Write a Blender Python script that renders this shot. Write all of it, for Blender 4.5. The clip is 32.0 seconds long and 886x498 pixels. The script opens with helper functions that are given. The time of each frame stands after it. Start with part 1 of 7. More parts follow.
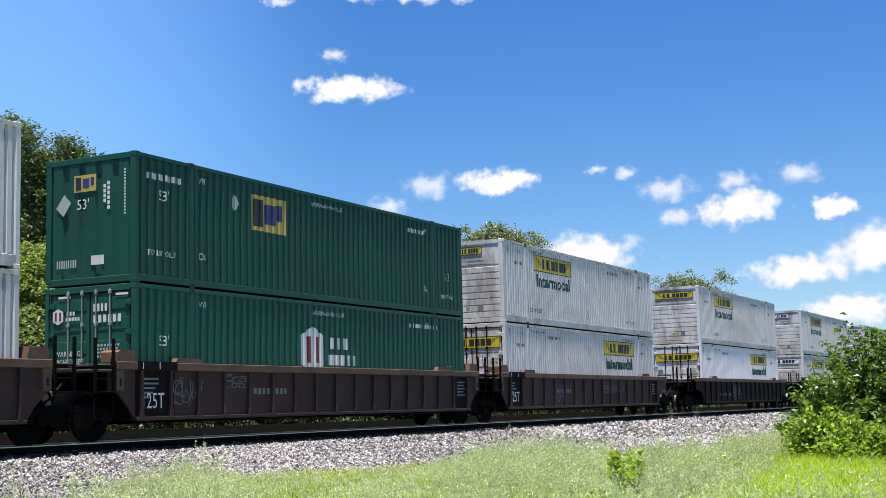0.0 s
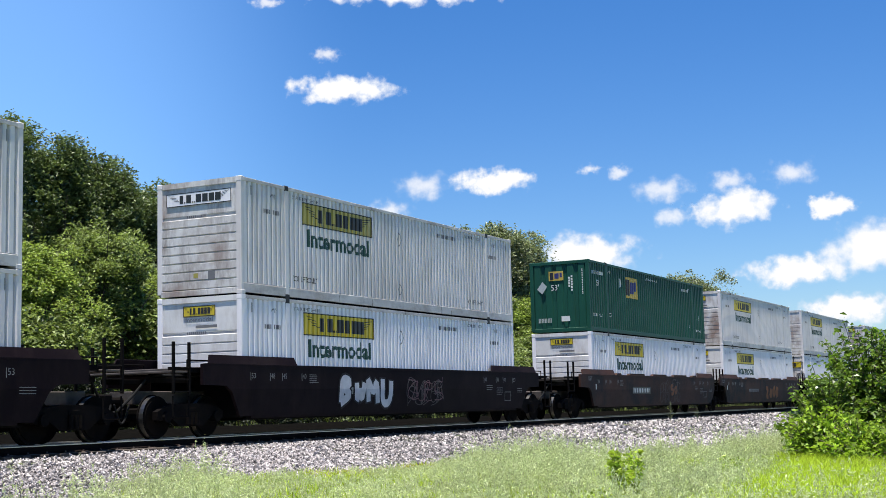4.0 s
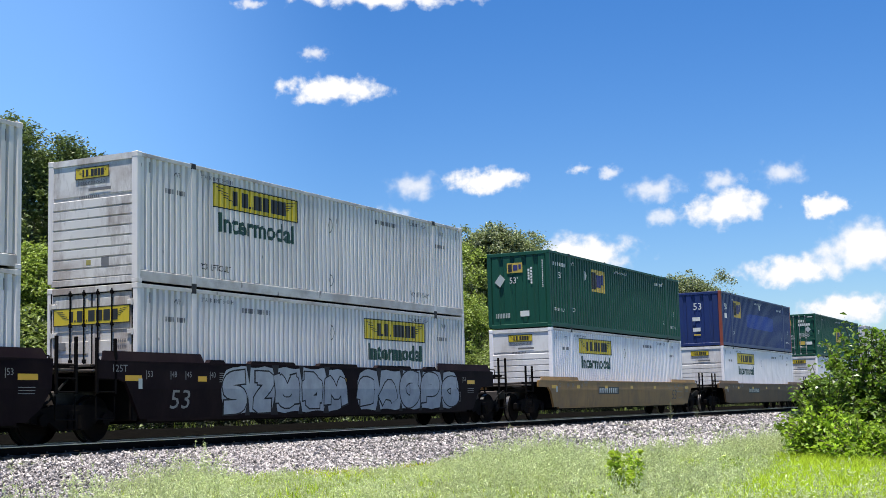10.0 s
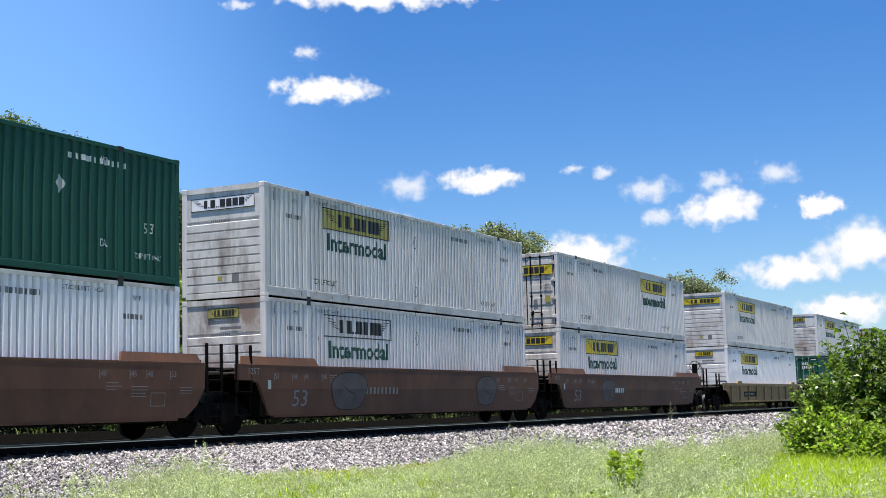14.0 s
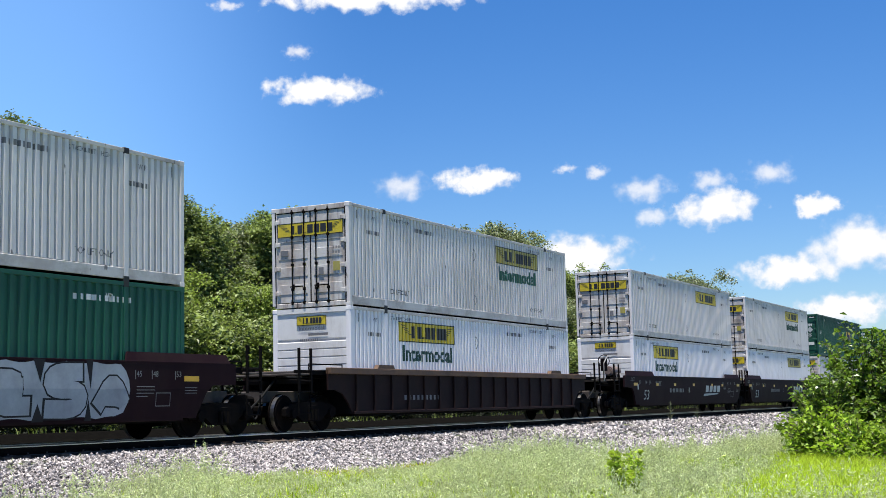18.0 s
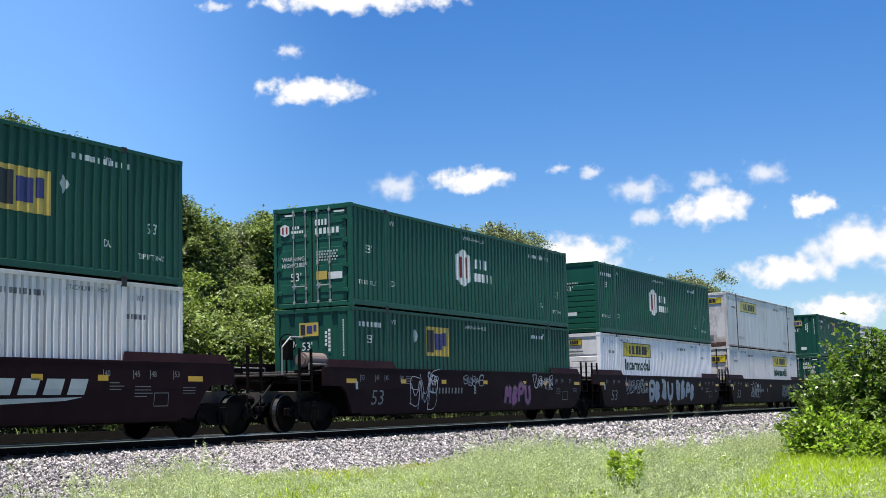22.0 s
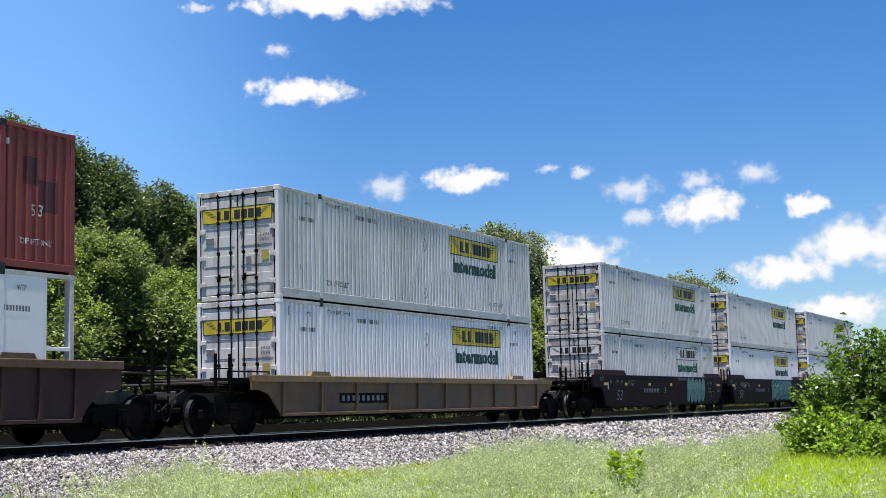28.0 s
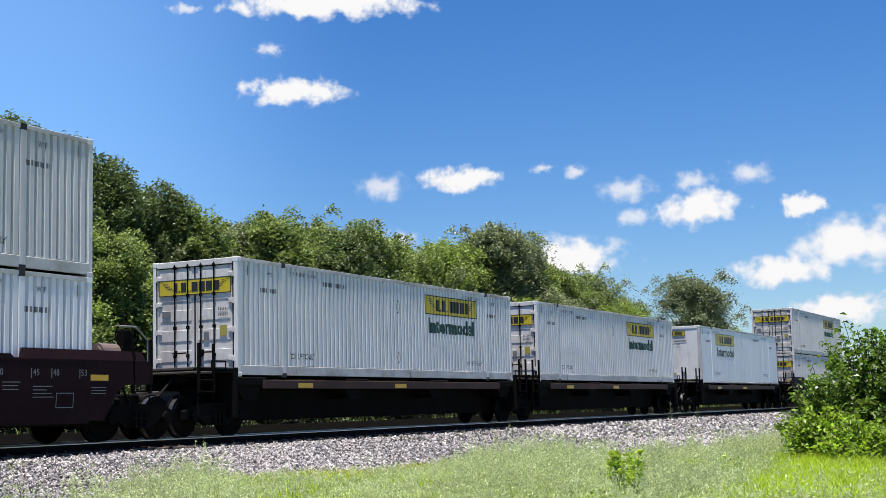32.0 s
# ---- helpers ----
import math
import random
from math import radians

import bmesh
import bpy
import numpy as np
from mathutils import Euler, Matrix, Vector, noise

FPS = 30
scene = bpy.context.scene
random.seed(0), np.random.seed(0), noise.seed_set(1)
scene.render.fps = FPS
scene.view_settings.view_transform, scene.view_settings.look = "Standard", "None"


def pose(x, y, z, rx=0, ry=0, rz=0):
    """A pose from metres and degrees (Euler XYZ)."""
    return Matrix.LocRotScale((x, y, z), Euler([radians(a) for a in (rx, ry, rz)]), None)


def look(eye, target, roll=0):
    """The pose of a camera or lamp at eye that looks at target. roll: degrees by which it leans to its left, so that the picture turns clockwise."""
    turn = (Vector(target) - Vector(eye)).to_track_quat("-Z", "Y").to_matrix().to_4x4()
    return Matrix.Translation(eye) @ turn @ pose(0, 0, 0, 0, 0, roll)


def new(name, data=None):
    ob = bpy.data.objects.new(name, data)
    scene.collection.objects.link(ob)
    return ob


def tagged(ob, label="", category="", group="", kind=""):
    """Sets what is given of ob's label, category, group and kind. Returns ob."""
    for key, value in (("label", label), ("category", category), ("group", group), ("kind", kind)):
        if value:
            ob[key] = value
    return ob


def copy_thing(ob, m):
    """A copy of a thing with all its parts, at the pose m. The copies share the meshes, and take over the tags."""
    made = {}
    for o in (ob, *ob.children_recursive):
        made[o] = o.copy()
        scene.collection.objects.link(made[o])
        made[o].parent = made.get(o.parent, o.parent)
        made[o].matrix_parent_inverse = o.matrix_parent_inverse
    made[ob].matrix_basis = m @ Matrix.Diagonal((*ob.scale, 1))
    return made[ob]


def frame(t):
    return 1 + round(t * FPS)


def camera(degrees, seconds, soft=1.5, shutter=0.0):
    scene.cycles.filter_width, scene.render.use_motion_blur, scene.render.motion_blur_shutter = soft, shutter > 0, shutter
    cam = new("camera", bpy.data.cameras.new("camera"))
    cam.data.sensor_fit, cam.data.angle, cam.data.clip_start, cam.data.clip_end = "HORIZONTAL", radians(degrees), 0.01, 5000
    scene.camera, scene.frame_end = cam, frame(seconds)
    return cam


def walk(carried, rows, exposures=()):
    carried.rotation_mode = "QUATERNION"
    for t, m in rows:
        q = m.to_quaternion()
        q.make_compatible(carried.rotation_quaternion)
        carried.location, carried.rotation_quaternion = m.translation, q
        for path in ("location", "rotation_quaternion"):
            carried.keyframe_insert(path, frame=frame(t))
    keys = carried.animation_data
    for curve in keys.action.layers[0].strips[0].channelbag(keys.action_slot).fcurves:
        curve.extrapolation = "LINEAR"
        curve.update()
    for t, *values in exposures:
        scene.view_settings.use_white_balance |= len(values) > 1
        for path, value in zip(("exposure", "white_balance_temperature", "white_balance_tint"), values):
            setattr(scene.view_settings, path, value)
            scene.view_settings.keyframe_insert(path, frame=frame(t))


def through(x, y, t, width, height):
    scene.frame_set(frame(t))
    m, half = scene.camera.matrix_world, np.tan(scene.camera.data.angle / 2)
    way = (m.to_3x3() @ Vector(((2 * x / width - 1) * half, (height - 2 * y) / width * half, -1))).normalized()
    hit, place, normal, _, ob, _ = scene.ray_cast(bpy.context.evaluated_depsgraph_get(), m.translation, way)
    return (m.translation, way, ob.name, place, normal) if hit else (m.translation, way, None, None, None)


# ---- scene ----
cam = camera(36.47, 32.0, soft=0.78)
EYE = (0.0, -20.5, 0.53)
VIEW = look(EYE, (26.5575, -6.9974, 4.0483), -1.466)
walk(cam, [(0.0, VIEW), (32.0, VIEW)], exposures=[(0.0, 0.92), (24.0, 0.90), (32.0, 0.78)])

# ---- sky and sun ----
SUN = Vector((-0.15, -0.035, 0.95)).normalized()
world = bpy.data.worlds.new("sky")
scene.world = world
world.use_nodes = True
wn = world.node_tree.nodes
wl = world.node_tree.links
sky = wn.new("ShaderNodeTexSky")
sky.sky_type = 'NISHITA'
sky.sun_disc = False
sky.sun_elevation = math.asin(SUN.z)
sky.sun_rotation = math.atan2(SUN.x, SUN.y)
sky.ozone_density = 1.6
sky.dust_density = 0.3
sky.air_density = 1.0
wn["Background"].inputs["Strength"].default_value = 0.061
deep = wn.new("ShaderNodeHueSaturation")
deep.inputs["Saturation"].default_value = 1.36
wl.new(sky.outputs[0], deep.inputs["Color"])
cool = wn.new("ShaderNodeVectorMath")
cool.operation = 'MULTIPLY'
cool.inputs[1].default_value = (0.83, 0.985, 1.27)
wl.new(deep.outputs[0], cool.inputs[0])
# brighter sky added low over the wood: broad, and fading over some thirty degrees
BRIGHT_SIDE = Vector((0.53, 0.80, 0.24)).normalized()
way = wn.new("ShaderNodeTexCoord")
near_bright = wn.new("ShaderNodeVectorMath")
near_bright.operation = 'DOT_PRODUCT'
near_bright.inputs[1].default_value = BRIGHT_SIDE
wl.new(way.outputs["Generated"], near_bright.inputs[0])
fade = wn.new("ShaderNodeMapRange")
fade.interpolation_type = 'SMOOTHERSTEP'
fade.inputs["From Min"].default_value, fade.inputs["From Max"].default_value = 0.89, 1.005
wl.new(near_bright.outputs["Value"], fade.inputs["Value"])
brighten = wn.new("ShaderNodeMix")
brighten.data_type = 'RGBA'
brighten.blend_type = 'ADD'
wl.new(fade.outputs[0], brighten.inputs["Factor"])
wl.new(cool.outputs[0], brighten.inputs["A"])
brighten.inputs["B"].default_value = (1.3, 2.1, 3.1, 1)
wl.new(brighten.outputs["Result"], wn["Background"].inputs["Color"])
sun_data = bpy.data.lights.new("sun", 'SUN')
sun_data.energy = 5.0
sun_data.angle = radians(0.53)
sun_data.color = (1.0, 0.955, 0.88)
sun = new("sun", sun_data)
sun.matrix_world = look((0, 0, 60), Vector((0, 0, 60)) - SUN)

# ---- how the train runs: distance gone since the start ----
SPEED = 21.4707
DRIFT = [(0, -.25), (1, .11), (2, -.09), (3, -.16), (3.5, -.23), (5.5, .31), (6, 0), (7, .37), (8, -.12), (9, -.14), (10, .2),
         (11, -.14), (12, -.15), (13, .19), (14, -.08), (14.5, .2), (16.5, 0), (17, -.03), (18, -.07), (19, .32), (20, -.02),
         (21, -.13), (22, .22), (23, -.1), (24, -.05), (25, .47), (25.5, -.06), (27.5, -.3), (28, .11), (29, -.24), (30, -.2),
         (31, .16), (32, -.11)]
TRAVEL = [(t, SPEED * t + d) for t, d in DRIFT]
LEN, WID, TALL = 16.154, 2.59, 2.91      # a 53-foot container
# where the front end of the container on each car stands at the start
SPOT = [3.12, 22.69, 42.07, 65.79, 89.23, 112.68, 136.46, 155.86, 175.48, 198.84, 218.31, 237.91, 261.45, 285.06, 308.84, 328.39,
        347.81, 371.43, 394.91, 418.41, 442.14, 461.58, 481.02, 504.67, 524.21, 543.84, 567.38, 586.86, 606.19, 629.80, 653.33,
        672.87, 692.39, 713.66, 732.15, 752.94, 773.76]

# ---- materials ----
def mat(name, color, rough=0.6, metal=0.0, var=0.10, scale=1.2, dirt=None, dirt_amount=0.0, streak=(2.5, 2.5, 0.35), bump=0.0,
        bump_scale=60.0, island=False, tint=0.0, coords="Object", spec=0.5, wash=None, drip=None):
    """Paint, metal or stuff: colour with a coarse and a fine variation, streaks of dirt and a fine relief."""
    m = bpy.data.materials.new(name)
    m.use_nodes = True
    n, l = m.node_tree.nodes, m.node_tree.links
    b = n["Principled BSDF"]
    b.inputs["Roughness"].default_value = rough
    b.inputs["Metallic"].default_value = metal
    b.inputs["Specular IOR Level"].default_value = spec
    tc, oi = n.new("ShaderNodeTexCoord"), n.new("ShaderNodeObjectInfo")
    shift = n.new("ShaderNodeVectorMath")
    shift.operation = 'MULTIPLY_ADD'
    l.new(oi.outputs["Random"], shift.inputs[0])
    shift.inputs[1].default_value = (37.0, 21.0, 13.0)
    l.new(tc.outputs[coords], shift.inputs[2])
    big = n.new("ShaderNodeTexNoise")
    big.inputs["Scale"].default_value = scale
    big.inputs["Detail"].default_value = 6.0
    big.inputs["Roughness"].default_value = 0.65
    l.new(shift.outputs[0], big.inputs["Vector"])
    ramp = n.new("ShaderNodeMapRange")
    ramp.inputs["From Min"].default_value, ramp.inputs["From Max"].default_value = 0.3, 0.7
    ramp.inputs["To Min"].default_value, ramp.inputs["To Max"].default_value = 1 - var, 1 + var
    l.new(big.outputs[0], ramp.inputs["Value"])
    mul = n.new("ShaderNodeVectorMath")
    mul.operation = 'SCALE'
    mul.inputs[0].default_value = color[:3]
    l.new(ramp.outputs[0], mul.inputs["Scale"])
    out = mul.outputs[0]
    if tint > 0:
        src = n.new("ShaderNodeNewGeometry").outputs["Random Per Island"] if island else oi.outputs["Random"]
        tr = n.new("ShaderNodeMapRange")
        tr.inputs["To Min"].default_value, tr.inputs["To Max"].default_value = 1 - tint, 1 + tint
        l.new(src, tr.inputs["Value"])
        t2 = n.new("ShaderNodeVectorMath")
        t2.operation = 'SCALE'
        l.new(out, t2.inputs[0])
        l.new(tr.outputs[0], t2.inputs["Scale"])
        out = t2.outputs[0]
    if dirt:
        mp = n.new("ShaderNodeMapping")
        mp.inputs["Scale"].default_value = streak
        l.new(shift.outputs[0], mp.inputs["Vector"])
        dn = n.new("ShaderNodeTexNoise")
        dn.inputs["Scale"].default_value = 1.0
        dn.inputs["Detail"].default_value = 8.0
        dn.inputs["Roughness"].default_value = 0.7
        l.new(mp.outputs[0], dn.inputs["Vector"])
        dr = n.new("ShaderNodeMapRange")
        dr.inputs["From Min"].default_value, dr.inputs["From Max"].default_value = 0.48, 0.78
        dr.inputs["To Max"].default_value = dirt_amount
        l.new(dn.outputs[0], dr.inputs["Value"])
        mx = n.new("ShaderNodeMix")
        mx.data_type = 'RGBA'
        l.new(dr.outputs[0], mx.inputs["Factor"])
        l.new(out, mx.inputs["A"])
        mx.inputs["B"].default_value = (*dirt, 1)
        out = mx.outputs["Result"]
    if wash:
        # broad blotches, stronger on some things than on others
        patch = n.new("ShaderNodeTexNoise")
        patch.inputs["Scale"].default_value, patch.inputs["Detail"].default_value, patch.inputs["Roughness"].default_value = wash[2], 7.0, 0.62
        l.new(shift.outputs[0], patch.inputs["Vector"])
        wr = n.new("ShaderNodeMapRange")
        wr.inputs["From Min"].default_value, wr.inputs["From Max"].default_value = 0.47, 0.66
        l.new(patch.outputs[0], wr.inputs["Value"])
        wm = n.new("ShaderNodeMath")
        wm.operation = 'MULTIPLY'
        l.new(wr.outputs[0], wm.inputs[0])
        hold = n.new("ShaderNodeMapRange")
        hold.inputs["To Min"].default_value, hold.inputs["To Max"].default_value = 0.40 * wash[1], wash[1]
        l.new(oi.outputs["Random"], hold.inputs["Value"])
        l.new(hold.outputs[0], wm.inputs[1])
        wx = n.new("ShaderNodeMix")
        wx.data_type = 'RGBA'
        l.new(wm.outputs[0], wx.inputs["Factor"])
        l.new(out, wx.inputs["A"])
        wx.inputs["B"].default_value = (*wash[0], 1)
        out = wx.outputs["Result"]
    if drip:
        # few, small and dark: scrapes and runs
        dm = n.new("ShaderNodeMapping")
        dm.inputs["Scale"].default_value = (6.0, 6.0, 1.5)
        l.new(shift.outputs[0], dm.inputs["Vector"])
        sp = n.new("ShaderNodeTexNoise")
        sp.inputs["Scale"].default_value, sp.inputs["Detail"].default_value = 1.0, 3.0
        l.new(dm.outputs[0], sp.inputs["Vector"])
        sr = n.new("ShaderNodeMapRange")
        sr.inputs["From Min"].default_value, sr.inputs["From Max"].default_value = drip[1], drip[1] + 0.035
        sr.inputs["To Max"].default_value = 0.8
        l.new(sp.outputs[0], sr.inputs["Value"])
        sx = n.new("ShaderNodeMix")
        sx.data_type = 'RGBA'
        l.new(sr.outputs[0], sx.inputs["Factor"])
        l.new(out, sx.inputs["A"])
        sx.inputs["B"].default_value = (*drip[0], 1)
        out = sx.outputs["Result"]
    l.new(out, b.inputs["Base Color"])
    if bump > 0:
        bn = n.new("ShaderNodeTexNoise")
        bn.inputs["Scale"].default_value = bump_scale
        bn.inputs["Detail"].default_value = 4.0
        l.new(tc.outputs[coords], bn.inputs["Vector"])
        bp = n.new("ShaderNodeBump")
        bp.inputs["Strength"].default_value = bump
        bp.inputs["Distance"].default_value = 0.02
        l.new(bn.outputs[0], bp.inputs["Height"])
        l.new(bp.outputs[0], b.inputs["Normal"])
    return m


def leaf_mat(name, color, tint=0.35, rough=0.45, through=0.35, spec=0.4, wash=None, var=0.18):
    m = mat(name, color, rough, 0, var, 0.6, island=True, tint=tint, spec=spec, wash=wash)
    n, l = m.node_tree.nodes, m.node_tree.links
    b = n["Principled BSDF"]
    tr = n.new("ShaderNodeBsdfTranslucent")
    mix = n.new("ShaderNodeMixShader")
    mix.inputs[0].default_value = through
    src = b.inputs["Base Color"].links[0].from_socket
    warm = n.new("ShaderNodeVectorMath")
    warm.operation = 'MULTIPLY'
    warm.inputs[1].default_value = (1.12, 1.16, 0.75)
    l.new(src, warm.inputs[0])
    l.new(warm.outputs[0], tr.inputs["Color"])
    l.new(b.outputs[0], mix.inputs[1])
    l.new(tr.outputs[0], mix.inputs[2])
    l.new(mix.outputs[0], n["Material Output"].inputs["Surface"])
    return m


RUST = (0.13, 0.055, 0.03)
GRIME = (0.10, 0.085, 0.075)
M = {
    "white": mat("white_paint", (0.735, 0.70, 0.69), 0.45, 0, 0.05, 0.5, (0.33, 0.29, 0.265), 0.68, (3.4, 3.4, 0.20), wash=((0.46, 0.42, 0.39), 0.55, 0.30), drip=((0.09, 0.07, 0.06), 0.735)),
    "white_grey": mat("greyish_white_paint", (0.75, 0.74, 0.735), 0.42, 0, 0.05, 0.5, (0.38, 0.35, 0.33), 0.6, (3.4, 3.4, 0.20), wash=((0.55, 0.52, 0.50), 0.5, 0.30), drip=((0.12, 0.10, 0.09), 0.75)),
    "white_rail": mat("scuffed_white_rail", (0.58, 0.56, 0.54), 0.5, 0, 0.10, 1.0, (0.20, 0.16, 0.14), 0.9, (1.2, 1.2, 2.0), wash=((0.33, 0.27, 0.24), 0.8, 0.9), drip=((0.07, 0.05, 0.045), 0.68)),
    "rust_rail": mat("rusty_white_rail", (0.50, 0.45, 0.42), 0.6, 0, 0.15, 1.0, RUST, 1.1, (1.0, 1.0, 2.0), wash=((0.16, 0.085, 0.055), 1.2, 0.8)),
    "white_clean": mat("clean_white_paint", (0.89, 0.865, 0.885), 0.4, 0, 0.04, 0.5, (0.45, 0.42, 0.41), 0.45, (3.4, 3.4, 0.20), wash=((0.68, 0.65, 0.65), 0.35, 0.30), drip=((0.10, 0.08, 0.08), 0.76)),
    "white_end": mat("stained_white_end", (0.68, 0.66, 0.64), 0.5, 0, 0.08, 0.8, (0.13, 0.075, 0.055), 1.1, (1.9, 1.9, 0.55), wash=((0.29, 0.21, 0.175), 1.1, 0.75)),
    "white_door": mat("grimy_white_door", (0.62, 0.60, 0.575), 0.5, 0, 0.10, 0.9, (0.13, 0.07, 0.05), 1.15, (2.6, 2.6, 0.42), wash=((0.30, 0.235, 0.20), 0.9, 0.9), drip=((0.05, 0.035, 0.03), 0.70)),
    "clean_door": mat("worn_white_door", (0.70, 0.68, 0.665), 0.5, 0, 0.10, 0.9, (0.22, 0.15, 0.12), 0.95, (2.6, 2.6, 0.42), wash=((0.42, 0.36, 0.33), 0.8, 0.9), drip=((0.06, 0.045, 0.04), 0.73)),
    "clean_end": mat("pale_white_end", (0.74, 0.73, 0.72), 0.5, 0, 0.06, 0.8, (0.34, 0.28, 0.24), 0.7, (1.9, 1.9, 0.55), wash=((0.52, 0.48, 0.45), 0.6, 0.75)),
    # both grooves: base darkened for the shade in the recess, grime streaks on top
    "white_groove": mat("shaded_grimy_white_groove", (0.47, 0.45, 0.455), 0.5, 0, 0.06, 0.6, (0.25, 0.22, 0.20), 0.6, (3.0, 3.0, 0.22)),
    "end_groove": mat("shaded_grimy_end_groove", (0.58, 0.55, 0.52), 0.6, 0, 0.1, 0.8, (0.16, 0.11, 0.085), 0.7, (2.2, 2.2, 0.6)),
    "white_rust": mat("rusty_white_steel", (0.55, 0.52, 0.5), 0.55, 0, 0.1, 1.0, RUST, 1.0, (1.5, 1.5, 0.9)),
    "rust_post": mat("rust_eaten_post", (0.075, 0.032, 0.022), 0.7, 0, 0.25, 1.5, (0.40, 0.35, 0.32), 0.8, (3.0, 3.0, 1.2)),
    "dark_red": mat("dark_red_patch", (0.085, 0.014, 0.014), 0.5, 0, 0.12, 0.8),
    "green": mat("green_paint", (0.0058, 0.070, 0.044), 0.5, 0, 0.12, 0.4, (0.012, 0.042, 0.032), 0.6, spec=0.35),
    "hub_green": mat("bright_green_paint", (0.0065, 0.086, 0.053), 0.48, 0, 0.12, 0.4, (0.012, 0.05, 0.038), 0.6, spec=0.35),
    "fresh_blue": mat("fresh_blue_paint", (0.012, 0.042, 0.25), 0.45, 0, 0.12, 0.8),
    "fresh_red": mat("fresh_red_paint", (0.30, 0.030, 0.045), 0.48, 0, 0.15, 0.8, (0.24, 0.04, 0.03), 0.8, (1.5, 1.5, 0.6)),
    "blue": mat("blue_paint", (0.012, 0.030, 0.135), 0.45, 0, 0.12, 0.4, (0.03, 0.04, 0.07), 0.6),
    "red": mat("red_paint", (0.235, 0.036, 0.026), 0.48, 0, 0.12, 0.4, (0.10, 0.03, 0.025), 0.6),
    "red_post": mat("faded_red_post", (0.24, 0.055, 0.035), 0.55, 0, 0.12, 0.8, RUST, 0.5),
    "yellow": mat("yellow_decal", (0.60, 0.46, 0.02), 0.4, 0, 0.08, 0.8, (0.28, 0.22, 0.05), 0.6),
    "olive": mat("faded_yellow_decal", (0.36, 0.31, 0.06), 0.45, 0, 0.15, 1.5, (0.28, 0.26, 0.2), 0.7),
    "spine_black": mat("near_black_car_paint", (0.006, 0.0055, 0.0055), 0.85, 0, 0.2, 1.0, (0.02, 0.011, 0.008), 0.4, spec=0.06),
    "black": mat("black_lettering", (0.018, 0.019, 0.02), 0.5, 0, 0.1),
    "dark_green": mat("dark_green_lettering", (0.010, 0.050, 0.038), 0.5, 0, 0.15, 2.0),
    "teal": mat("faded_green_lettering", (0.014, 0.078, 0.052), 0.5, 0, 0.2, 2.0),
    "grey_text": mat("grey_lettering", (0.16, 0.16, 0.17), 0.6, 0, 0.15),
    "letter": mat("white_lettering", (0.66, 0.68, 0.66), 0.5, 0, 0.10, 3.0),
    "tan": mat("tan_yellow_decal", (0.50, 0.36, 0.07), 0.45, 0, 0.1, 1.2),
    "navy": mat("navy_lettering", (0.03, 0.035, 0.15), 0.5, 0, 0.1),
    "maroon_mark": mat("maroon_mark", (0.20, 0.015, 0.02), 0.5),
    "reflector": mat("yellow_reflector", (0.62, 0.36, 0.02), 0.35, 0, 0.05),
    "brown": mat("brown_car_paint", (0.060, 0.033, 0.027), 0.65, 0, 0.2, 0.7, (0.05, 0.028, 0.022), 0.8, (1.2, 1.2, 0.5), 0.15, spec=0.18, wash=((0.035, 0.024, 0.02), 0.8, 0.55)),
    "rust_brown": mat("rusty_brown_car_paint", (0.050, 0.022, 0.015), 0.7, 0, 0.3, 0.9, (0.05, 0.03, 0.025), 0.8, (1.0, 1.0, 0.6), 0.2, spec=0.18, wash=((0.016, 0.013, 0.013), 1.6, 0.55)),
    "red_brown": mat("faded_brown_car_paint", (0.125, 0.062, 0.038), 0.65, 0, 0.2, 0.7, (0.06, 0.035, 0.028), 0.8, (1.2, 1.2, 0.5), 0.15, spec=0.18, wash=((0.06, 0.036, 0.027), 0.8, 0.55)),
    "dark_brown": mat("dark_brown_car_paint", (0.021, 0.0115, 0.0115), 0.65, 0, 0.2, 0.8, (0.017, 0.011, 0.010), 0.8, (1.2, 1.2, 0.5), 0.15, spec=0.08, wash=((0.034, 0.018, 0.015), 0.8, 0.55)),
    "maroon": mat("maroon_car_paint", (0.0175, 0.0078, 0.0105), 0.6, 0, 0.15, 0.7, (0.026, 0.013, 0.014), 0.7, (1.2, 1.2, 0.5), 0.1, spec=0.04, wash=((0.024, 0.015, 0.015), 0.8, 0.55)),
    "black_car": mat("black_car_paint", (0.010, 0.0062, 0.008), 0.6, 0, 0.15, 0.7, (0.03, 0.019, 0.019), 0.6, (1.2, 1.2, 0.5), 0.1, spec=0.04, wash=((0.02, 0.014, 0.014), 0.8, 0.55)),
    # lighter than the side sheet: sunlight put into the colour, with worn patches
    "brown_chord": mat("sunlit_weathered_brown_chord", (0.125, 0.078, 0.055), 0.65, 0, 0.25, 1.2, (0.05, 0.034, 0.028), 0.8, (1.6, 1.6, 0.8), 0.15, spec=0.2, wash=((0.21, 0.115, 0.05), 0.7, 1.1)),
    "tan_chord": mat("weathered_ochre_chord", (0.24, 0.15, 0.055), 0.6, 0, 0.2, 1.2, (0.08, 0.055, 0.035), 0.8, (1.6, 1.6, 0.8), 0.12, wash=((0.12, 0.10, 0.06), 0.7, 1.1)),
    "deck": mat("worn_steel_deck", (0.085, 0.072, 0.065), 0.55, 0.2, 0.3, 2.5, (0.03, 0.022, 0.018), 0.8, (3, 3, 3), 0.15, spec=0.3),
    "car_yellow": mat("ochre_car_paint", (0.29, 0.165, 0.048), 0.6, 0, 0.15, 0.8, (0.09, 0.06, 0.035), 0.8, (1.4, 1.4, 0.5), 0.12, wash=((0.11, 0.075, 0.04), 0.8, 0.55)),
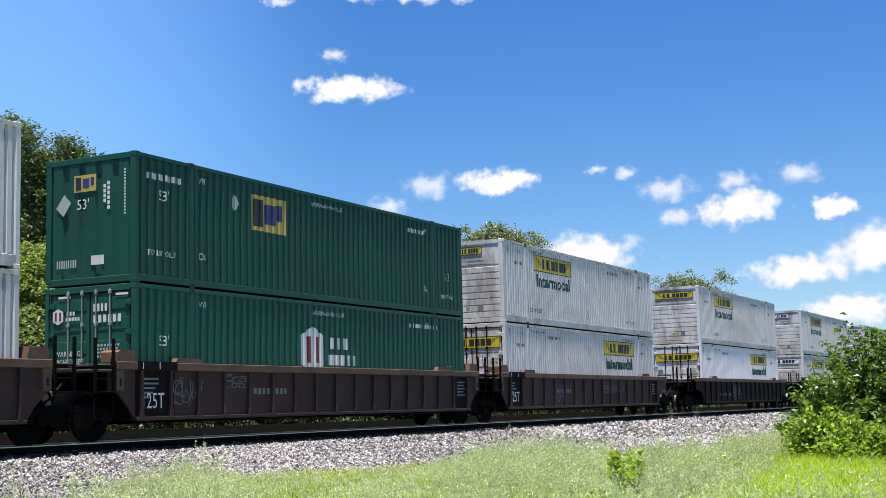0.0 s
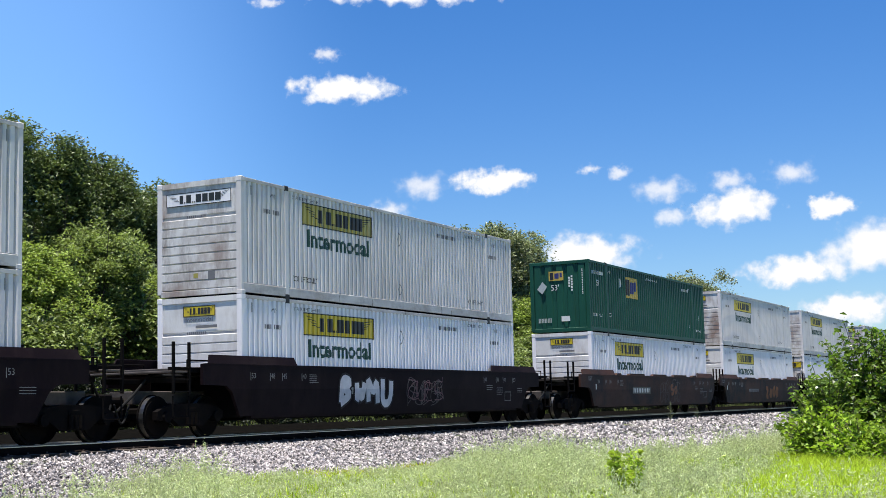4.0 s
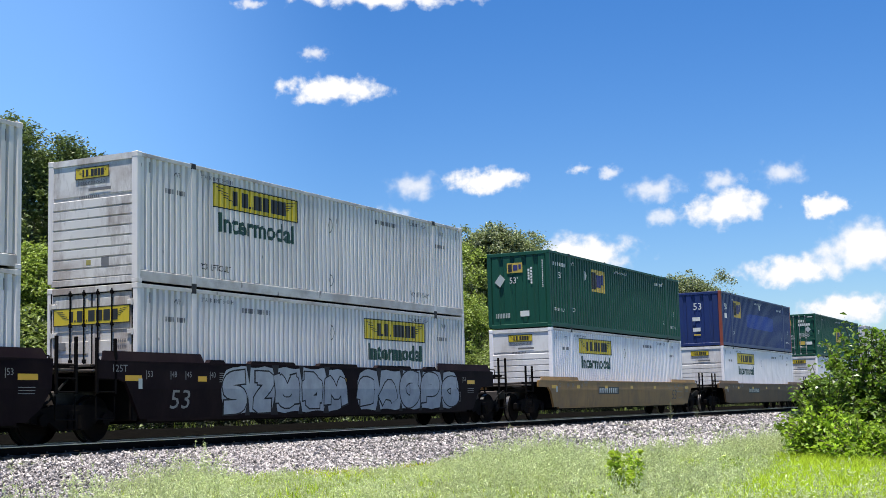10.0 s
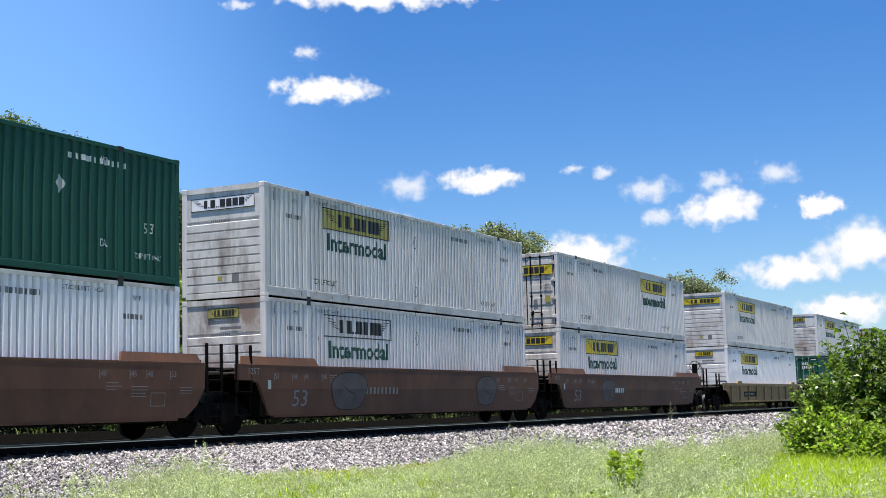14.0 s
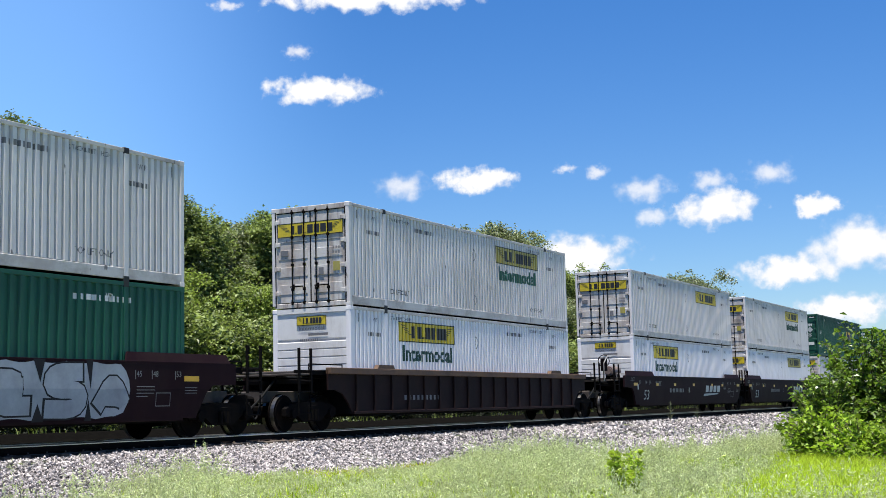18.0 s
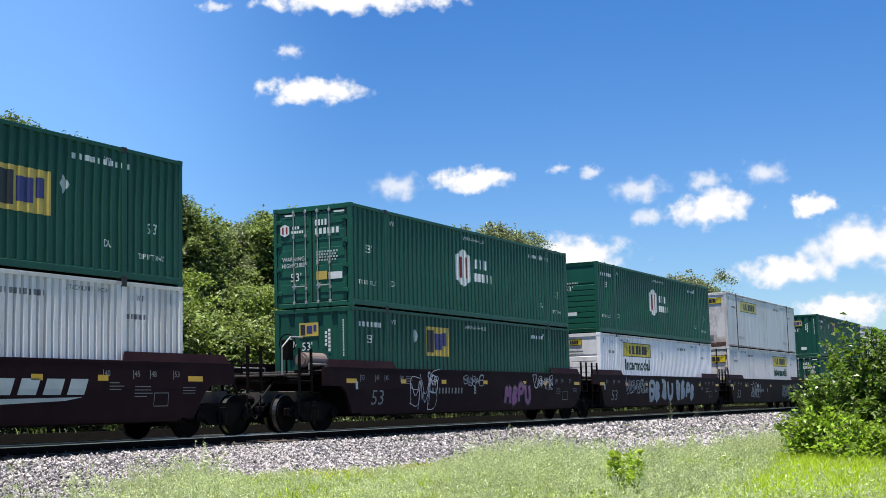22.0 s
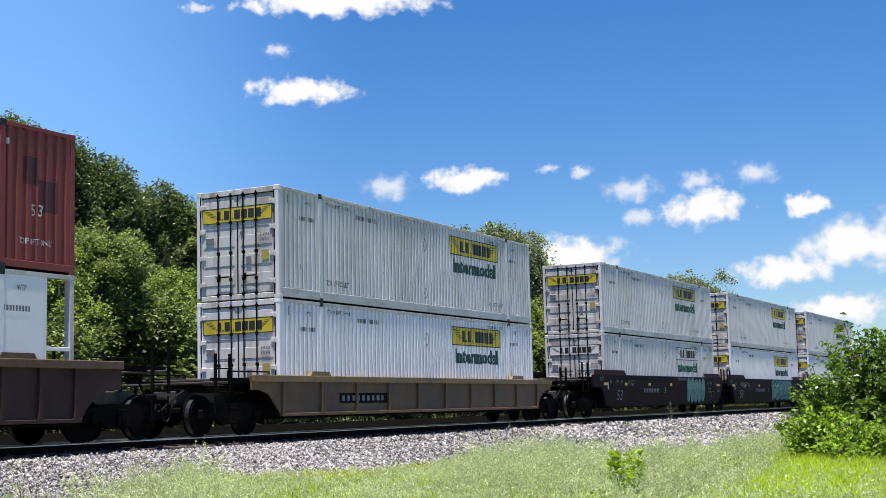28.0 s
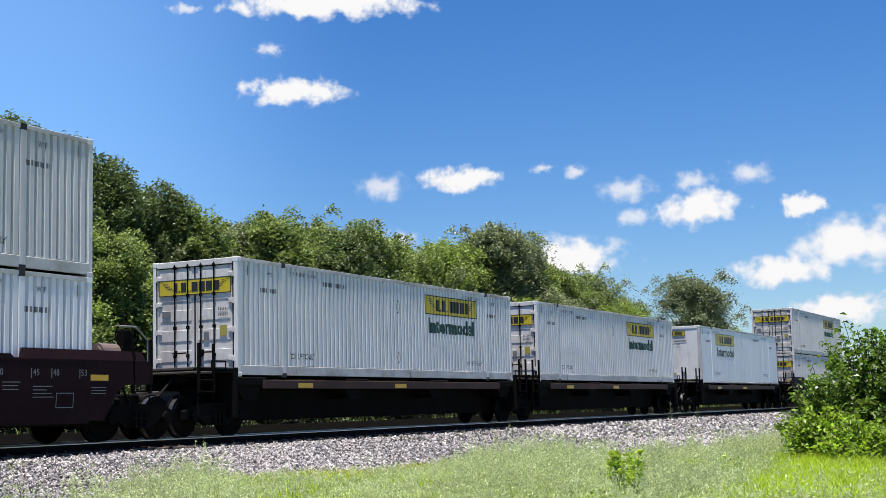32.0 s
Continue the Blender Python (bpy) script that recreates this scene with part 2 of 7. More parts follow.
    "car_tan": mat("faded_ochre_car_paint", (0.155, 0.086, 0.035), 0.65, 0, 0.15, 0.8, (0.08, 0.055, 0.035), 0.8, (1.4, 1.4, 0.5), 0.12, wash=((0.085, 0.054, 0.034), 0.8, 0.55)),
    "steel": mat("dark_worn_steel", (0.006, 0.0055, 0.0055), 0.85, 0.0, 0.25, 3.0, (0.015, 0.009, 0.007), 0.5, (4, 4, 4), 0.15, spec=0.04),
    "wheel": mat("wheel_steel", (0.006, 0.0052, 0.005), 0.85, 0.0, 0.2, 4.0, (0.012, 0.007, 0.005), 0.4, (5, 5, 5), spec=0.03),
    "tread": mat("polished_wheel_tread", (0.15, 0.145, 0.14), 0.35, 0.9, 0.1, 4.0),
    "bright": mat("worn_white_handrail", (0.24, 0.23, 0.22), 0.5, 0, 0.1),
    "rod_grey": mat("galvanised_rod", (0.38, 0.38, 0.37), 0.45, 0.5, 0.1),
    "casting": mat("dark_casting", (0.022, 0.021, 0.022), 0.6, 0.2, 0.2),
    "rubber": mat("black_rubber", (0.01, 0.01, 0.01), 0.8, spec=0.15),
    "stencil": mat("faded_stencil_paint", (0.20, 0.205, 0.20), 0.6, 0, 0.2, 4.0, (0.08, 0.075, 0.07), 0.7, (6, 6, 6)),
    "placard": mat("pale_placard", (0.40, 0.44, 0.43), 0.5, 0, 0.1),
    "pink_tank": mat("faded_pink_tank", (0.17, 0.125, 0.11), 0.5, 0, 0.15),
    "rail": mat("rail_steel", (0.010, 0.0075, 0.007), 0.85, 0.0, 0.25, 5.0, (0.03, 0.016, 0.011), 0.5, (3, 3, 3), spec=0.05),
    "rail_top": mat("polished_rail_head", (0.55, 0.54, 0.53), 0.3, 0.9, 0.1, 3.0),
    "tie_plate": mat("rusty_tie_plate", (0.12, 0.085, 0.07), 0.6, 0, 0.3, 8.0, (0.05, 0.03, 0.02), 0.6, (6, 6, 6)),
    "tie": mat("weathered_tie_wood", (0.075, 0.058, 0.046), 0.85, 0, 0.3, 2.0, (0.03, 0.024, 0.02), 0.8, (14, 1.0, 14), 0.4, 30, tint=0.3),
    # bed near black: the shade in the gaps between stones is its colour
    "ballast": mat("crushed_stone_shade", (0.026, 0.024, 0.024), 0.85, 0, 0.25, 18.0, (0.05, 0.045, 0.045), 0.95, (22, 22, 22), 1.0, 26),
    # black of the far bank: shade below the cars put into colour
    "bank_shade": mat("black_bank_shade", (0.0042, 0.004, 0.0038), 1.0, 0, 0.3, 9.0, (0.008, 0.0075, 0.006), 0.7, (5, 5, 5), 0.6, 20, spec=0.0),
    "stone": mat("ballast_stone", (0.352, 0.318, 0.306), 0.8, 0, 0.2, 12.0, island=True, tint=0.85, bump=0.3, bump_scale=90),
    "soil": mat("grassy_soil", (0.11, 0.14, 0.04), 0.9, 0, 0.4, 0.7, (0.10, 0.085, 0.05), 0.6, (0.6, 0.6, 0.6), 0.5, 8),
    "grass": leaf_mat("bright_grass", (0.44, 0.56, 0.05), 0.45, 0.6, 0.45, 0.1, var=0.3),
    "short_grass": leaf_mat("short_yellow_grass", (0.40, 0.41, 0.06), 0.35, 0.6, 0.4, 0.1),
    "weed": leaf_mat("pale_weed", (0.53, 0.58, 0.335), 0.36, 0.7, 0.35, 0.08, ((0.46, 0.54, 0.20), 0.6, 0.5), 0.25),
    "weed_stem": mat("weed_stem", (0.15, 0.17, 0.08), 0.7, 0, 0.2, 3.0, island=True, tint=0.3),
    "leaf": leaf_mat("tree_leaf", (0.200, 0.252, 0.080), 0.6, 0.5, 0.34, 0.45),
    "leaf_light": leaf_mat("light_tree_leaf", (0.268, 0.340, 0.086), 0.55, 0.5, 0.38, 0.45),
    "leaf_dark": leaf_mat("dark_tree_leaf", (0.120, 0.160, 0.060), 0.55, 0.45, 0.26, 0.5),
    "leaf_silver": leaf_mat("grey_green_leaf", (0.212, 0.242, 0.135), 0.6, 0.45, 0.28, 0.5),
    # deep shade below the wood is put into this leaf colour
    "leaf_shade": leaf_mat("shaded_green_leaf", (0.014, 0.021, 0.009), 0.4, 0.65, 0.25),
    "bush_leaf": leaf_mat("bush_leaf", (0.135, 0.215, 0.030), 0.55, 0.38, 0.42, 0.5),
    "bush_bright": leaf_mat("bright_bush_leaf", (0.245, 0.355, 0.038), 0.55, 0.42, 0.45, 0.4),
    "plant_leaf": leaf_mat("yellow_green_leaf", (0.36, 0.47, 0.05), 0.5, 0.42, 0.45),
    "bark": mat("bark", (0.10, 0.08, 0.06), 0.9, 0, 0.3, 5.0, (0.04, 0.03, 0.025), 0.8, (9, 9, 1.2), 0.5, 25),
}
SPRAY = {k: mat("spray_" + k, c, 0.6, 0, 0.2, 2.0, spec=0.12) for k, c in {
    "silver": (0.31, 0.345, 0.38), "white": (0.52, 0.53, 0.55), "grey": (0.16, 0.155, 0.16), "pink": (0.25, 0.11, 0.21),
    "mint": (0.17, 0.30, 0.25), "ochre": (0.33, 0.28, 0.13), "black": (0.02, 0.02, 0.022), "teal": (0.10, 0.22, 0.22),
    "blue": (0.20, 0.26, 0.38), "deep_teal": (0.02, 0.05, 0.05), "deep_green": (0.03, 0.11, 0.085), "dim": (0.095, 0.082, 0.078), "rust": (0.22, 0.085, 0.035), "pinkish": (0.20, 0.11, 0.12), "pale": (0.12, 0.15, 0.15), "black_car": (0.03, 0.024, 0.026)}.items()}

# ---- building helpers ----
def box(bm, x0, x1, y0, y1, z0, z1, c=0.0):
    r = bmesh.ops.create_cube(bm, size=1.0, matrix=Matrix.Translation(((x0 + x1) / 2, (y0 + y1) / 2, (z0 + z1) / 2))
                              @ Matrix.Diagonal((x1 - x0, y1 - y0, z1 - z0, 1)))
    if c > 0:
        edges = {e for v in r["verts"] for e in v.link_edges}
        bmesh.ops.bevel(bm, geom=list(edges), offset=c, segments=1, affect='EDGES', profile=0.5)
    return bm


def cyl(bm, p0, p1, r, n=10, r2=None):
    p0, p1 = Vector(p0), Vector(p1)
    d = p1 - p0
    m = Matrix.Translation((p0 + p1) / 2) @ d.to_track_quat("Z", "Y").to_matrix().to_4x4()
    bmesh.ops.create_cone(bm, cap_ends=True, segments=n, radius1=r, radius2=r if r2 is None else r2, depth=d.length, matrix=m)
    return bm


def tube(bm, points, r, n=6):
    for a, b in zip(points, points[1:]):
        cyl(bm, a, b, r, n)
    return bm


def prism(bm, pts, y0, y1):
    """An outline in x and z, given thickness in y."""
    a = [bm.verts.new((x, y0, z)) for x, z in pts]
    b = [bm.verts.new((x, y1, z)) for x, z in pts]
    bm.faces.new(a)
    bm.faces.new(b[::-1])
    for i in range(len(pts)):
        j = (i + 1) % len(pts)
        bm.faces.new((a[j], a[i], b[i], b[j]))
    bmesh.ops.recalc_face_normals(bm, faces=bm.faces)
    return bm


def made(name, bm, material):
    me = bpy.data.meshes.new(name)
    bm.to_mesh(me)
    bm.free()
    me.materials.append(material)
    return me


def part(name, bm, material, parent, label="", at=None):
    """One mesh object under a thing or a part. bm: a bmesh, or a mesh that others share."""
    me = bm if isinstance(bm, bpy.types.Mesh) else made(name, bm, material)
    ob = new(name, me)
    ob.parent = parent
    if at is not None:
        ob.matrix_basis = at
    if label:
        ob["label"] = label
    return ob


def sheet(name, verts, faces, material, smooth=False):
    me = bpy.data.meshes.new(name)
    me.from_pydata(verts, [], faces)
    me.materials.append(material)
    if smooth:
        me.polygons.foreach_set("use_smooth", [True] * len(me.polygons))
    return me


def text_bm(words, width, height=None, bold=0.0):
    """Letters of the built-in font as flat faces in x and z from the origin, of that width and height."""
    cu = bpy.data.curves.new("letters", 'FONT')
    cu.body, cu.size, cu.offset, cu.resolution_u = words, 1.0, bold, 2
    ob = new("letters", cu)
    me = bpy.data.meshes.new_from_object(ob.evaluated_get(bpy.context.evaluated_depsgraph_get()))
    bpy.data.objects.remove(ob)
    bpy.data.curves.remove(cu)
    bm = bmesh.new()
    bm.from_mesh(me)
    bpy.data.meshes.remove(me)
    xs, ys = [v.co.x for v in bm.verts], [v.co.y for v in bm.verts]
    sx = width / (max(xs) - min(xs))
    sz = sx if height is None else height / (max(ys) - min(ys))
    x0, y0 = min(xs), min(ys)
    for v in bm.verts:
        v.co = Vector(((v.co.x - x0) * sx, 0, (v.co.y - y0) * sz))
    return bm


def quad(bm, x0, x1, z0, z1, y=0.0):
    bm.faces.new([bm.verts.new(p) for p in ((x0, y, z0), (x1, y, z0), (x1, y, z1), (x0, y, z1))])
    return bm


def poly(bm, pts, y=0.0):
    bm.faces.new([bm.verts.new((x, y, z)) for x, z in pts])
    return bm


def bars(bm, x0, x1, z0, z1, n, fill=0.7, seed=0):
    """Upright bars that stand in for n characters."""
    rnd = random.Random(seed)
    w = (x1 - x0) / n
    for i in range(n):
        f = fill * rnd.uniform(0.8, 1.15)
        quad(bm, x0 + i * w, x0 + (i + min(f, 0.95)) * w, z0, z1)
    return bm


def shift(bm, x, y, z):
    bmesh.ops.translate(bm, vec=(x, y, z), verts=bm.verts)
    return bm


class Wave:
    """The pressed section of a container's side wall: depth over x, repeated from post to post."""
    def __init__(self, flat, slope, inner, depth):
        self.flat, self.slope, self.inner, self.depth = flat, slope, inner, depth
        self.pitch = flat + 2 * slope + inner

    def breaks(self, x0, x1):
        out = []
        k = math.floor(x0 / self.pitch) - 1
        while k * self.pitch < x1 + self.pitch:
            a = k * self.pitch
            out += [a, a + self.flat, a + self.flat + self.slope, a + self.flat + self.slope + self.inner]
            k += 1
        return [x for x in out if x0 < x < x1]

    def at(self, x):
        u = x % self.pitch
        if u < self.flat:
            return 0.0
        u -= self.flat
        if u < self.slope:
            return self.depth * u / self.slope
        u -= self.slope
        if u < self.inner:
            return self.depth
        return self.depth * (1 - (u - self.inner) / self.slope)


FINE = Wave(0.115, 0.022, 0.050, 0.056)      # white containers
WIDE = Wave(0.105, 0.030, 0.105, 0.045)      # green, blue and red containers
PLAIN = None


def onto(bm, wave, y, lift=0.004):
    """Lays flat faces in x and z onto a pressed wall whose outer face is at y."""
    if wave:
        xs = [v.co.x for v in bm.verts]
        for x in wave.breaks(min(xs), max(xs)):
            bmesh.ops.bisect_plane(bm, geom=bm.verts[:] + bm.edges[:] + bm.faces[:], plane_co=(x, 0, 0), plane_no=(1, 0, 0))
    for v in bm.verts:
        v.co.y = y - lift + (wave.at(v.co.x) if wave else 0.0)
    bmesh.ops.recalc_face_normals(bm, faces=bm.faces)
    for f in bm.faces:
        if f.normal.y > 0:
            f.normal_flip()
    return bm

# ---- ground, track and ballast ----
def height(x, y):
    """Top of the ground: the track bed in the middle, falling away to the verges."""
    a = abs(y)
    if y > 1.7:                                     # an added low bank along the far side, coloured black as shade
        if y < 3.0:
            return -0.305 + 0.375 * (y - 1.7) / 1.3
        if y < 4.6:
            return 0.07
        return 0.07 - 1.22 * min((y - 4.6) / 4.4, 1.0)
    if a < 2.0:
        z = -0.305
    elif a < 5.2:
        z = -0.305 - 0.495 * (a - 2.0) / 3.2
    else:
        z = -0.80 - (0.20 * min((a - 5.2) / 14.0, 1.0) if y < 0 else 0.35 * min((a - 5.2) / 3.0, 1.0))
    return z


# how far out from the track the gravel lies open, along the line
OPEN = ((-100, -8.0), (14, -7.6), (16.5, -6.2), (18.5, -5.2), (20, -5.0), (24, -5.4), (28, -5.8), (29.5, -6.4), (31, -8.3), (33, -10.5),
        (36, -12.2), (42, -13.0), (1000, -13.0))


def verge(x):
    for (a, b), (c, d) in zip(OPEN, OPEN[1:]):
        if x < c:
            return b + (d - b) * (x - a) / (c - a)
    return OPEN[-1][1]


def bed_edge(x):
    """How far the gravel reaches towards the camera's side."""
    return verge(x) - 0.9 + 0.20 * math.sin(x * 1.3) + 0.15 * math.sin(x * 3.1)


def strip(xs, ys, dz, wobble=0.0):
    verts, faces = [], []
    for x in xs:
        for y in ys:
            verts.append((x, y, height(x, y) + dz + wobble * noise.noise((x * 1.7, y * 1.7, 3.0))))
    n = len(ys)
    for i in range(len(xs) - 1):
        for j in range(n - 1):
            a = i * n + j
            faces.append((a, a + n, a + n + 1, a + 1))
    return verts, faces


gx = [-3000, -1200, -500, -200] + [-100 + 10 * k for k in range(8)] + [-20 + 1.5 * k for k in range(80)] + [110 + 10 * k for k in range(20)] + [400, 700, 1300, 3000]
gy = [-3000, -1000, -300, -120, -60, -40] + [-30 + 1.0 * k for k in range(31)] + [1.7, 2.3, 3.0, 3.8, 4.6] + [5.5 + 1.0 * k for k in range(24)] + [34, 45, 70, 120, 300, 1000, 3000]
v, f = strip(gx, gy, -0.02, 0.10)
ground = tagged(new("ground", sheet("ground", v, f, M["soil"], True)), "rough grassy ground beside the railway", "ground", kind="structure")

bx = [-60, -40, -30] + [-20 + 0.8 * k for k in range(150)] + [110, 150, 250, 400, 700]
bv, bf = [], []
cols = 20
for x in bx:
    e = bed_edge(x)
    for k in range(cols + 1):
        y = e + (1.75 - e) * k / cols
        bv.append((x, y, height(x, y) + (0.0 if 0 < k < cols else -0.08) + 0.05 * noise.noise((x * 2.1, y * 2.1, 0.0))))
for i in range(len(bx) - 1):
    for j in range(cols):
        a = i * (cols + 1) + j
        bf.append((a, a + cols + 1, a + cols + 2, a + 1))
bed = tagged(new("ballast_bed", sheet("ballast_bed", bv, bf, M["ballast"], True)), "crushed-stone ballast bed, near black as shade between pale stones", "ballast", kind="structure")

# bank added to give the black strip of shade below the cars
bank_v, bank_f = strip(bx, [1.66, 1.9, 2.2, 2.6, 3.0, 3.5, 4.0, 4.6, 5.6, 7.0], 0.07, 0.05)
tagged(new("cinder_bank", sheet("cinder_bank", bank_v, bank_f, M["bank_shade"], True)), "added low bank beyond the track, coloured as black shade", "bank", kind="structure")

# loose stones: broken lumps, each with its own faces
STONE = np.array([(1, .1, -.2), (-.9, .3, .1), (.1, 1, .15), (-.15, -.95, -.1), (.2, .1, .75), (-.1, -.1, -.7)], float)
STONE_F = np.array([(0, 2, 4), (2, 1, 4), (1, 3, 4), (3, 0, 4), (2, 0, 5), (1, 2, 5), (3, 1, 5), (0, 3, 5)])


def stones(n, x0, x1, size, seed, near=False):
    rng = np.random.default_rng(seed)
    x = x0 + (x1 - x0) * rng.random(n) ** (1.25 if not near else 1.0)
    e = np.array([bed_edge(t) for t in x])
    y = e - 0.25 + (-0.95 - e) * rng.random(n)
    z = np.array([height(a, b) for a, b in zip(x, y)]) + 0.012 + 0.026 * rng.standard_normal(n)
    q = rng.standard_normal((n, 3, 3))
    rot = np.linalg.qr(q)[0]
    s = size * (0.6 + 0.8 * rng.random((n, 1))) * (0.75 + 0.5 * rng.random((n, 3)))
    pts = STONE[None] * (0.8 + 0.4 * rng.random((n, 6, 1))) * s[:, None, :]
    pts = np.einsum("nij,nkj->nki", rot, pts) + np.stack([x, y, z], 1)[:, None, :]
    faces = (STONE_F[None] + 6 * np.arange(n)[:, None, None]).reshape(-1, 3)
    return pts.reshape(-1, 3), faces


allv, allf, base = [], [], 0
for n, x0, x1, size, seed in ((46000, 11, 27, .029, 1), (38000, 22, 46, .039, 2), (17000, 42, 80, .065, 3)):
    pv, pf = stones(n, x0, x1, size, seed)
    allv.append(pv)
    allf.append(pf + base)
    base += len(pv)
gravel = new("loose_stones", sheet("loose_stones", np.concatenate(allv).tolist(), np.concatenate(allf).tolist(), M["stone"]))
gravel.parent = bed
gravel["kind"] = "stuff"
shapes = []
for k in range(6):
    rng = np.random.default_rng(50 + k)
    shapes.append(sheet("stone", (STONE * (.75 + .5 * rng.random((6, 1))) * .038).tolist(), STONE_F.tolist(), M["stone"]))
rnd = random.Random(11)
for k in range(100):
    x = rnd.uniform(13, 24)
    y = rnd.uniform(bed_edge(x), -1.7)
    part("stone", shapes[k % 6], M["stone"], bed, at=pose(x, y, height(x, y) + .02, rnd.uniform(0, 360), rnd.uniform(0, 360), rnd.uniform(0, 360)))

# rails and sleepers
track = tagged(new("railway_track"), "standard-gauge track of steel rails on wooden sleepers", "railway track", kind="structure")


def rail_mesh(x0, x1):
    pro = [(-.07, -.18), (.07, -.18), (.07, -.165), (.012, -.14), (.012, -.05), (.036, -.035), (.036, -.018), (.024, 0), (-.024, 0), (-.036, -.018), (-.036, -.035), (-.012, -.05), (-.012, -.14), (-.07, -.165)]
    n = len(pro)
    vs = [(x0, y, z) for y, z in pro] + [(x1, y, z) for y, z in pro]
    fs = [(i, (i + 1) % n, n + (i + 1) % n, n + i) for i in range(n)] + [tuple(range(n))[::-1], tuple(range(n, 2 * n))]
    me = sheet("rail", vs, fs, M["rail"])
    me.materials.append(M["rail_top"])
    for p in me.polygons:
        if p.center.z > -.032:
            p.material_index = 1
    return me


for y in (-.76, .76):
    me = rail_mesh(-80, 900)
    part("rail", me, M["rail"], track, "steel rail with a polished head", at=Matrix.Translation((0, y, 0)))
tie_me = made("sleeper", box(bmesh.new(), -.115, .115, -1.3, 1.3, -.36, -.185, .015), M["tie"])
rnd = random.Random(4)
for k in range(150):
    part("sleeper", tie_me, M["tie"], track, at=pose(6 + k * .53, rnd.uniform(-.04, .04), 0, 0, 0, rnd.uniform(-.8, .8)))
bm = bmesh.new()
for k in range(170):
    x = 6 + (150 + k) * .53
    box(bm, x - .115, x + .115, -1.3, 1.3, -.36, -.185)
for k in range(60):
    x = 6 - (k + 1) * .53
    box(bm, x - .115, x + .115, -1.3, 1.3, -.36, -.185)
far_ties = part("sleeper_row", bm, M["tie"], track)
far_ties["kind"] = "stuff"
bar = made("joint_bar", box(box(bmesh.new(), -.45, .45, -.05, -.03, -.15, -.04, .004), -.45, .45, .03, .05, -.15, -.04, .004), M["rail"])
part("joint_bar", bar, M["rail"], track, at=Matrix.Translation((31.5, -.76, 0)))
# spikes and anchors: rusty plates beside the rail feet on every sleeper
plate = made("tie_plate", box(box(box(bmesh.new(), -.09, .09, -.16, .16, -.188, -.176, .004), -.07, -.045, -.10, -.075, -.18, -.145), .045, .07, .075, .10, -.18, -.145), M["tie_plate"])
for k in range(100):
    part("tie_plate", plate, M["tie_plate"], track, at=Matrix.Translation((11.3 + k * .53, -.76, 0)))

# ---- containers: origin at the middle of the base, x along the train ----
HL, HW = LEN / 2, WID / 2
TURN = Matrix.Rotation(math.pi, 4, 'Z')
SHARED = {}


def once(key, make):
    if key not in SHARED:
        SHARED[key] = make()
    return SHARED[key]


def wall_mesh(wave, paint, rail, lo=0.0, hi=0.0):
    """One pressed side wall from corner post to corner post, or short of it by lo or hi."""
    x0, x1, y = -HL + 0.10 + lo, HL - 0.10 - hi, -HW + 0.012
    xs = [x0] + (wave.breaks(x0, x1) if wave else [x0 + k * (x1 - x0) / 14 for k in range(1, 14)]) + [x1]
    verts, faces = [], []
    for x in xs:
        d = wave.at(x) if wave else 0.0
        verts += [(x, y + d, rail - 0.01), (x, y + d, TALL - 0.09)]
    n = len(xs)
    for i in range(n - 1):
        faces.append((2 * i, 2 * i + 2, 2 * i + 3, 2 * i + 1))
    # the inner skin gives the wall its thickness
    k = len(verts)
    verts += [(x0, y + 0.06, rail), (x1, y + 0.06, rail), (x1, y + 0.06, TALL - 0.09), (x0, y + 0.06, TALL - 0.09)]
    faces.append((k, k + 3, k + 2, k + 1))
    me = sheet("side_wall", verts, faces, paint)
    # the recessed faces take the darker colour that paints their shade
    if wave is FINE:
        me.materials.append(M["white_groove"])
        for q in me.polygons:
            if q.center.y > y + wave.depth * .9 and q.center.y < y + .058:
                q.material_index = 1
    return me


